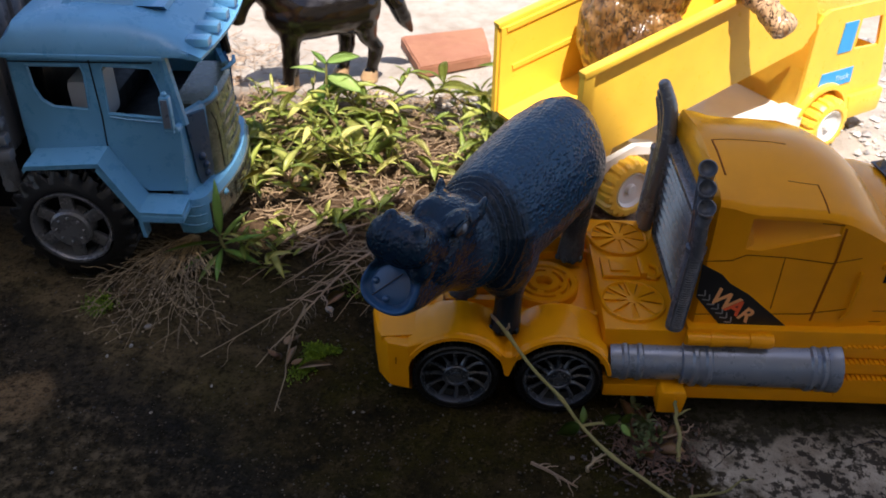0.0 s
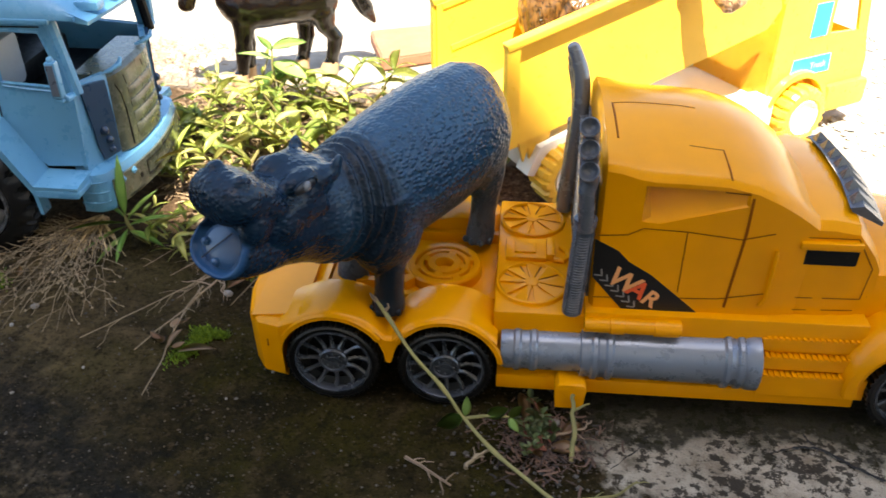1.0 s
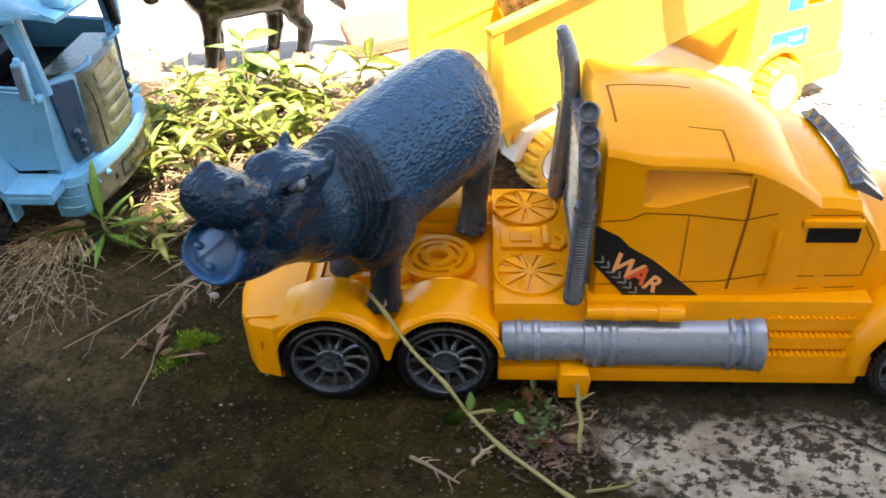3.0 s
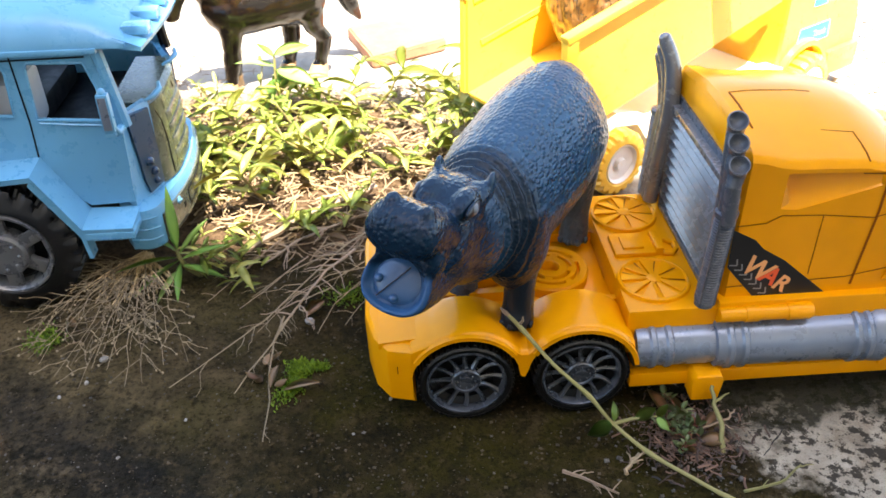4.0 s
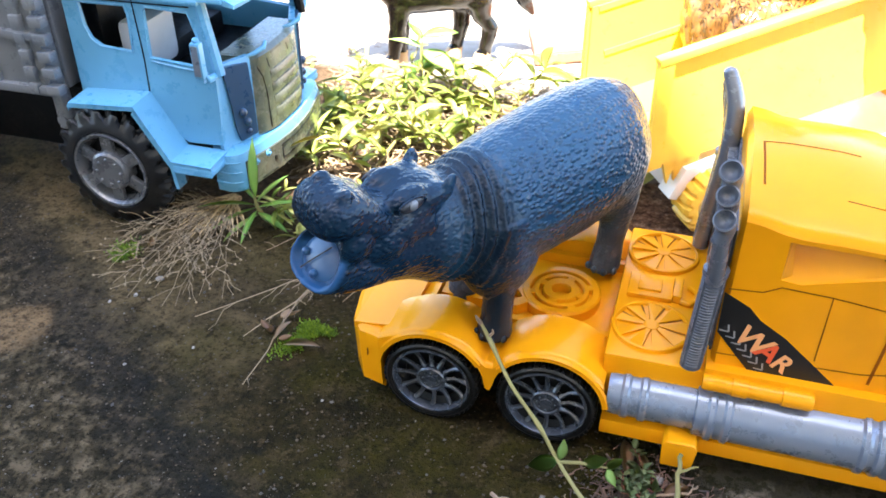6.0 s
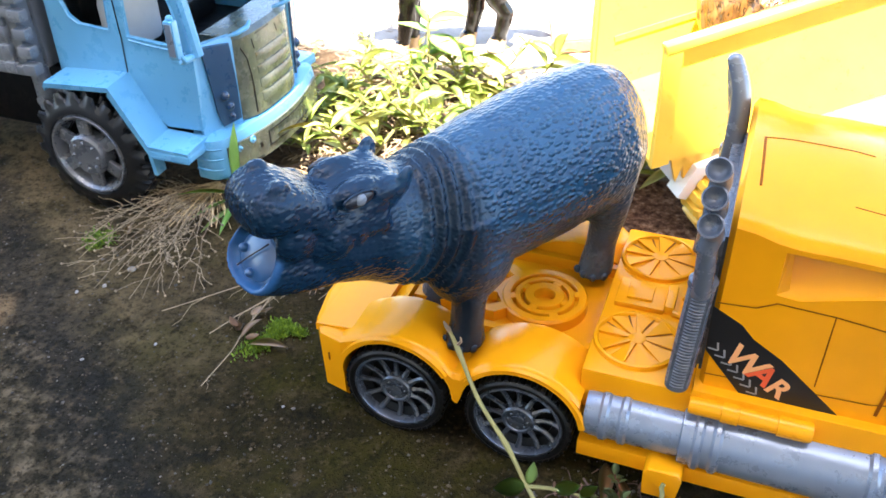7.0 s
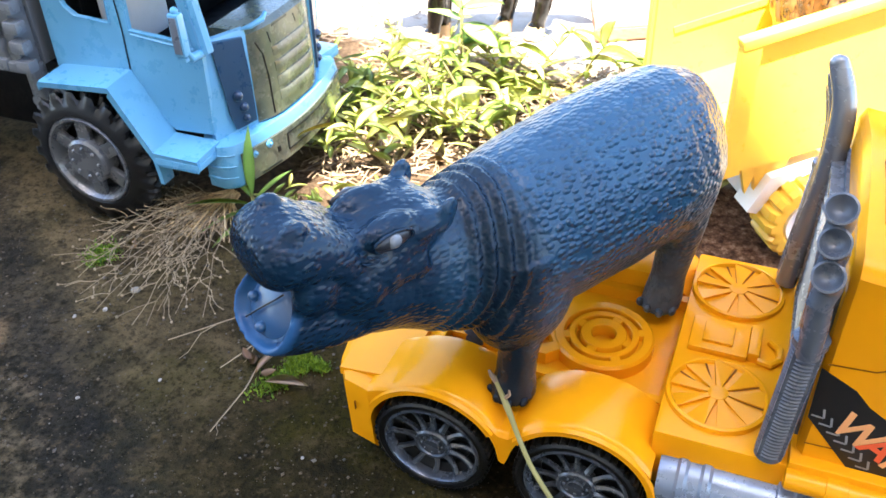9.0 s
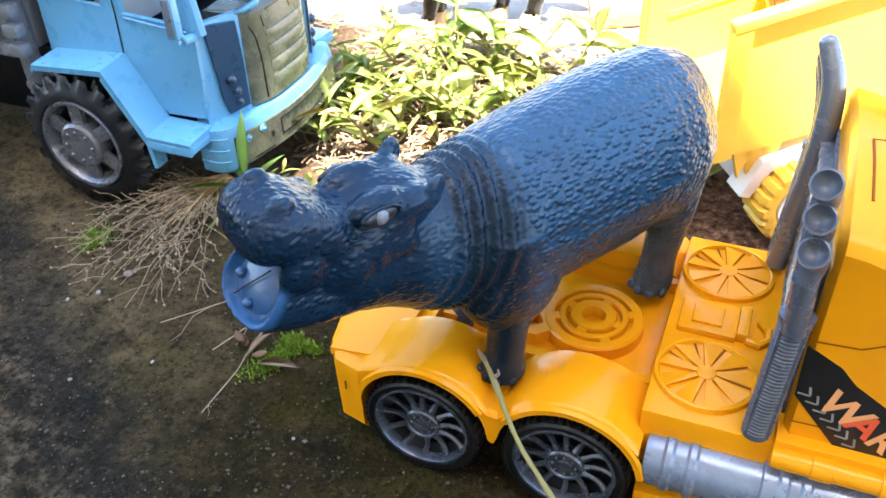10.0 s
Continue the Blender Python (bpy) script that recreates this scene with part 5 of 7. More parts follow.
            rings.append([(x - 0.001, y, z - 0.0034), (x + e, y, z - 0.0026), (x + e * 1.1, y, z + 0.0008), (x + e * 0.4, y, z + 0.0032), (x - 0.001, y, z + 0.0036)])
        loft(bm, rings)
        bmesh.ops.recalc_face_normals(bm, faces=bm.faces[:])
        part("grille_louvre", bm, M_GRILLE, t, smooth=50)
    for pts in (((0.10, 0.1060), (0.15, 0.0980), (0.17, 0.0850), (0.165, 0.0600)), ((0.24, 0.1085), (0.255, 0.1020)), ((0.62, 0.1090), (0.64, 0.1040)), ((0.30, 0.1105), (0.52, 0.1110))):
        bm = B()
        tube(bm, [face(*q) for q in pts], 0.0005, 5)
        part("grille_seam", bm, M_BLACK, t)
    for y in (YN + 0.030, YM + 0.022):
        bm = B()
        tube(bm, [(-0.1790, y - 0.004, 0.1160), (-0.1745, y, 0.1172), (-0.1720, y + 0.008, 0.1185), (-0.1735, y + 0.014, 0.1200)], [0.0008, 0.0016, 0.0018, 0.0012], 8)
        part("wiper", bm, M_BLUE, t)
    # bumper wrapping round the corners
    bm = B()
    rings = []
    path = [(-0.1975, 0.1375)] + [(-0.1885 + 0.0115 * math.sin(radians(a)), 0.1490 - 0.0125 * math.cos(radians(a))) for a in range(0, 91, 15)]
    path = path + [(-0.1770 + 0.008 * (1 - abs(2 * i / 8 - 1) ** 2), 0.150 + (YF - YN - 0.020) * i / 8) for i in range(1, 8)] + [(x, far(y)) for x, y in reversed(path)]
    for x, y in path:
        cx, cy = -0.210, YM
        d = Vector((x - cx, (y - cy) * 0.35, 0)).normalized() * 0.012
        rings.append([(x, y, 0.0280), (x + d.x * 0.12, y + d.y * 0.12, 0.0300), (x + d.x * 0.12, y + d.y * 0.12, 0.0510), (x, y, 0.0560), (x - d.x, y - d.y, 0.0580), (x - d.x, y - d.y, 0.0280)])
    loft(bm, rings)
    bmesh.ops.recalc_face_normals(bm, faces=bm.faces[:])
    part("bumper", bm, M_BLUE, t, smooth=35)
    for z in (0.0355, 0.0430, 0.0505):
        bm = B()
        tube(bm, [(-0.1970, 0.1364, z), (-0.1890, 0.1353, z), (-0.1830, 0.1370, z), (-0.1790, 0.1400, z)], 0.0009, 6)
        part("bumper_rib", bm, M_BLUE, t)
    for x, y, z in ((-0.1752, 0.1530, 0.0455), (-0.1718, 0.1640, 0.0470)):
        bm = B()
        lathe(bm, [(-0.003, 0.0026), (0.0018, 0.0026), (0.0020, 0.0019), (0.0012, 0.0017), (0.0030, 0.0009), (0.0032, 0.0001)], 14, "x", (x, y, z), caps=False)
        part("bumper_lamp", bm, M_BLUE, t)
    for (y0, y1, z0, z1) in ((0.180, 0.236, 0.0455, 0.0462), (0.180, 0.236, 0.0350, 0.0357), (0.1795, 0.1803, 0.0350, 0.0462), (0.1700, 0.1722, 0.0380, 0.0412), (0.155, 0.172, 0.0310, 0.0316)):
        bm = B()
        n = 8
        rings = []
        for i in range(n + 1):
            y = y0 + (y1 - y0) * i / n
            x = -0.1770 + 0.008 * (1 - abs(2 * (y - 0.150) / (YF - YN - 0.020) - 1) ** 2) + 0.0030
            rings.append([(x - 0.003, y, z0), (x, y, z0), (x, y, z1), (x - 0.003, y, z1)])
        loft(bm, rings)
        bmesh.ops.recalc_face_normals(bm, faces=bm.faces[:])
        part("bumper_slot", bm, M_BLACK, t, smooth=0)
    bm = B()
    rings = []
    for x, y in path[5:-5]:
        rings.append([(x + 0.0000, y, 0.0285), (x + 0.0026, y, 0.0300), (x + 0.0026, y, 0.0495), (x + 0.0000, y, 0.0505)])
    loft(bm, rings)
    bmesh.ops.recalc_face_normals(bm, faces=bm.faces[:])
    part("bumper_face", bm, M_GRILLE, t)
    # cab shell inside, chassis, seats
    # rear wall in the darker blue, its shade painted in
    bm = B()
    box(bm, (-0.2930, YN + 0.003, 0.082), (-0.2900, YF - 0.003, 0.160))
    part("cab_rear", bm, M_BLUE_SHADE, t)
    bm = B()
    box(bm, (-0.2900, YN + 0.003, 0.092), (-0.2000, YF - 0.003, 0.096))
    part("cab_floor", bm, M_BLACK, t)
    bm = B()
    box(bm, (-0.2830, YM - 0.050, 0.096), (-0.2450, YM + 0.050, 0.112), 0.003)
    box(bm, (-0.2880, YM - 0.050, 0.100), (-0.2760, YM + 0.050, 0.150), 0.003)
    part("bench_seat", bm, M_BLACK, t)
    bm = B()
    box(bm, (-0.2640, YN + 0.012, 0.100), (-0.2440, YN + 0.050, 0.136), 0.005)
    part("seat", bm, M_SEAT, t)
    bm = B()
    box(bm, (-0.560, 0.160, 0.030), (-0.190, 0.246, 0.080), 0.002)
    part("chassis", bm, M_BLACK, t)
    # grey ribbed tipper body
    body = new("tipper_body")
    body.parent = t
    bm = B()
    box(bm, (-0.600, 0.1290, 0.086), (-0.3080, 0.2770, 0.2000), 0.002)
    part("hopper", bm, M_BED, body)
    for i in range(9):
        bm = B()
        box(bm, (-0.325 - 0.030 * i, 0.1262, 0.090), (-0.316 - 0.030 * i, 0.1300, 0.198), 0.001)
        part("rib", bm, M_BED, body)
    for z in (0.092, 0.130, 0.165, 0.198):
        bm = B()
        box(bm, (-0.600, 0.1250, z - 0.003), (-0.3070, 0.1300, z + 0.003), 0.0012)
        part("rail", bm, M_BED, body)
    for i in range(6):
        bm = B()
        y = 0.142 + 0.024 * i
        box(bm, (-0.3085, y, 0.088), (-0.3045, y + 0.012, 0.200), 0.0015)
        part("rib", bm, M_BED, body)
    for i in range(9):
        bm = B()
        z = 0.0935 + 0.0118 * i
        box(bm, (-0.3090, 0.1240, z - 0.0040), (-0.2985, 0.1320, z + 0.0036), 0.0018)
        part("knob", bm, M_BED, body)
        bm = B()
        box(bm, (-0.3230, 0.1238, z - 0.0040), (-0.3150, 0.1300, z + 0.0036), 0.0018)
        part("knob", bm, M_BED, body)
    bm = B()
    tube(bm, [(-0.312, 0.140, 0.060), (-0.312, 0.140, 0.090)], 0.006, 12)
    tube(bm, [(-0.312, 0.134, 0.066), (-0.312, 0.150, 0.066)], 0.004, 10)
    part("hinge_post", bm, M_BED, body)
    return t


blue_truck()


# ---- hippo figure ----
def egg_ring(u, vc, wc, hw, hh, n=24, power=2.0, flat=0.0):
    ring = []
    for k in range(n):
        a = 2 * math.pi * k / n
        c, s = math.cos(a), math.sin(a)
        c, s = math.copysign(abs(c) ** (2 / power), c), math.copysign(abs(s) ** (2 / power), s)
        ring.append((u, vc + hw * c * (1 - 0.12 * max(0, s)), wc + hh * s))
    return ring


def leg_form(pts, seg=14):
    """pts: (u, v, w, r along, r across)."""
    bm = B()
    rings = []
    for u, v, w, ra, rc in pts:
        rings.append([(u + ra * math.cos(2 * math.pi * k / seg), v + rc * math.sin(2 * math.pi * k / seg), w) for k in range(seg)])
    return loft(bm, rings)


def hippo():
    forms = []
    V0, VM = 0.0, 0.0032
    bm = B()
    loft(bm, [egg_ring(*s) for s in (
        (-0.1165, 0.001, 0.107, 0.005, 0.009), (-0.1150, 0.001, 0.1085, 0.0120, 0.0195), (-0.1105, 0.0005, 0.1100, 0.0195, 0.0280), (-0.1015, 0, 0.1122, 0.0262, 0.0346),
        (-0.0860, -0.001, 0.1138, 0.0338, 0.0380), (-0.068, -0.001, 0.1147, 0.0360, 0.0378), (-0.045, -0.001, 0.1139, 0.0362, 0.0371), (-0.018, 0, 0.1118, 0.0348, 0.0360),
        (0.002, 0, 0.1110, 0.0318, 0.0338), (0.016, 0, 0.1116, 0.0280, 0.0316), (0.028, 0, 0.1124, 0.0246, 0.0294), (0.040, 0, 0.1146, 0.0218, 0.0278), (0.052, V0, 0.1190, 0.0185, 0.0258), (0.064, V0, 0.1215, 0.0172, 0.0225), (0.076, V0, 0.123, 0.014, 0.017))])
    forms.append(bm)
    # upper jaw: a saddle before the eyes, then the broad raised muzzle
    bm = B()
    loft(bm, [egg_ring(*s) for s in ((0.046, V0, 0.132, 0.0175, 0.0150), (0.056, V0, 0.1328, 0.0168, 0.0148), (0.063, V0, 0.1340, 0.0150, 0.0135), (0.069, 0.001, 0.1372, 0.0150, 0.0121, 24, 2.5), (0.075, 0.002, 0.1415, 0.0160, 0.0120, 24, 2.9), (0.081, VM, 0.1463, 0.0164, 0.0114, 24, 3.0), (0.0870, VM, 0.1490, 0.0165, 0.0112, 24, 3.0), (0.0925, VM, 0.1500, 0.0160, 0.0105, 24, 3.0), (0.0970, VM, 0.1496, 0.0146, 0.0093, 24, 2.9), (0.1000, VM, 0.1488, 0.0115, 0.0068, 24, 2.6), (0.1013, VM, 0.1480, 0.0060, 0.0034))])
    forms.append(bm)
    # lower jaw: a scoop with a raised rim round a sunken tongue
    bm = B()
    ax, up = Vector((0.85, 0, 0.53)).normalized(), Vector((-0.53, 0, 0.85)).normalized()
    JAW = Vector((0.0970, 0.0012, 0.1272))
    rings = []
    for d, rv, rp in ((-0.050, 0.0110, 0.0080), (-0.036, 0.0152, 0.0115), (-0.022, 0.0160, 0.0136), (-0.012, 0.0154, 0.0140), (-0.005, 0.0150, 0.0140), (-0.0006, 0.0147, 0.0138), (0.0010, 0.0140, 0.0131), (0.0004, 0.0130, 0.0121), (-0.0024, 0.0116, 0.0107), (-0.0040, 0.0070, 0.0064), (-0.0044, 0.0002, 0.0002)):
        c = JAW + ax * d + up * (0.0085 * max(0.0, (-d - 0.008) / 0.042)) + Vector((0, V0 * max(0.0, (-d - 0.004) / 0.046), 0))
        ring = []
        for k in range(32):
            co, si = math.cos(2 * math.pi * k / 32), math.sin(2 * math.pi * k / 32)
            co, si = math.copysign(abs(co) ** 0.86, co), math.copysign(abs(si) ** 0.86, si)
            ring.append(c + Vector((0, rv * co * (1 - 0.10 * si), 0)) + up * rp * si)
        rings.append(ring)
    loft(bm, rings)
    forms.append(bm)
    # nostrils, muzzle pads, brows, ears
    for s in (-1, 1):
        bm = B()
        ball(bm, (0.0885, VM + 0.0076 * s, 0.1595), (0.0046, 0.0034, 0.0028), 12)
        ball(bm, (0.0850, 0.0006 + 0.0108 * s, 0.1362), (0.0088, 0.0046, 0.0090), 14)
        ball(bm, (0.0790, VM + 0.0098 * s, 0.1440), (0.0125, 0.0050, 0.0080), 12)
        ball(bm, (0.0570, V0 + 0.0078 * s, 0.1462), (0.0120, 0.0056, 0.0054), 16)
        ball(bm, (0.0455, V0 + 0.0090 * s, 0.1440), (0.0105, 0.0062, 0.0048), 14)
        forms.append(bm)
        bm = B()
        m = Matrix.Translation((0.0365, V0 + 0.0118 * s, 0.1460)) @ Matrix.Rotation(radians(-8 * s), 4, "X") @ Matrix.Rotation(radians(-18), 4, "Y")
        ball(bm, (0, 0.0006 * s, -0.0008), (0.0052, 0.0023, 0.0066), 16, m=m)
        ball(bm, (0.0006, 0.0016 * s, -0.0030), (0.0044, 0.0022, 0.0050), 12, m=m)
        forms.append(bm)
    bm = B()
    ball(bm, (0.0520, V0, 0.1395), (0.0215, 0.0152, 0.0102), 24)
    for q in (-1, 1):
        ball(bm, (0.0600, V0 + 0.0050 * q, 0.1320), (0.0200, 0.0120, 0.0145), 20)
    ball(bm, (0.043, V0, 0.1415), (0.012, 0.014, 0.0056))
    ball(bm, (0.067, V0, 0.1300), (0.0180, 0.0172, 0.0165), 20)
    ball(bm, (0.0745, V0 + 0.001, 0.1285), (0.0115, 0.0160, 0.0128), 20)
    # upper lip teeth
    for v, u in ((0.0015, 0.0950), (0.0085, 0.0930), (-0.0060, 0.0940)):
        ball(bm, (u, VM + v, 0.1432), (0.0018, 0.0019, 0.0034), 10)
    forms.append(bm)
    # legs
    for s in (-1, 1):
        fu = 0.0085 if s < 0 else -0.0085
        lift = 0.0485 if s < 0 else 0.0425
        forms.append(leg_form([(fu - 0.004, 0.0200 * s, 0.118, 0.0180, 0.0110), (fu - 0.004, 0.0200 * s, 0.100, 0.0160, 0.0115), (fu - 0.003, 0.0195 * s, 0.085, 0.0100, 0.0094), (fu - 0.001, 0.0195 * s, 0.070, 0.0078, 0.0080), (fu, 0.0195 * s, 0.059, 0.0078, 0.0080), (fu + 0.0010, 0.0195 * s, lift + 0.0045, 0.0094, 0.0088), (fu + 0.0012, 0.0195 * s, lift, 0.0098, 0.0090)]))
        ru = -0.0785 if s < 0 else -0.0700
        forms.append(leg_form([(ru - 0.006, 0.0195 * s, 0.118, 0.0170, 0.0110), (ru - 0.006, 0.0200 * s, 0.102, 0.0160, 0.0112), (ru - 0.006, 0.0205 * s, 0.088, 0.0122, 0.0102), (ru - 0.005, 0.0210 * s, 0.077, 0.0092, 0.0086), (ru - 0.002, 0.0210 * s, 0.064, 0.0074, 0.0075), (ru + 0.000, 0.0210 * s, 0.0530, 0.0088, 0.0086), (ru + 0.0012, 0.0210 * s, 0.0474, 0.0094, 0.0088)]))
        bm = B()
        ball(bm, (fu - 0.006, 0.0150 * s, 0.0935), (0.0235, 0.0162, 0.0250), 24)
        ball(bm, (ru - 0.004, 0.0155 * s, 0.1000), (0.0205, 0.0155, 0.0250), 24)
        forms.append(bm)
    # the head leans over to the near side
    PIVOT = Vector((0, 0, 0.127))

    def lean(p):
        w = min(1.0, max(0.0, (p.x - 0.018) / 0.030))
        w = w * w * (3 - 2 * w)
        q = p - PIVOT
        return PIVOT + Matrix.Rotation(radians(10) * w, 3, "X") @ q
    for form in forms:
        for v in form.verts:
            v.co = lean(v.co)
    bm = B()
    tube(bm, [(-0.104, 0, 0.120), (-0.1120, 0.001, 0.113), (-0.1146, 0.002, 0.101), (-0.1130, 0.002, 0.092)], [0.0045, 0.0036, 0.0028, 0.0020], 10)
    forms.append(bm)

    def paint(bm):
        for v in bm.verts:
            u, a, w = v.co
            n = v.normal
            d = 0.0
            # folds round the neck, slanting back towards the chest
            k = u + (w - 0.118) * 0.30
            if 0.008 < k < 0.036 and w > 0.086:
                env = math.sin(math.pi * (k - 0.008) / 0.028) ** 0.6
                d += 0.00085 * env * math.sin(k * 2 * math.pi / 0.0058 + 0.8 * math.sin(w * 130))
            # flank crease before the hind leg
            if w < 0.115 and -0.075 < u < -0.045:
                d -= 0.0006 * math.exp(-((u + 0.060 + (w - 0.095) * 0.5) / 0.003) ** 2)
            d += 0.0003 * noise.noise((u * 45, a * 45, w * 45)) + 0.00010 * noise.noise((u * 240, a * 240, w * 240))
            v.co += n * d
        bm.normal_update()
        for f in bm.faces:
            f.material_index = 0
        bm.normal_update()

    def extra(bm):
        def add(c, r, idx, seg=12):
            before = set(bm.faces)
            ball(bm, c, r, seg)
            for f in bm.faces:
                if f not in before:
                    f.material_index = idx
                    f.smooth = True
        for s in (-1, 1):
            add(lean(Vector((0.0592, V0 + (0.0130 if s < 0 else 0.0118) * s, 0.1472))), (0.0070, 0.0016, 0.0028), 3, 16)
            add(lean(Vector((0.0590, V0 + (0.0136 if s < 0 else 0.0124) * s, 0.1474))), (0.0027, 0.0017, 0.0026), 2, 16)
        for fu, fv, fw in ((0.0097, -0.0195, 0.0505), (-0.0773, -0.0210, 0.0494)):
            for k in (-1, 0, 1):
                add((fu + 0.0086 - 0.0014 * abs(k), fv + 0.0052 * k, fw), (0.0018, 0.0020, 0.0022), 0, 10)
            add((fu + 0.0020, fv - 0.0086, fw), (0.0024, 0.0012, 0.0022), 0, 10)
        # lids, drawn as thin raised folds round each eye
        for s in (-1, 1):
            for r0, th, off in ((0.0060, 0.00055, 0.0), (0.0082, 0.0004, -0.0008), (0.0102, 0.0004, -0.0016))[:3 if s < 0 else 0]:
                a0, a1 = (0, 360) if r0 < 0.007 else (200, 335)
                pts = []
                for i in range(15):
                    t = radians(a0 + (a1 - a0) * i / 14)
                    pts.append(lean(Vector((0.0590 + r0 * 1.25 * math.cos(t), V0 + (0.0133 - off * 0.25 - 0.06 * abs(r0 * math.sin(t))) * s, 0.1472 + r0 * 0.54 * math.sin(t) + off))))
                before = set(bm.faces)
                tube(bm, pts, th, 6)
                for f in bm.faces:
                    if f not in before:
                        f.smooth = True
        # tongue in the scoop, its groove and the two lower tusks
        before = set(bm.faces)
        tm = Matrix.Translation(lean(JAW - ax * 0.0022 + up * 0.0010)) @ Matrix.Rotation(radians(10), 4, "X") @ Matrix(((ax.x, 0, up.x, 0), (0, 1, 0, 0), (ax.z, 0, up.z, 0), (0, 0, 0, 1)))
        ball(bm, (-0.0016, 0, -0.0012), (0.0026, 0.0112, 0.0104), 28, m=tm)
        tm = tm @ Matrix.Rotation(radians(32), 4, "X")
        for s in (-1, 1):
            ball(bm, (0.0006, 0.0052 * s, -0.0062), (0.0024, 0.0019, 0.0019), 12, m=tm)
        for f in bm.faces:
            if f not in before:
                f.material_index, f.smooth = 1, True
        before = set(bm.faces)
        tube(bm, [tm @ Vector(q) for q in ((0.0018, 0.0002, 0.0080), (0.0021, 0.0, 0.0040), (0.0022, 0.0, 0.0), (0.0021, 0.0, -0.0045), (0.0016, 0.0, -0.0085), (0.0014, 0.0, -0.0112))], 0.00036, 6)
        for f in bm.faces:
            if f not in before:
                f.material_index = 3
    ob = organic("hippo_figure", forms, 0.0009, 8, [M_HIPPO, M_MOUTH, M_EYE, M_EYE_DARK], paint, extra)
    ang = math.atan2(-0.868, -0.496)
    ob.matrix_basis = Matrix.Translation((0.016, 0.038, 0)) @ Matrix.Rotation(ang, 4, "Z") @ Matrix.Diagonal((1, -1, 1, 1))
    me = ob.data
    me.flip_normals()
    return tagged(ob, "dark blue-grey vinyl hippo figure with open mouth, on the truck's deck", "animal figure")


hippo()


# ---- yellow toy tipper ----
def balloon_wheel(parent, x, y, z, r, width, mirror=False):
    w = new("wheel")
    w.parent = parent
    w.matrix_basis = Matrix.Translation((x, y, z)) @ (Matrix.Rotation(math.pi, 4, "Z") if mirror else Matrix())
    bm = B()
    treaded(bm, [(0.002, r * 0.60, 0), (0.0, r * 0.66, 0), (0.0004, r * 0.80, 0), (0.0008, r * 0.82, 0.10), (0.004, r * 0.90, 0.10), (width - 0.004, r * 0.90, 0.10), (width, r * 0.8, 0), (width, r * 0.3, 0)], 18, 6, 0)
    part("tyre", bm, M_LEMON, w, "yellow plastic tyre with coarse lugs")
    bm = B()
    lathe(bm, [(0.003, r * 0.62), (0.0004, r * 0.58), (0.003, r * 0.50), (0.004, r * 0.2), (0.001, r * 0.16), (0.001, 0.0003)], 28, caps=False)
    part("hub", bm, M_WHITE, w, "white hub")


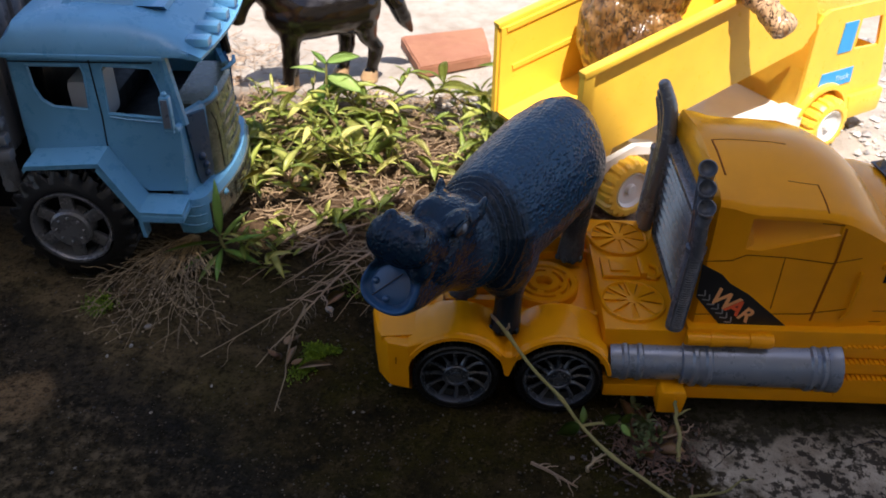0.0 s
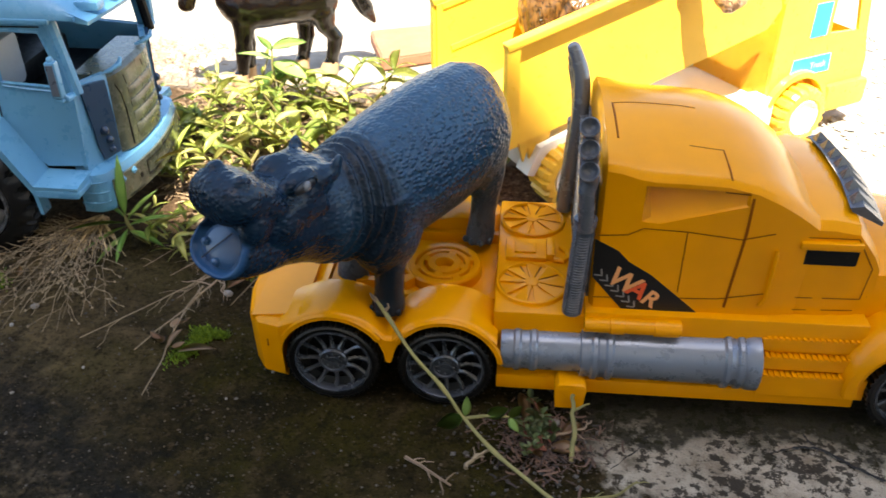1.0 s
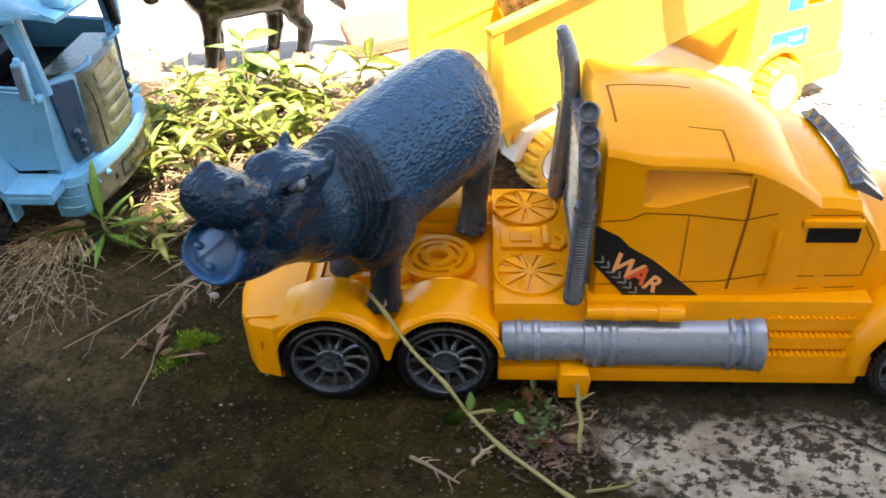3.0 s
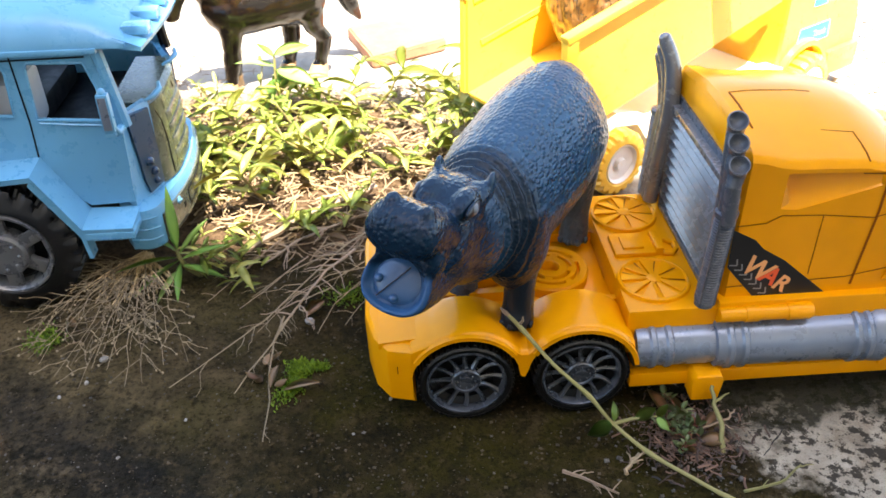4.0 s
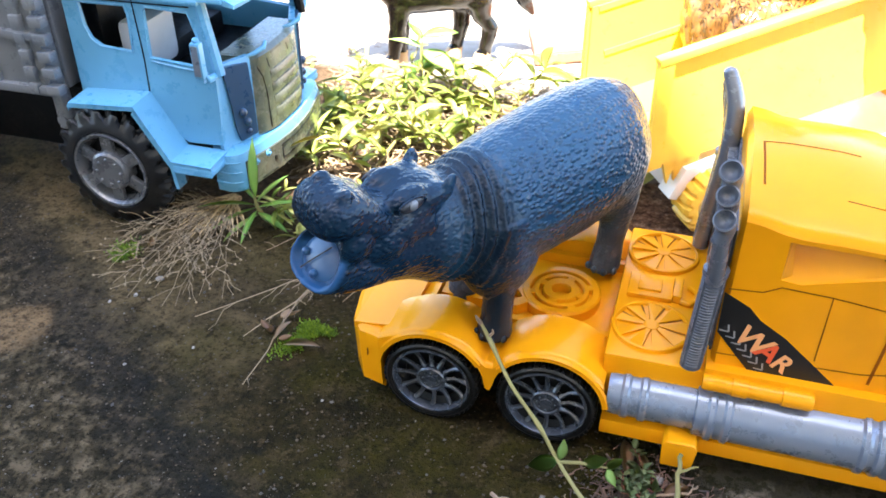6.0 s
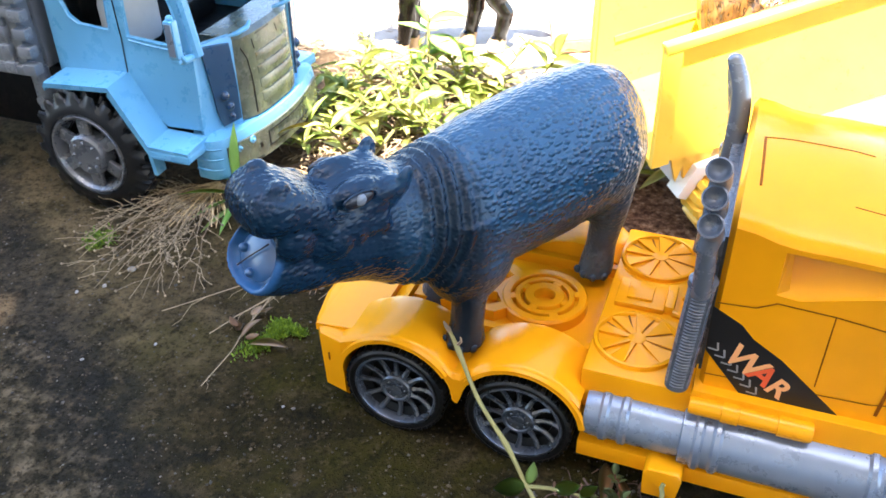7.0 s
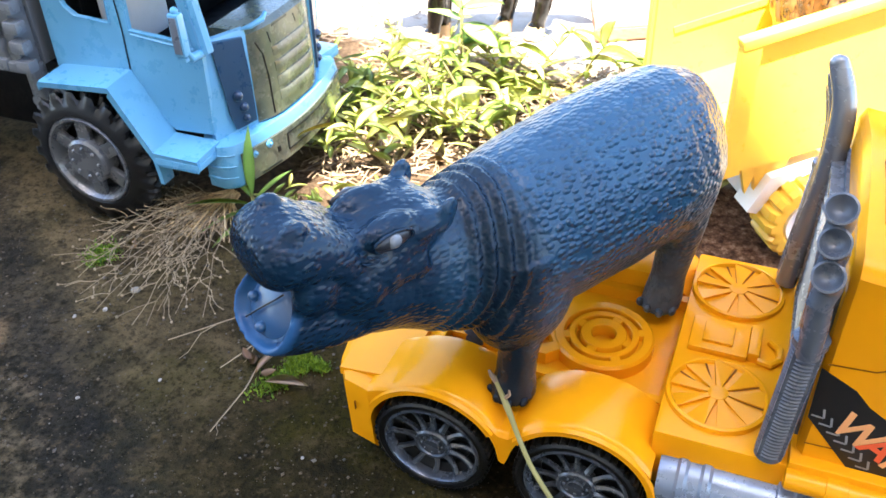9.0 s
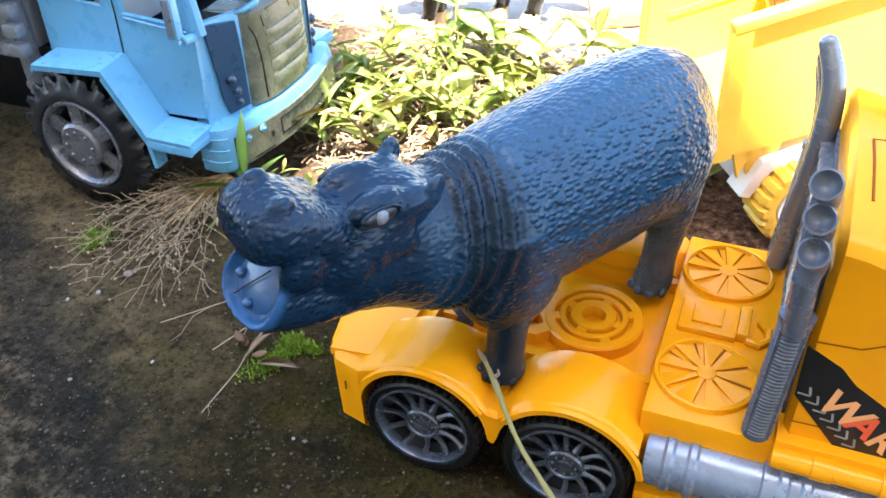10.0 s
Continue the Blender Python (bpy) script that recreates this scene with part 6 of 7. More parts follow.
def yellow_tipper():
    t = thing("toy_tipper_truck", "lemon-yellow plastic toy tipper truck with raised bed, standing in sunlight", "toy truck", Matrix.Translation((0.083, 0.200, 0)) @ Matrix.Rotation(radians(32), 4, "Z"))
    W = 0.105
    # bed, tilted up
    bed = new("tipper_bed")
    bed.parent = t
    bed.matrix_basis = Matrix.Translation((0.0, 0, 0.128)) @ Matrix.Rotation(radians(-12.5), 4, "Y")
    L, D = 0.232, 0.074
    side = [(0.0, 0.0), (L, 0.0), (L + 0.004, -D + 0.012), (L - 0.010, -D), (0.010, -D), (-0.0155, -D + 0.003)]
    for y in (0.0, W - 0.003):
        bm = B()
        prism(bm, side, y, y + 0.003)
        part("side_wall", bm, M_LEMON, bed, smooth=20)
    for y in (0.0, W):
        s = -1 if y == 0 else 1
        bm = B()
        box(bm, (-0.002, min(y - 0.002 * s, y + 0.006 * s), -0.0005), (L, max(y - 0.002 * s, y + 0.006 * s), 0.0045), 0.0012)
        part("top_rim", bm, M_LEMON, bed)
        bm = B()
        prism(bm, [(-0.002, 0.0), (0.008, 0.0), (-0.0065, -D + 0.003), (-0.0172, -D + 0.003)], y, y + 0.005 * s)
        part("rear_post", bm, M_LEMON, bed)
    bm = B()
    box(bm, (-0.0150, 0.003, -D), (L, W - 0.003, -D + 0.0035))
    part("bed_floor", bm, M_LEMON, bed)
    bm = B()
    box(bm, (L - 0.004, 0.003, -D), (L, W - 0.003, 0.010), 0.001)
    part("headboard", bm, M_LEMON, bed)
    bm = B()
    for y in (W - 0.0042,):
        box(bm, (0.004, y, -0.038), (L - 0.006, y + 0.0014, -0.034))
        box(bm, (0.004, y, -0.004), (L - 0.006, y + 0.0014, 0.0))
    part("inner_rib", bm, M_LEMON, bed)
    # chassis: pale beams with wheel boxes
    bm = B()
    prism(bm, [(0.020, 0.030), (0.030, 0.050), (0.060, 0.058), (0.090, 0.048), (0.100, 0.040), (0.235, 0.046), (0.255, 0.044), (0.255, 0.020), (0.100, 0.018), (0.090, 0.030), (0.078, 0.046), (0.054, 0.051), (0.036, 0.044), (0.026, 0.028)], -0.002, 0.014)
    part("frame_side", bm, M_WHITE, t, smooth=25)
    bm = B()
    prism(bm, [(0.020, 0.030), (0.030, 0.050), (0.060, 0.058), (0.090, 0.048), (0.100, 0.040), (0.235, 0.046), (0.255, 0.044), (0.255, 0.020), (0.100, 0.018), (0.090, 0.030), (0.078, 0.046), (0.054, 0.051), (0.036, 0.044), (0.026, 0.028)], W - 0.014, W + 0.002)
    part("frame_side", bm, M_WHITE, t, smooth=25)
    bm = B()
    box(bm, (0.030, 0.014, 0.022), (0.255, W - 0.014, 0.040), 0.002)
    part("frame", bm, M_WHITE, t)
    bm = B()
    for x, z in ((0.020, 0.052), (0.028, 0.034), (0.036, 0.050)):
        prism(bm, [(x - 0.006, 0.058), (x + 0.006, 0.058), (x, z - 0.014)], 0.004, 0.007)
    part("tail_teeth", bm, M_LEMON, t, smooth=0)
    # cab
    cab = new("cab")
    cab.parent = t
    prof = [(0.250, 0.030), (0.250, 0.120), (0.254, 0.1270), (0.262, 0.1300), (0.335, 0.1290), (0.344, 0.1240), (0.352, 0.080), (0.358, 0.060), (0.360, 0.022)]
    low = [(0.318, 0.018)] + arc(0.281, 0.026, 0.031, 0, 150, 12)
    outline = prof + low
    win_a = [(0.284, 0.088), (0.302, 0.088), (0.302, 0.1155), (0.2845, 0.1155)]
    win_b = [(0.307, 0.088), (0.340, 0.086), (0.334, 0.1145), (0.307, 0.1155)]
    for y in (0.002, W - 0.005):
        bm = B()
        prism(bm, outline, y, y + 0.003, holes=(win_b,))
        part("cab_side", bm, M_LEMON, cab, smooth=20)
    bm = B()
    prism(bm, win_a, 0.0012, 0.0019)
    part("window_sticker", bm, M_STICKER, cab, "blue window sticker", smooth=0)
    st = new("badge")
    st.parent = cab
    bm = B()
    prism(bm, [(0.270, 0.056), (0.272, 0.071), (0.313, 0.071), (0.314, 0.056)], 0.0012, 0.0019)
    part("badge_field", bm, M_STICKER, st, "blue door sticker", smooth=0)
    cu = bpy.data.curves.new("badge_word", "FONT")
    cu.body, cu.size, cu.extrude = "Truck", 0.0075, 0.0001
    cu.materials.append(M_STICKER_LIGHT)
    tmp = new("word_form", cu)
    me = bpy.data.meshes.new_from_object(tmp.evaluated_get(bpy.context.evaluated_depsgraph_get()))
    bpy.data.objects.remove(tmp)
    ob = new("badge_word", me)
    ob.parent = st
    ob.matrix_basis = Matrix.Translation((0.2905, 0.0009, 0.0610)) @ Matrix.Rotation(radians(90), 4, "X")
    shell = prof
    bm = B()
    rings = [[(x, y, z) for y in (0.005, W - 0.005)] for x, z in shell]
    vs = [[bm.verts.new(p) for p in r] for r in rings]
    for i, (a, b) in enumerate(zip(vs, vs[1:])):
        if i != 5:
            bm.faces.new((a[0], a[1], b[1], b[0]))
    ext = bmesh.ops.solidify(bm, geom=bm.faces[:], thickness=0.002)
    bmesh.ops.recalc_face_normals(bm, faces=bm.faces[:])
    part("cab_shell", bm, M_LEMON, cab, smooth=30)
    bm = B()
    ring = []
    for i in range(15):
        a = radians(-5 + 165 * i / 14)
        ring.append([(0.281 + r * math.cos(a), y, 0.026 + r * math.sin(a)) for r, y in ((0.0300, 0.006), (0.0300, -0.003), (0.0345, -0.003), (0.0355, 0.003))])
    loft(bm, ring)
    bmesh.ops.recalc_face_normals(bm, faces=bm.faces[:])
    part("wheel_arch", bm, M_LEMON, cab)
    bm = B()
    box(bm, (0.316, -0.003, 0.018), (0.364, W + 0.003, 0.042), 0.004)
    part("bumper", bm, M_LEMON, cab)
    bm = B()
    box(bm, (0.258, 0.010, 0.070), (0.300, W - 0.010, 0.088), 0.003)
    part("seat", bm, M_LEMON, cab)
    for x in (0.053, 0.281):
        balloon_wheel(t, x, -0.014, 0.0252, 0.0255, 0.026)
        balloon_wheel(t, x, W + 0.014, 0.0252, 0.0255, 0.026, True)
    return t


yellow_tipper()


# ---- bear figure sitting in the tipper bed ----
def bear():
    forms = []
    base = Matrix.Translation((0.083, 0.200, 0)) @ Matrix.Rotation(radians(32), 4, "Z")
    bm = B()
    for (x, y, z), r in (((0.092, 0.062, 0.128), (0.042, 0.034, 0.050)), ((0.104, 0.060, 0.165), (0.044, 0.034, 0.048)), ((0.114, 0.058, 0.200), (0.034, 0.030, 0.034))):
        ball(bm, (x, y, z), r, 20)
    forms.append(bm)
    bm = B()
    ball(bm, (0.122, 0.054, 0.232), (0.026, 0.024, 0.024), 16)
    ball(bm, (0.148, 0.048, 0.226), (0.016, 0.012, 0.011), 14)
    for s in (-1, 1):
        ball(bm, (0.113, 0.054 + 0.019 * s, 0.252), (0.006, 0.007, 0.008), 10)
    forms.append(bm)
    # folded hind legs in the bed
    for y in (0.036, 0.086):
        bm = B()
        ball(bm, (0.096, y, 0.120), (0.032, 0.016, 0.030), 16)
        ball(bm, (0.124, y, 0.106), (0.026, 0.012, 0.014), 14)
        forms.append(bm)
    # arm reaching over the side wall, the other on the floor
    bm = B()
    tube(bm, [(0.112, 0.036, 0.196), (0.128, 0.014, 0.186), (0.142, -0.006, 0.172), (0.152, -0.020, 0.158), (0.158, -0.028, 0.148), (0.160, -0.034, 0.143)], [0.014, 0.0115, 0.0095, 0.0088, 0.0095, 0.007], 14)
    ball(bm, (0.159, -0.030, 0.147), (0.0105, 0.0100, 0.0085), 14)
    forms.append(bm)
    bm = B()
    tube(bm, [(0.106, 0.078, 0.196), (0.128, 0.088, 0.178), (0.146, 0.090, 0.158), (0.152, 0.088, 0.140)], [0.015, 0.013, 0.011, 0.010], 14)
    forms.append(bm)

    def paint(bm):
        for v in bm.verts:
            x, y, z = v.co
            v.co += v.normal * (0.0026 * abs(noise.noise((x * 130, y * 130, z * 48))) + 0.0012 * noise.noise((x * 300, y * 300, z * 110)))
        for f in bm.faces:
            c = f.calc_center_median()
            f.material_index = 1 if c.y < 0.004 and c.z > 0.128 or (c.x > 0.118 and c.z < 0.118) else 0
        bm.normal_update()
    ob = organic("bear_figure", forms, 0.0013, 3, [M_BEAR, M_PAW], paint)
    ob.matrix_basis = base
    return tagged(ob, "brown furry vinyl bear figure sitting in the tipper bed", "animal figure")


bear()


# ---- horse figure ----
def horse():
    forms = []
    bm = B()
    loft(bm, [egg_ring(*s) for s in ((-0.050, 0, 0.082, 0.005, 0.008), (-0.046, 0, 0.083, 0.015, 0.021), (-0.034, 0, 0.0800, 0.0205, 0.0265), (-0.012, 0, 0.0785, 0.0205, 0.0250), (0.014, 0, 0.0780, 0.0205, 0.0255), (0.034, 0, 0.0800, 0.0200, 0.0270), (0.044, 0, 0.085, 0.014, 0.020), (0.050, 0, 0.090, 0.007, 0.011))])
    forms.append(bm)
    bm = B()
    tube(bm, [(0.028, 0, 0.088), (0.042, 0, 0.104), (0.052, 0.001, 0.116), (0.060, 0.002, 0.119)], [0.019, 0.0155, 0.0125, 0.011], 14)
    tube(bm, [(0.055, 0.002, 0.120), (0.062, 0.003, 0.111), (0.069, 0.004, 0.095), (0.0725, 0.004, 0.084)], [0.0115, 0.0115, 0.0078, 0.0072], 14)
    ball(bm, (0.0720, 0.004, 0.085), (0.0074, 0.007, 0.0075), 12)
    tube(bm, [(0.020, 0, 0.104), (0.034, 0, 0.119), (0.046, 0, 0.129), (0.058, 0.001, 0.131)], [0.003, 0.0055, 0.0055, 0.004], 8)
    for s in (-1, 1):
        ball(bm, (0.055, 0.006 * s, 0.132), (0.003, 0.0025, 0.0065), 8)
    forms.append(bm)
    for u, v, lean in ((0.028, -0.0080, 0.000), (0.030, 0.0085, 0.007)):
        bm = B()
        tube(bm, [(u, v, 0.080), (u + 0.001, v, 0.062), (u + lean * 0.4, v, 0.042), (u + lean * 0.5, v, 0.034), (u + lean * 0.9, v, 0.014), (u + lean + 0.002, v, 0.009), (u + lean + 0.003, v, 0.0)], [0.0085, 0.0098, 0.0070, 0.0074, 0.0052, 0.0070, 0.0084], 12)
        forms.append(bm)
    for u, v, lean in ((-0.024, -0.0085, 0.010), (-0.031, 0.0085, -0.004)):
        bm = B()
        tube(bm, [(u, v, 0.082), (u - 0.002, v, 0.064), (u - 0.003 + lean * 0.5, v, 0.048), (u - 0.008 + lean, v, 0.037), (u - 0.004 + lean, v, 0.015), (u - 0.002 + lean, v, 0.009), (u + lean, v, 0.0)], [0.0090, 0.0118, 0.0082, 0.0076, 0.0054, 0.0070, 0.0086], 12)
        forms.append(bm)
    bm = B()
    tube(bm, [(-0.044, 0, 0.094), (-0.055, 0, 0.092), (-0.065, -0.001, 0.078), (-0.073, -0.002, 0.058), (-0.081, -0.003, 0.042)], [0.004, 0.0065, 0.0085, 0.0075, 0.002], 10)
    forms.append(bm)

    def paint(bm):
        for v in bm.verts:
            x, y, z = v.co
            v.co += v.normal * 0.0005 * noise.noise((x * 120, y * 120, z * 120))
        for f in bm.faces:
            c = f.calc_center_median()
            f.material_index = 1 if c.z < 0.0120 else 0
        bm.normal_update()
    ob = organic("horse_figure", forms, 0.0015, 6, [M_HORSE, M_HOOF], paint)
    fx, fy = -0.179, 0.428
    hx, hy = -0.099, 0.466
    ang = math.atan2(fy - hy, fx - hx)
    mid = Vector(((fx + hx) / 2, (fy + hy) / 2, 0))
    ob.matrix_basis = Matrix.Translation(mid + Vector((-0.0013, 0.0098, 0))) @ Matrix.Rotation(ang, 4, "Z") @ Matrix.Diagonal((1.18, 1.12, 0.97, 1))
    return tagged(ob, "glossy black-brown horse figure with tan hooves on pale concrete", "animal figure")


horse()


# ---- clay brick ----
bm = B()
prism(bm, [(-0.046, 0.473), (0.029, 0.513), (0.021, 0.594), (-0.072, 0.560)], 0.0, 0.0125, axis="z")
bmesh.ops.bevel(bm, geom=bm.edges[:], offset=0.0016, segments=2, affect="EDGES")
bmesh.ops.subdivide_edges(bm, edges=[e for e in bm.edges if e.calc_length() > 0.02], cuts=5, use_grid_fill=True)
for v in bm.verts:
    v.co += Vector((noise.noise(v.co * 90), noise.noise(v.co * 90 + Vector((3, 1, 2))), 0)) * 0.0008
brick = part("clay_brick", bm, M_BRICK, None)
tagged(brick, "flat reddish clay brick lying on pale concrete", "brick")


# ---- plants and litter ----
def leaf_mesh(name, length, width, material, curl=0.25, fold=0.25, shape=0.45, droop=0.0):
    """One leaf along +x, folded on its midrib, tip at length."""
    bm = B()
    rows = 8
    grid = []
    for i in range(rows + 1):
        f = i / rows
        w = width * 0.5 * (math.sin(math.pi * f ** (0.72 + shape * 0.5)) ** 0.9 if 0 < f < 1 else 0.03)
        z = length * (curl * f - (curl * 1.1 + droop) * f * f)
        grid.append([bm.verts.new((length * f, s * w, z + abs(s) * w * fold)) for s in (-1, -0.5, 0, 0.5, 1)])
    for a, b in zip(grid, grid[1:]):
        for k in range(4):
            bm.faces.new((a[k], b[k], b[k + 1], a[k + 1]))
    bmesh.ops.solidify(bm, geom=bm.faces[:], thickness=width * 0.02)
    me = bpy.data.meshes.new(name)
    bm.to_mesh(me)
    bm.free()
    me.materials.append(material)
    me.shade_smooth()
    return me


LEAVES = [leaf_mesh("leaf", 0.022, 0.0046, M_LEAF, 0.35, 0.30), leaf_mesh("leaf", 0.016, 0.0040, M_LEAF, 0.2, 0.25, 0.3), leaf_mesh("leaf", 0.027, 0.0068, M_LEAF_BROAD, 0.5, 0.3, 0.4, 0.25), leaf_mesh("leaf", 0.012, 0.0034, M_LEAF, 0.3, 0.3)]
LONG_LEAF = leaf_mesh("leaf", 0.043, 0.0068, M_LEAF_FRESH, 0.18, 0.28, 0.35)
OVAL_LEAF = leaf_mesh("leaf", 0.030, 0.0165, M_LEAF_FRESH, 0.2, 0.12, 0.2)
DEAD_LEAF = [leaf_mesh("leaf", 0.020, 0.009, M_DEAD, 0.4, 0.4), leaf_mesh("leaf", 0.014, 0.008, M_DEAD, 0.1, -0.3, 0.2), leaf_mesh("leaf", 0.026, 0.007, M_DEAD, 0.3, 0.5)]


def turned(p, yaw, pitch, roll=0.0, size=1.0):
    return Matrix.Translation(p) @ Matrix.Rotation(yaw, 4, "Z") @ Matrix.Rotation(-pitch, 4, "Y") @ Matrix.Rotation(roll, 4, "X") @ Matrix.Scale(size, 4)


def weed(seed):
    """A low creeping weed: two or three rising stems with opposite leaves."""
    r = random.Random(seed)
    t = thing("weed_plant", "small green creeping weed with narrow leaves, growing from bare soil", "weed", group="weeds on the soil strip")
    for k in range(r.choice((2, 3))):
        a = r.uniform(0, 6.28)
        h = r.uniform(0.008, 0.030)
        d = r.uniform(0.016, 0.056)
        pts = []
        for i in range(6):
            f = i / 5
            pts.append(Vector((math.cos(a) * d * f + r.uniform(-1, 1) * 0.0012, math.sin(a) * d * f + r.uniform(-1, 1) * 0.0012, h * f ** 1.4 - 0.001)))
        bm = B()
        tube(bm, pts, [0.0010, 0.0010, 0.0009, 0.0008, 0.0006, 0.0004], 5)
        part("stem", bm, M_WEEDSTEM, t)
        for i in range(2, 6):
            base = a + (math.pi / 2 if i % 2 else 0) + r.uniform(-0.4, 0.4)
            n = 2 if i < 5 else 4
            for j in range(n):
                yaw = base + 2 * math.pi * j / n + r.uniform(-0.3, 0.3)
                shared("leaf", r.choice(LEAVES), t, turned(pts[i], yaw, r.uniform(-0.1, 0.75), r.uniform(-0.5, 0.5), r.uniform(0.65, 1.25) * (0.7 if i == 5 else 1)))
    return t


rnd = random.Random(11)
kinds = [weed(100 + k) for k in range(6)]
spots = []
while len(spots) < 29:
    x, y = rnd.uniform(-0.205, 0.045), rnd.uniform(0.175, 0.435)
    low = 0.185 + max(0, -0.10 - x) * 0.9 + max(0, x + 0.03) * 0.4
    high = 0.405 + 0.10 * min(0, x + 0.02) + 0.02 * math.sin(x * 40)
    if low < y < high and not (-0.06 < x and y < 0.23) and noise.noise((x * 16, y * 16, 5.3)) < 0.16 and all((x - a) ** 2 + (y - b) ** 2 > 0.00042 for a, b in spots):
        spots.append((x, y))
for i, (x, y) in enumerate(spots):
    m = Matrix.Translation((x, y, 0)) @ Matrix.Rotation(rnd.uniform(0, 6.28), 4, "Z") @ Matrix.Scale(rnd.uniform(1.0, 1.65), 4)
    if i < len(kinds):
        kinds[i].matrix_basis = m
    else:
        c = copy_thing(kinds[i % len(kinds)], m)
        c.matrix_basis = m


def seedling():
    t = thing("broadleaf_seedling", "upright green seedling with broad oval leaves beside the horse figure", "plant", Matrix.Translation((-0.128, 0.368, 0)))
    bm = B()
    tube(bm, [(0, 0, 0), (0.002, 0.001, 0.020), (0.001, 0.002, 0.042), (0.002, 0.003, 0.060)], [0.0016, 0.0014, 0.0012, 0.0008], 6)
    part("stem", bm, M_STEM, t)
    for z, yaw, pitch, s in ((0.060, 0.2, 0.15, 0.9), (0.058, 2.6, 0.55, 0.55), (0.050, 2.95, 0.05, 1.0), (0.047, -0.35, -0.25, 1.05), (0.040, -2.2, -0.9, 0.95), (0.030, 1.4, 0.2, 0.75), (0.024, -1.2, -0.2, 0.7)):
        shared("leaf", OVAL_LEAF, t, turned((0.0015, 0.002, z), yaw, pitch, 0.2, s * 1.2))


seedling()


def front_plant():
    t = thing("long_leaf_weed", "fresh green weed with long pointed leaves growing before the bumper", "weed", Matrix.Translation((-0.172, 0.140, 0)))
    bm = B()
    tube(bm, [(0.010, 0.006, -0.001), (0.003, 0.002, 0.008), (0, 0, 0.018), (-0.001, 0.001, 0.026)], [0.0020, 0.0018, 0.0015, 0.0008], 6)
    part("stem", bm, M_STEM, t)
    for z, yaw, pitch, s in ((0.024, 1.7, 1.35, 1.0), (0.022, 2.85, 0.45, 0.95), (0.018, 3.55, 0.05, 0.95), (0.016, 3.9, -0.25, 0.85), (0.014, -1.5, -0.25, 0.75), (0.016, 0.1, 0.25, 0.8), (0.020, 0.7, 0.6, 0.7), (0.012, -0.5, 0.0, 0.85), (0.024, 2.3, 0.9, 0.6), (0.010, 4.4, -0.1, 0.8)):
        shared("leaf", LONG_LEAF, t, turned((0, 0, z), yaw, pitch, 0.15, s))
    r = random.Random(7)
    for k in range(64):
        a = r.uniform(-0.7, 1.1)
        d = r.uniform(0.010, 0.056)
        shared("leaf", r.choice(LEAVES), t, turned((d * math.cos(a), d * math.sin(a) * 0.8 + 0.004, r.uniform(0.004, 0.020)), r.uniform(0, 6.28), r.uniform(-0.1, 0.8), 0.2, r.uniform(0.6, 1.0)))
    return t


front_plant()


def wander(r, a, b, n, wob, lift=0.0):
    a, b = Vector(a), Vector(b)
    pts = []
    for i in range(n + 1):
        f = i / n
        p = a.lerp(b, f) + Vector((r.uniform(-1, 1), r.uniform(-1, 1), 0)) * wob * (0 if i in (0, n) else 1)
        p.z += lift * math.sin(math.pi * f)
        pts.append(p)
    return pts


def dry_branch():
    """Uprooted dry weed: a straw root head and a fan of thin forked twigs on the ground."""
    t = thing("dry_weed_branch", "uprooted dry weed with pale straw root and fan of thin twigs", "dry weed")
    r = random.Random(21)
    root = Vector((-0.196, 0.152, 0.012))
    bm = B()
    for k in range(60):
        a = r.uniform(-2.5, -0.8)
        d = r.uniform(0.018, 0.050)
        end = root + Vector((math.cos(a) * d, math.sin(a) * d, -0.010 + r.uniform(0, 0.010)))
        tube(bm, wander(r, root + Vector((r.uniform(-1, 1), r.uniform(-1, 1), r.uniform(-0.5, 0.6))) * 0.004, end, 4, 0.0016, 0.003), [0.0006, 0.0005, 0.0004, 0.00035, 0.00025], 4)
    tagged(part("straw_root", bm, M_ROOT_LIT, t, "straw-coloured root, brightened as if in sun"), kind="stuff")
    bm = B()
    ends = [(-0.255, 0.090), (-0.250, 0.074), (-0.240, 0.060), (-0.228, 0.048), (-0.213, 0.040), (-0.200, 0.052), (-0.188, 0.040), (-0.178, 0.040), (-0.168, 0.052), (-0.156, 0.058), (-0.236, 0.098), (-0.245, 0.112), (-0.218, 0.070), (-0.205, 0.078), (-0.190, 0.066), (-0.228, 0.082), (-0.262, 0.102), (-0.248, 0.066), (-0.222, 0.058), (-0.182, 0.054), (-0.170, 0.070), (-0.238, 0.126), (-0.210, 0.056)]
    for ex, ey in ends:
        pts = wander(r, root, (ex, ey, r.uniform(0.001, 0.006)), 8, 0.0026, r.uniform(0.002, 0.010))
        tube(bm, pts, [0.00032 - 0.00002 * i for i in range(9)], 5)
        for j in range(10):
            i = r.randrange(2, 8)
            a = math.atan2(ey - root.y, ex - root.x) + r.choice((-1, 1)) * r.uniform(0.4, 1.0)
            d = r.uniform(0.008, 0.024)
            q = pts[i] + Vector((math.cos(a) * d, math.sin(a) * d, r.uniform(-0.002, 0.005)))
            q.z = max(0.0008, q.z)
            side = wander(r, pts[i], q, 4, 0.0012, 0.001)
            tube(bm, side, [0.00025, 0.00022, 0.0002, 0.00018, 0.00016], 4)
            ball(bm, side[-1], r.uniform(0.0004, 0.0009), 6)
            if r.random() < 0.6:
                ball(bm, side[2], r.uniform(0.0004, 0.0007), 6)
    tagged(part("twig_fan", bm, M_TWIG, t, "fan of thin forked twigs"), kind="stuff")
    return t


dry_branch()


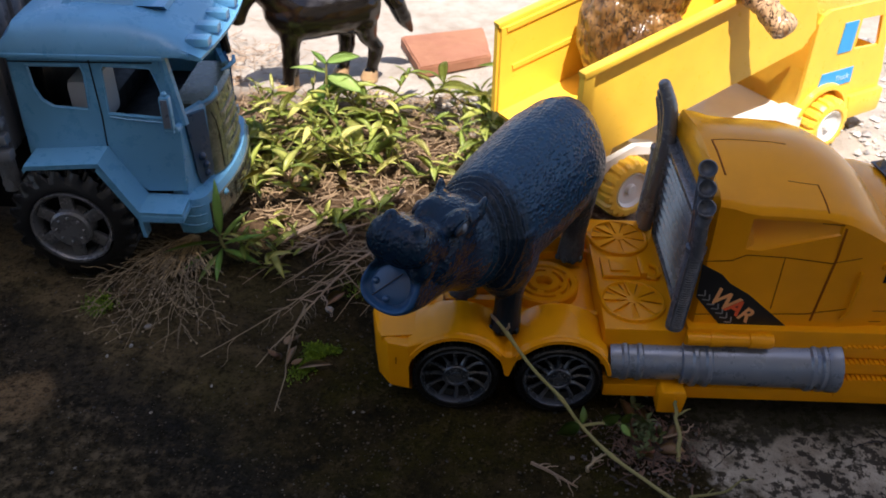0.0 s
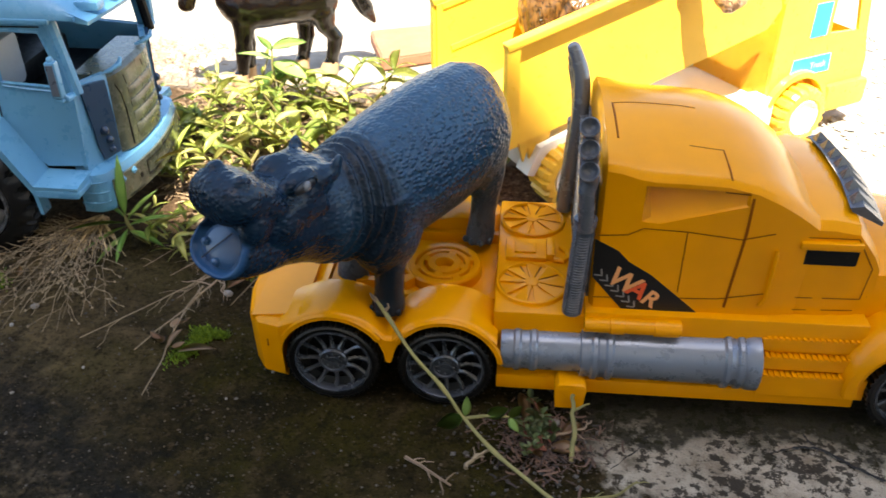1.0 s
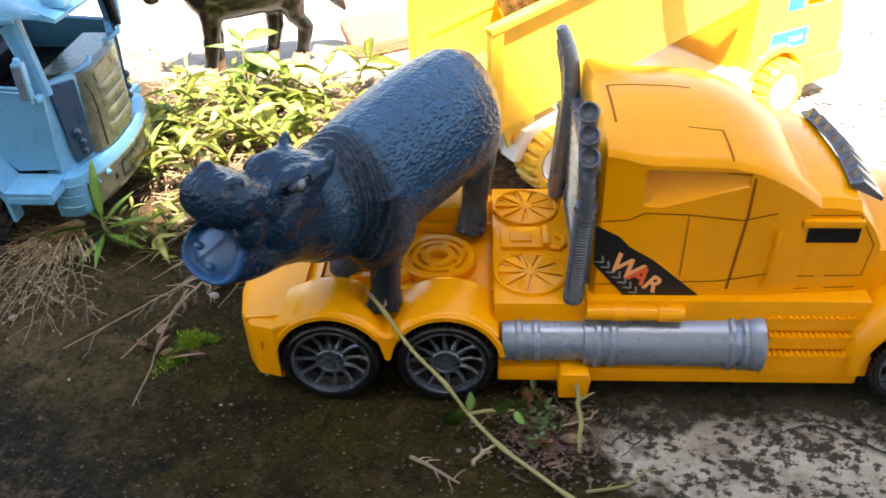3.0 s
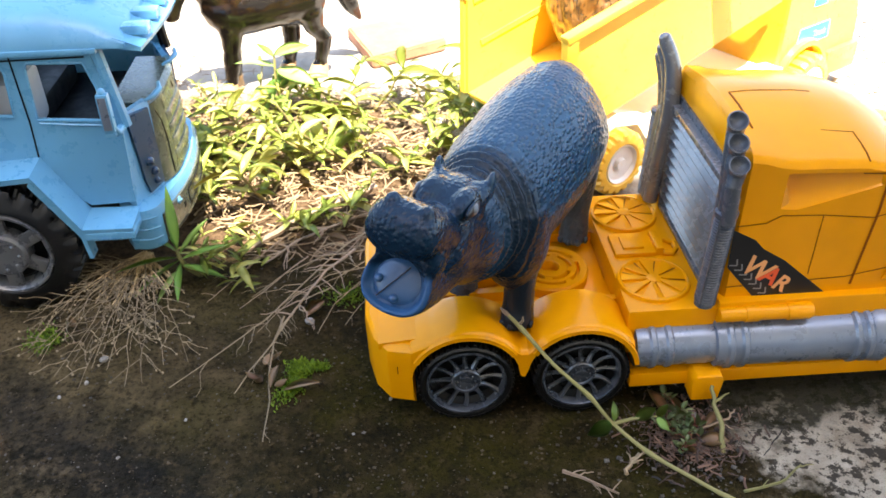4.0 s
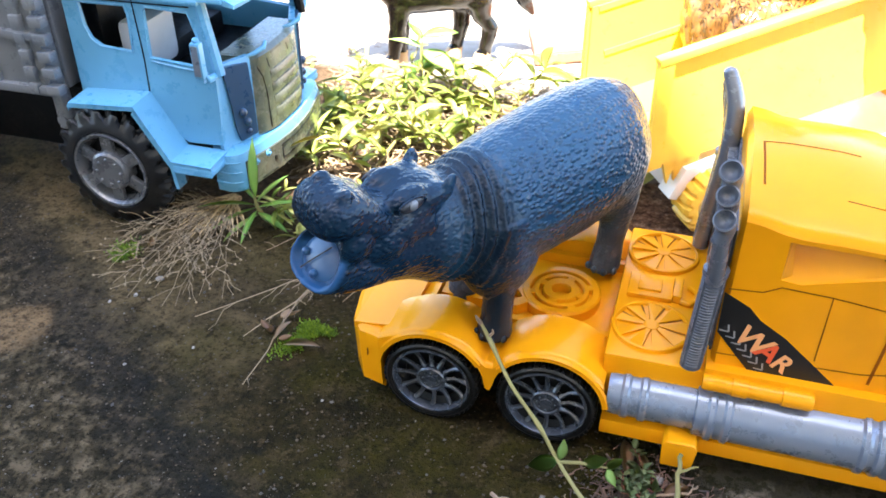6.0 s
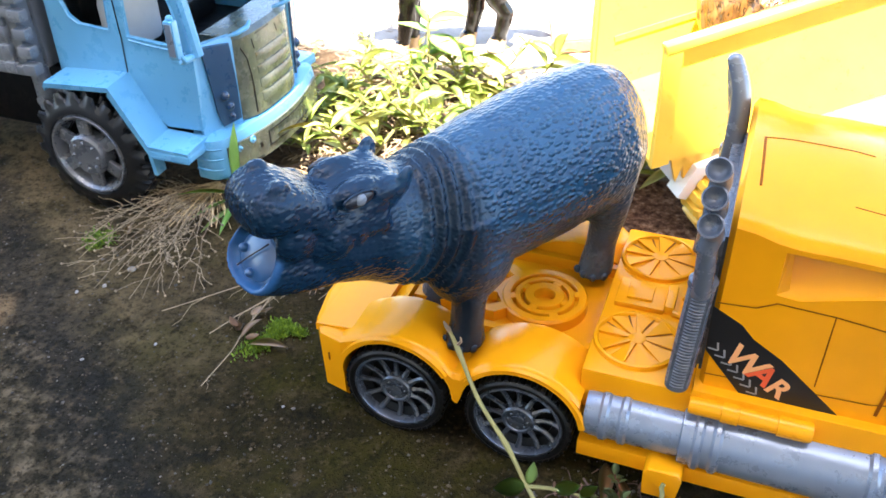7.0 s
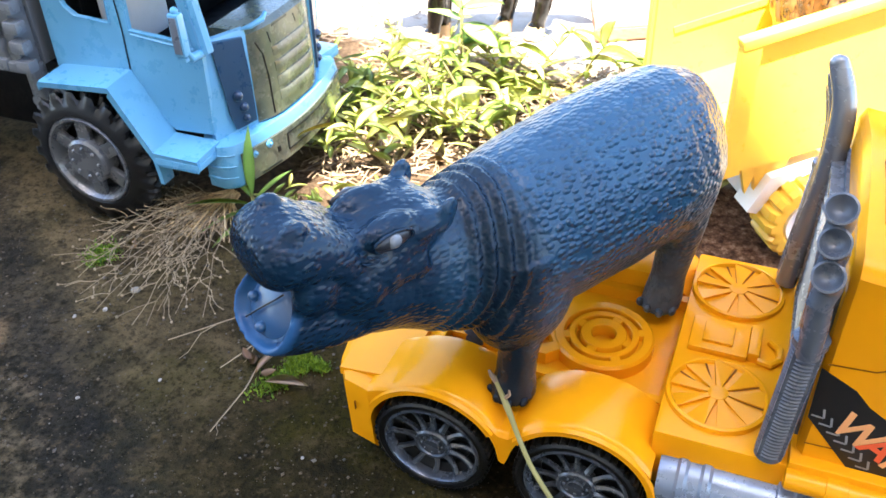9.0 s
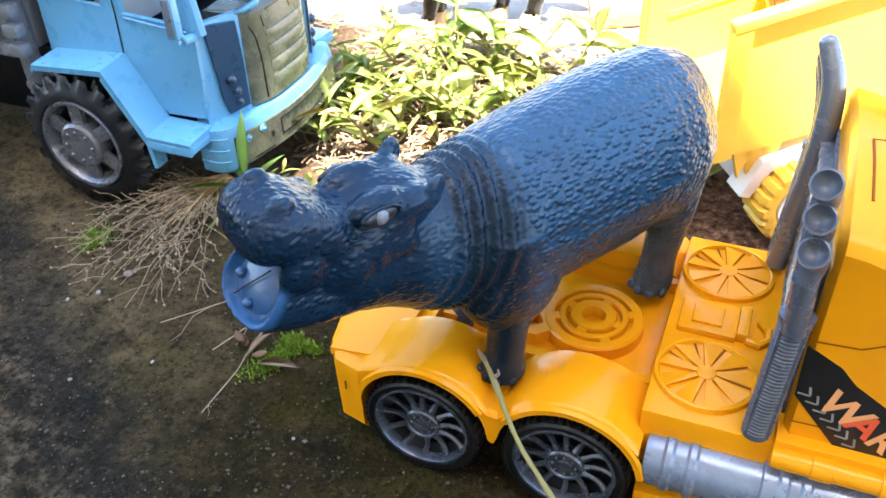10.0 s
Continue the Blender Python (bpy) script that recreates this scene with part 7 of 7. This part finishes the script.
def stick(name, label, pts, radii, material, forks=0, seed=1, seg=6, spread=0.02):
    t = thing(name, label, "twig")
    r = random.Random(seed)
    dense = []
    for a, b in zip(pts, pts[1:]):
        dense += [Vector(a).lerp(Vector(b), f / 4) + Vector((r.uniform(-1, 1), r.uniform(-1, 1), r.uniform(-0.4, 0.4))) * radii[0] * 0.5 for f in range(4)]
    dense.append(Vector(pts[-1]))
    n = len(dense) - 1
    bm = B()
    tube(bm, dense, [radii[0] + (radii[1] - radii[0]) * i / n for i in range(n + 1)], seg)
    part("main_stem", bm, material, t)
    for k in range(forks):
        i = r.randrange(1, n)
        d = (dense[min(n, i + 1)] - dense[i - 1]).normalized()
        a = math.atan2(d.y, d.x) + r.choice((-1, 1)) * r.uniform(0.4, 1.1)
        L = r.uniform(0.4, 1.0) * spread
        q = dense[i] + Vector((math.cos(a) * L, math.sin(a) * L, r.uniform(-0.002, 0.004)))
        q.z = max(0.0006, q.z)
        bm = B()
        tube(bm, wander(r, dense[i], q, 5, L * 0.06, 0.001), [radii[1] * 0.9 * (1 - 0.12 * j) for j in range(6)], 4)
        part("side_twig", bm, material, t)
    return t


stick("dry_twig", "long pale dry twig lying across the mossy concrete", [(-0.040, 0.178, 0.012), (-0.066, 0.156, 0.010), (-0.086, 0.128, 0.008), (-0.113, 0.087, 0.006), (-0.138, 0.060, 0.004), (-0.163, 0.037, 0.001)], (0.00060, 0.00030), M_TWIG, 12, 3, spread=0.034)
stick("dry_twig", "thin dark dry twig hanging over the moss", [(-0.102, 0.086, 0.008), (-0.107, 0.066, 0.005), (-0.108, 0.040, 0.003), (-0.106, 0.020, 0.002), (-0.107, -0.008, 0.001)], (0.0006, 0.0003), M_TWIG, 5, 4, spread=0.02)
stick("dry_twig", "thin curved dry twig on the mossy concrete", [(-0.100, 0.084, 0.007), (-0.108, 0.066, 0.004), (-0.119, 0.046, 0.002), (-0.126, 0.029, 0.001)], (0.0006, 0.0003), M_TWIG, 3, 6, spread=0.015)
stick("dry_twig", "thin reddish dry twig between weeds", [(-0.060, 0.150, 0.010), (-0.078, 0.128, 0.010), (-0.092, 0.100, 0.008), (-0.100, 0.086, 0.006)], (0.0010, 0.0006), M_BARK, 14, 8, spread=0.030)
r = random.Random(77)
for k in range(11):
    x0, y0 = r.uniform(-0.110, -0.035), r.uniform(0.105, 0.190)
    a, far_end = r.uniform(3.5, 4.3), r.uniform(0.035, 0.085)
    bow = r.uniform(-0.006, 0.006)
    x1, y1 = x0 + math.cos(a) * far_end, y0 + math.sin(a) * far_end
    stick("dry_twig", "thin wiry brown twig lying before the weeds", [(x0, y0, 0.008), ((x0 * 2 + x1) / 3 + bow, (y0 * 2 + y1) / 3 - bow, 0.009), ((x0 + x1 * 2) / 3 + bow, (y0 + y1 * 2) / 3 - bow, 0.005), (x1, y1, 0.001)], (0.00045, 0.00022), r.choice((M_BARK, M_TWIG)), r.choice((2, 3, 5)), 80 + k, 5, 0.020)
stick("bark_strip", "grey-brown strip of dry bark among the weeds", [(-0.046, 0.232, 0.010), (-0.076, 0.212, 0.009), (-0.106, 0.192, 0.006), (-0.138, 0.163, 0.003)], (0.0032, 0.0022), M_BARK, 0, 9)
stick("dry_twig", "dry brown twig among the weeds", [(-0.020, 0.205, 0.008), (-0.060, 0.190, 0.010), (-0.100, 0.170, 0.006), (-0.120, 0.150, 0.003)], (0.0012, 0.0007), M_BARK, 18, 10, spread=0.03)
stick("dry_twig", "dry straw stalk behind the weeds", [(-0.195, 0.345, 0.006), (-0.150, 0.352, 0.010), (-0.105, 0.360, 0.006)], (0.0013, 0.0008), M_STRAW, 3, 12)
stick("broken_twig", "small forked brown twig on the dark concrete", [(0.044, -0.042, 0.002), (0.056, -0.050, 0.003), (0.068, -0.058, 0.002)], (0.0010, 0.0005), M_BARK, 6, 14, spread=0.012)
stick("broken_twig", "small grey forked twig on the dark concrete", [(0.074, -0.046, 0.002), (0.078, -0.040, 0.003), (0.084, -0.034, 0.002)], (0.0012, 0.0007), M_TWIG, 4, 15, spread=0.010)
stick("plant_stub", "olive plant stub growing from a crack beside the truck", [(0.127, -0.036, 0.0), (0.128, -0.026, 0.008), (0.1275, -0.014, 0.013), (0.1275, -0.008, 0.020)], (0.0014, 0.0010), M_STEM, 2, 16, 8, 0.012)
stick("broken_twig", "hooked brown twig in the leaf litter", [(0.112, -0.024, 0.004), (0.124, -0.022, 0.006), (0.133, -0.021, 0.009), (0.137, -0.018, 0.012)], (0.0008, 0.0005), M_BARK, 3, 17, 6, 0.010)
stick("broken_twig", "olive broken stalk at the edge of the pale slab", [(0.128, -0.062, 0.002), (0.146, -0.060, 0.004), (0.157, -0.055, 0.010)], (0.0008, 0.0005), M_STEM, 2, 18, 6, 0.010)


def vine():
    t = thing("green_stem", "bare olive-green plant stem leaning on the truck's fender", "plant stem")
    pts = [Vector(p) for p in ((0.0215, 0.0160, 0.0580), (0.0295, 0.0080, 0.0520), (0.0435, -0.0060, 0.0400), (0.0600, -0.0160, 0.0270), (0.0720, -0.0240, 0.0140), (0.0880, -0.0380, 0.0060), (0.1050, -0.0520, 0.0030), (0.1190, -0.0640, 0.0015), (0.1350, -0.0760, 0.0010))]
    dense = []
    for i in range(len(pts) - 1):
        for k in range(5):
            f = k / 5
            p0, p1, p2, p3 = pts[max(0, i - 1)], pts[i], pts[i + 1], pts[min(len(pts) - 1, i + 2)]
            dense.append(0.5 * ((2 * p1) + (p2 - p0) * f + (2 * p0 - 5 * p1 + 4 * p2 - p3) * f * f + (3 * p1 - p0 - 3 * p2 + p3) * f ** 3))
    dense.append(pts[-1])
    n = len(dense)
    bm = B()
    tube(bm, dense, [0.0010 + 0.0004 * math.exp(-((i % 10) - 5) ** 2 * 0.8) for i in range(n)], 8)
    part("stem", bm, M_STEM, t)
    bm = B()
    tube(bm, [(0.0235, 0.0145, 0.0565), (0.0205, 0.0155, 0.0590), (0.0190, 0.0165, 0.0605)], [0.0012, 0.0010, 0.0004], 6)
    tube(bm, [(0.0275, 0.0100, 0.0535), (0.0297, 0.0102, 0.0565), (0.0295, 0.0100, 0.0590)], [0.0008, 0.0007, 0.0004], 6)
    part("dry_tip", bm, M_BARK, t)
    bm = B()
    tube(bm, [(0.0720, -0.0240, 0.0140), (0.0820, -0.0225, 0.0150), (0.0950, -0.0215, 0.0145)], [0.0010, 0.0009, 0.0006], 6)
    part("side_shoot", bm, M_STEM, t)
    for p, yaw, pitch, roll, s in (((0.0715, -0.0240, 0.0145), math.pi + 0.35, -0.15, -0.75, 0.48), ((0.0725, -0.0235, 0.0150), 1.5, 0.9, 0.6, 0.34), ((0.0835, -0.0225, 0.0150), 0.25, 0.30, 0.85, 0.40), ((0.0945, -0.0215, 0.0145), 0.5, 0.5, 0.9, 0.30), ((0.0950, -0.0215, 0.0140), -0.9, -0.4, 0.7, 0.30)):
        shared("leaf", OVAL_LEAF, t, turned(p, yaw, pitch, roll, s))
    return t


vine()


def sprig(x, y, seed):
    """A small reddish creeping sprig with grey-green leaves in the leaf litter."""
    r = random.Random(seed)
    t = thing("litter_sprig", "small reddish sprig with grey-green leaves in the litter", "weed", Matrix.Translation((x, y, 0)), "sprigs in the litter")
    for k in range(4):
        a = r.uniform(0, 6.28)
        pts = wander(r, (0, 0, 0.001), (math.cos(a) * 0.012, math.sin(a) * 0.012, r.uniform(0.003, 0.010)), 5, 0.0009, 0.003)
        bm = B()
        tube(bm, pts, [0.0006, 0.0006, 0.0005, 0.0005, 0.0004, 0.0003], 5)
        part("stem", bm, M_REDSTEM, t)
        for i in (3, 4, 5):
            for j in range(2):
                shared("leaf", SPRIG_LEAF, t, turned(pts[i], r.uniform(0, 6.28), r.uniform(0.0, 0.9), r.uniform(-0.4, 0.4), r.uniform(0.6, 1.1)))


SPRIG_LEAF = leaf_mesh("leaf", 0.0062, 0.0036, M_LEAF_GREY, 0.2, 0.2, 0.2)
for i, (x, y) in enumerate(((0.1105, -0.010), (0.120, -0.016), (0.106, -0.022), (0.1145, -0.030))):
    sprig(x, y, 60 + i)


def scatter_stuff(name, label, material, count, region, shape, seed, smooth=40):
    r = random.Random(seed)
    bm = B()
    verts, faces = [], []
    for _ in range(count):
        x, y = region(r)
        shape(r, x, y, verts, faces)
    me = bpy.data.meshes.new(name)
    me.from_pydata(verts, [], faces)
    me.materials.append(material)
    bm.free()
    ob = new(name, me)
    if smooth:
        me.shade_smooth()
    return tagged(ob, label, name.replace("_", " "), kind="stuff")


def stone(r, x, y, verts, faces, s0=0.0003, s1=0.0012):
    s = s0 + (s1 - s0) * r.random() ** 3
    b = len(verts)
    ax, ay, az = s * r.uniform(0.7, 1.4), s * r.uniform(0.7, 1.3), s * r.uniform(0.5, 0.9)
    a = r.uniform(0, 6.28)
    c, sn = math.cos(a), math.sin(a)
    for px, py, pz in ((1, 0, 0), (0, 1, 0), (-1, 0, 0), (0, -1, 0), (0, 0, 1), (0, 0, -1)):
        px, py, pz = px * ax * r.uniform(0.8, 1.2), py * ay * r.uniform(0.8, 1.2), pz * az
        verts.append((x + px * c - py * sn, y + px * sn + py * c, pz + az * 0.4 - 0.0004))
    for f in ((0, 1, 4), (1, 2, 4), (2, 3, 4), (3, 0, 4), (1, 0, 5), (2, 1, 5), (3, 2, 5), (0, 3, 5)):
        faces.append(tuple(b + i for i in f))


def straw(r, x, y, verts, faces, l0=0.008, l1=0.030, w=0.00048, lift=0.006):
    a = r.uniform(0, 6.28)
    L = r.uniform(l0, l1)
    bend = r.uniform(-0.5, 0.5)
    z = r.uniform(0.0, lift)
    b = len(verts)
    n = 4
    for i in range(n + 1):
        f = i / n
        aa = a + bend * (f - 0.5)
        px, py = x + math.cos(aa) * L * (f - 0.5), y + math.sin(aa) * L * (f - 0.5)
        pz = max(0.0003, z + r.uniform(-0.3, 0.3) * lift * (f - 0.5) * 2)
        nx, ny = -math.sin(aa) * w, math.cos(aa) * w
        verts += [(px + nx, py + ny, pz), (px, py, pz + w * 1.2), (px - nx, py - ny, pz)]
    for i in range(n):
        q = b + 3 * i
        faces += [(q, q + 1, q + 4, q + 3), (q + 1, q + 2, q + 5, q + 4)]


def dark_yard(r):
    return r.uniform(-0.42, 0.14), r.uniform(-0.14, 0.16)


def soil_strip(r):
    while True:
        x, y = r.uniform(-0.22, 0.06), r.uniform(0.14, 0.43)
        if y > 0.155 + max(0, -0.10 - x) * 0.8:
            return x, y


scatter_stuff("grit", "fine pale grit and crumbs on dark mossy concrete", M_PEBBLE, 520, dark_yard, stone, 1)
scatter_stuff("soil_grains", "dark brown soil grains and crumbs on mossy concrete", M_GRAIN, 6500, dark_yard, lambda r, x, y, v, f: stone(r, x, y, v, f, 0.0003, 0.0010), 21, 0)
scatter_stuff("gravel", "loose pale gravel beside the yellow truck", M_GRAVEL, 2600, lambda r: (r.uniform(0.36, 0.75), r.uniform(0.16, 0.62)), lambda r, x, y, v, f: stone(r, x, y, v, f, 0.0010, 0.0045), 2, 0)
scatter_stuff("dry_litter", "dry straw and plant fibres among the weeds", M_STRAW, 1700, soil_strip, straw, 3)
scatter_stuff("dry_litter", "dry brown debris on pale concrete", M_BARK, 420, lambda r: (r.gauss(-0.275, 0.045), r.gauss(0.485, 0.045)), straw, 4)
scatter_stuff("leaf_crumbs", "brown leaf crumbs and soil heaped beside the truck", M_CRUMB, 620, lambda r: (r.gauss(0.113, 0.013), r.gauss(-0.024, 0.012)), lambda r, x, y, v, f: straw(r, x, y, v, f, 0.0015, 0.0085, r.choice((0.00022, 0.0003, 0.0006)), 0.003), 5)
scatter_stuff("soil_crumbs", "dark soil crumbs heaped beside the truck", M_PEBBLE, 330, lambda r: (r.gauss(0.112, 0.016), r.gauss(-0.026, 0.015)), lambda r, x, y, v, f: stone(r, x, y, v, f, 0.0005, 0.0018), 6)


def moss_blade(r, x, y, verts, faces):
    b = len(verts)
    h = r.uniform(0.0008, 0.0030)
    a = r.uniform(0, 6.28)
    w = r.uniform(0.0003, 0.0007)
    dx, dy = math.cos(a) * w, math.sin(a) * w
    lx, ly = r.uniform(-1, 1) * h * 0.6, r.uniform(-1, 1) * h * 0.6
    verts += [(x - dx, y - dy, 0), (x + dx, y + dy, 0), (x + lx + dx * 0.8, y + ly + dy * 0.8, h * 0.7), (x + lx * 1.3, y + ly * 1.3, h), (x + lx - dx * 0.8, y + ly - dy * 0.8, h * 0.7)]
    faces += [(b, b + 1, b + 2, b + 4), (b + 4, b + 2, b + 3)]


for (cx, cy), (sx_, sy_), n, sd in (((-0.091, 0.046), (0.0030, 0.0036), 1300, 31), ((-0.094, 0.032), (0.0024, 0.0026), 600, 35), ((-0.079, 0.047), (0.0024, 0.0018), 220, 36), ((-0.246, 0.086), (0.005, 0.005), 600, 32), ((-0.063, 0.113), (0.008, 0.005), 420, 33), ((-0.098, 0.026), (0.004, 0.004), 160, 34)):
    scatter_stuff("moss", "bright green moss tuft on dark concrete", M_MOSS, n, lambda r, cx=cx, cy=cy, a=sx_, b=sy_: (r.gauss(cx, a), r.gauss(cy, b)), moss_blade, sd, 0)

# dead leaves
r = random.Random(44)
dead = [(-0.110, 0.053, 0.6), (-0.111, 0.037, 2.4), (-0.099, 0.027, 0.2), (-0.106, 0.030, 1.4), (-0.084, 0.150, 0.5), (-0.066, 0.172, 2.9), (-0.100, 0.176, 1.1), (-0.118, 0.158, 3.9), (-0.050, 0.190, 0.4), (-0.135, 0.190, 2.0), (-0.090, 0.092, 0.9), (-0.230, 0.094, 2.0), (0.122, -0.022, 0.8), (0.116, -0.012, 2.2), (0.128, -0.018, 4.0), (0.108, -0.030, 5.2), (0.104, -0.014, 1.7), (0.132, -0.030, 3.1), (-0.209, 0.401, 0.3), (-0.232, 0.452, 1.9), (-0.255, 0.430, 4.4), (-0.262, 0.480, 2.7), (-0.030, 0.215, 1.2), (-0.070, 0.250, 2.2), (-0.105, 0.245, 0.1), (-0.020, 0.290, 4.9), (0.012, 0.300, 3.3), (-0.080, 0.310, 5.8)]
for x, y, a in dead:
    ob = shared("dead_leaf", r.choice(DEAD_LEAF), None, turned((x, y, 0.0015 + r.uniform(0, 0.002)), a, r.uniform(-0.05, 0.25), r.uniform(-0.4, 0.4), r.uniform(0.55, 1.05)))
    tagged(ob, "curled dry brown leaf lying on the ground", "dead leaf", "dead leaves")
for x, y, a, s in ((-0.111, 0.049, 1.3, 0.62), (-0.113, 0.038, 2.6, 0.66), (-0.104, 0.031, 0.5, 0.58)):
    ob = shared("dead_leaf", DEAD_LEAF[1], None, turned((x, y, 0.003), a, 0.15, 0.2, s))
    tagged(ob, "small reddish-brown dead leaf beside bright moss", "dead leaf", "dead leaves")


def pebble(x, y, s, seed, label):
    r = random.Random(seed)
    bm = B()
    bmesh.ops.create_icosphere(bm, subdivisions=2, radius=s * 0.5)
    for v in bm.verts:
        v.co = Vector((v.co.x * 1.25, v.co.y, v.co.z * 0.7)) * (1 + 0.6 * noise.noise(v.co * (1.2 / s) + Vector((seed, 0, 0))))
    ob = part("pebble", bm, M_CHIP, None, smooth=20)
    ob.matrix_basis = Matrix.Translation((x, y, s * 0.2)) @ Matrix.Rotation(r.uniform(0, 6), 4, "Z")
    return tagged(ob, label, "pebble", "pebbles")


for i, (x, y, s) in enumerate(((-0.223, 0.036, 0.0022), (-0.205, 0.066, 0.0046), (-0.211, 0.046, 0.0026), (0.119, -0.010, 0.0046), (0.118, -0.020, 0.0024), (0.103, -0.030, 0.0022), (-0.150, 0.012, 0.0016), (-0.060, -0.006, 0.0014), (-0.040, 0.018, 0.0022), (-0.088, 0.088, 0.0046), (-0.180, -0.012, 0.0018))):
    pebble(x, y, s, i, "small pale stone on dark concrete")


def crack(pts, w):
    bm = B()
    prev = None
    r = random.Random(3)
    dense = []
    for (x0, y0), (x1, y1) in zip(pts, pts[1:]):
        for k in range(6):
            f = k / 6
            dense.append((x0 + (x1 - x0) * f + r.uniform(-1, 1) * 0.0006, y0 + (y1 - y0) * f + r.uniform(-1, 1) * 0.0006))
    dense.append(pts[-1])
    for i, (x, y) in enumerate(dense):
        ww = w * (0.5 + 0.5 * math.sin(math.pi * i / (len(dense) - 1))) * r.uniform(0.6, 1.2)
        cur = (bm.verts.new((x - ww * 0.4, y - ww, 0.0009)), bm.verts.new((x + ww * 0.4, y + ww, 0.0009)))
        if prev:
            bm.faces.new((prev[0], cur[0], cur[1], prev[1]))
        prev = cur
    tagged(part("ground_crack", bm, M_CRACK, None, smooth=0), "thin dark crack in the pale concrete", "crack", kind="structure")


M_CRACK = mat("dark_crevice", (0.012, 0.011, 0.010), 0.9)
crack([(0.228, -0.022), (0.240, -0.017), (0.252, -0.016), (0.265, -0.026), (0.279, -0.036), (0.300, -0.046)], 0.0009)
crack([(0.252, -0.016), (0.247, -0.008), (0.250, 0.000)], 0.0008)
crack([(0.171, -0.010), (0.160, -0.026), (0.146, -0.040)], 0.0008)
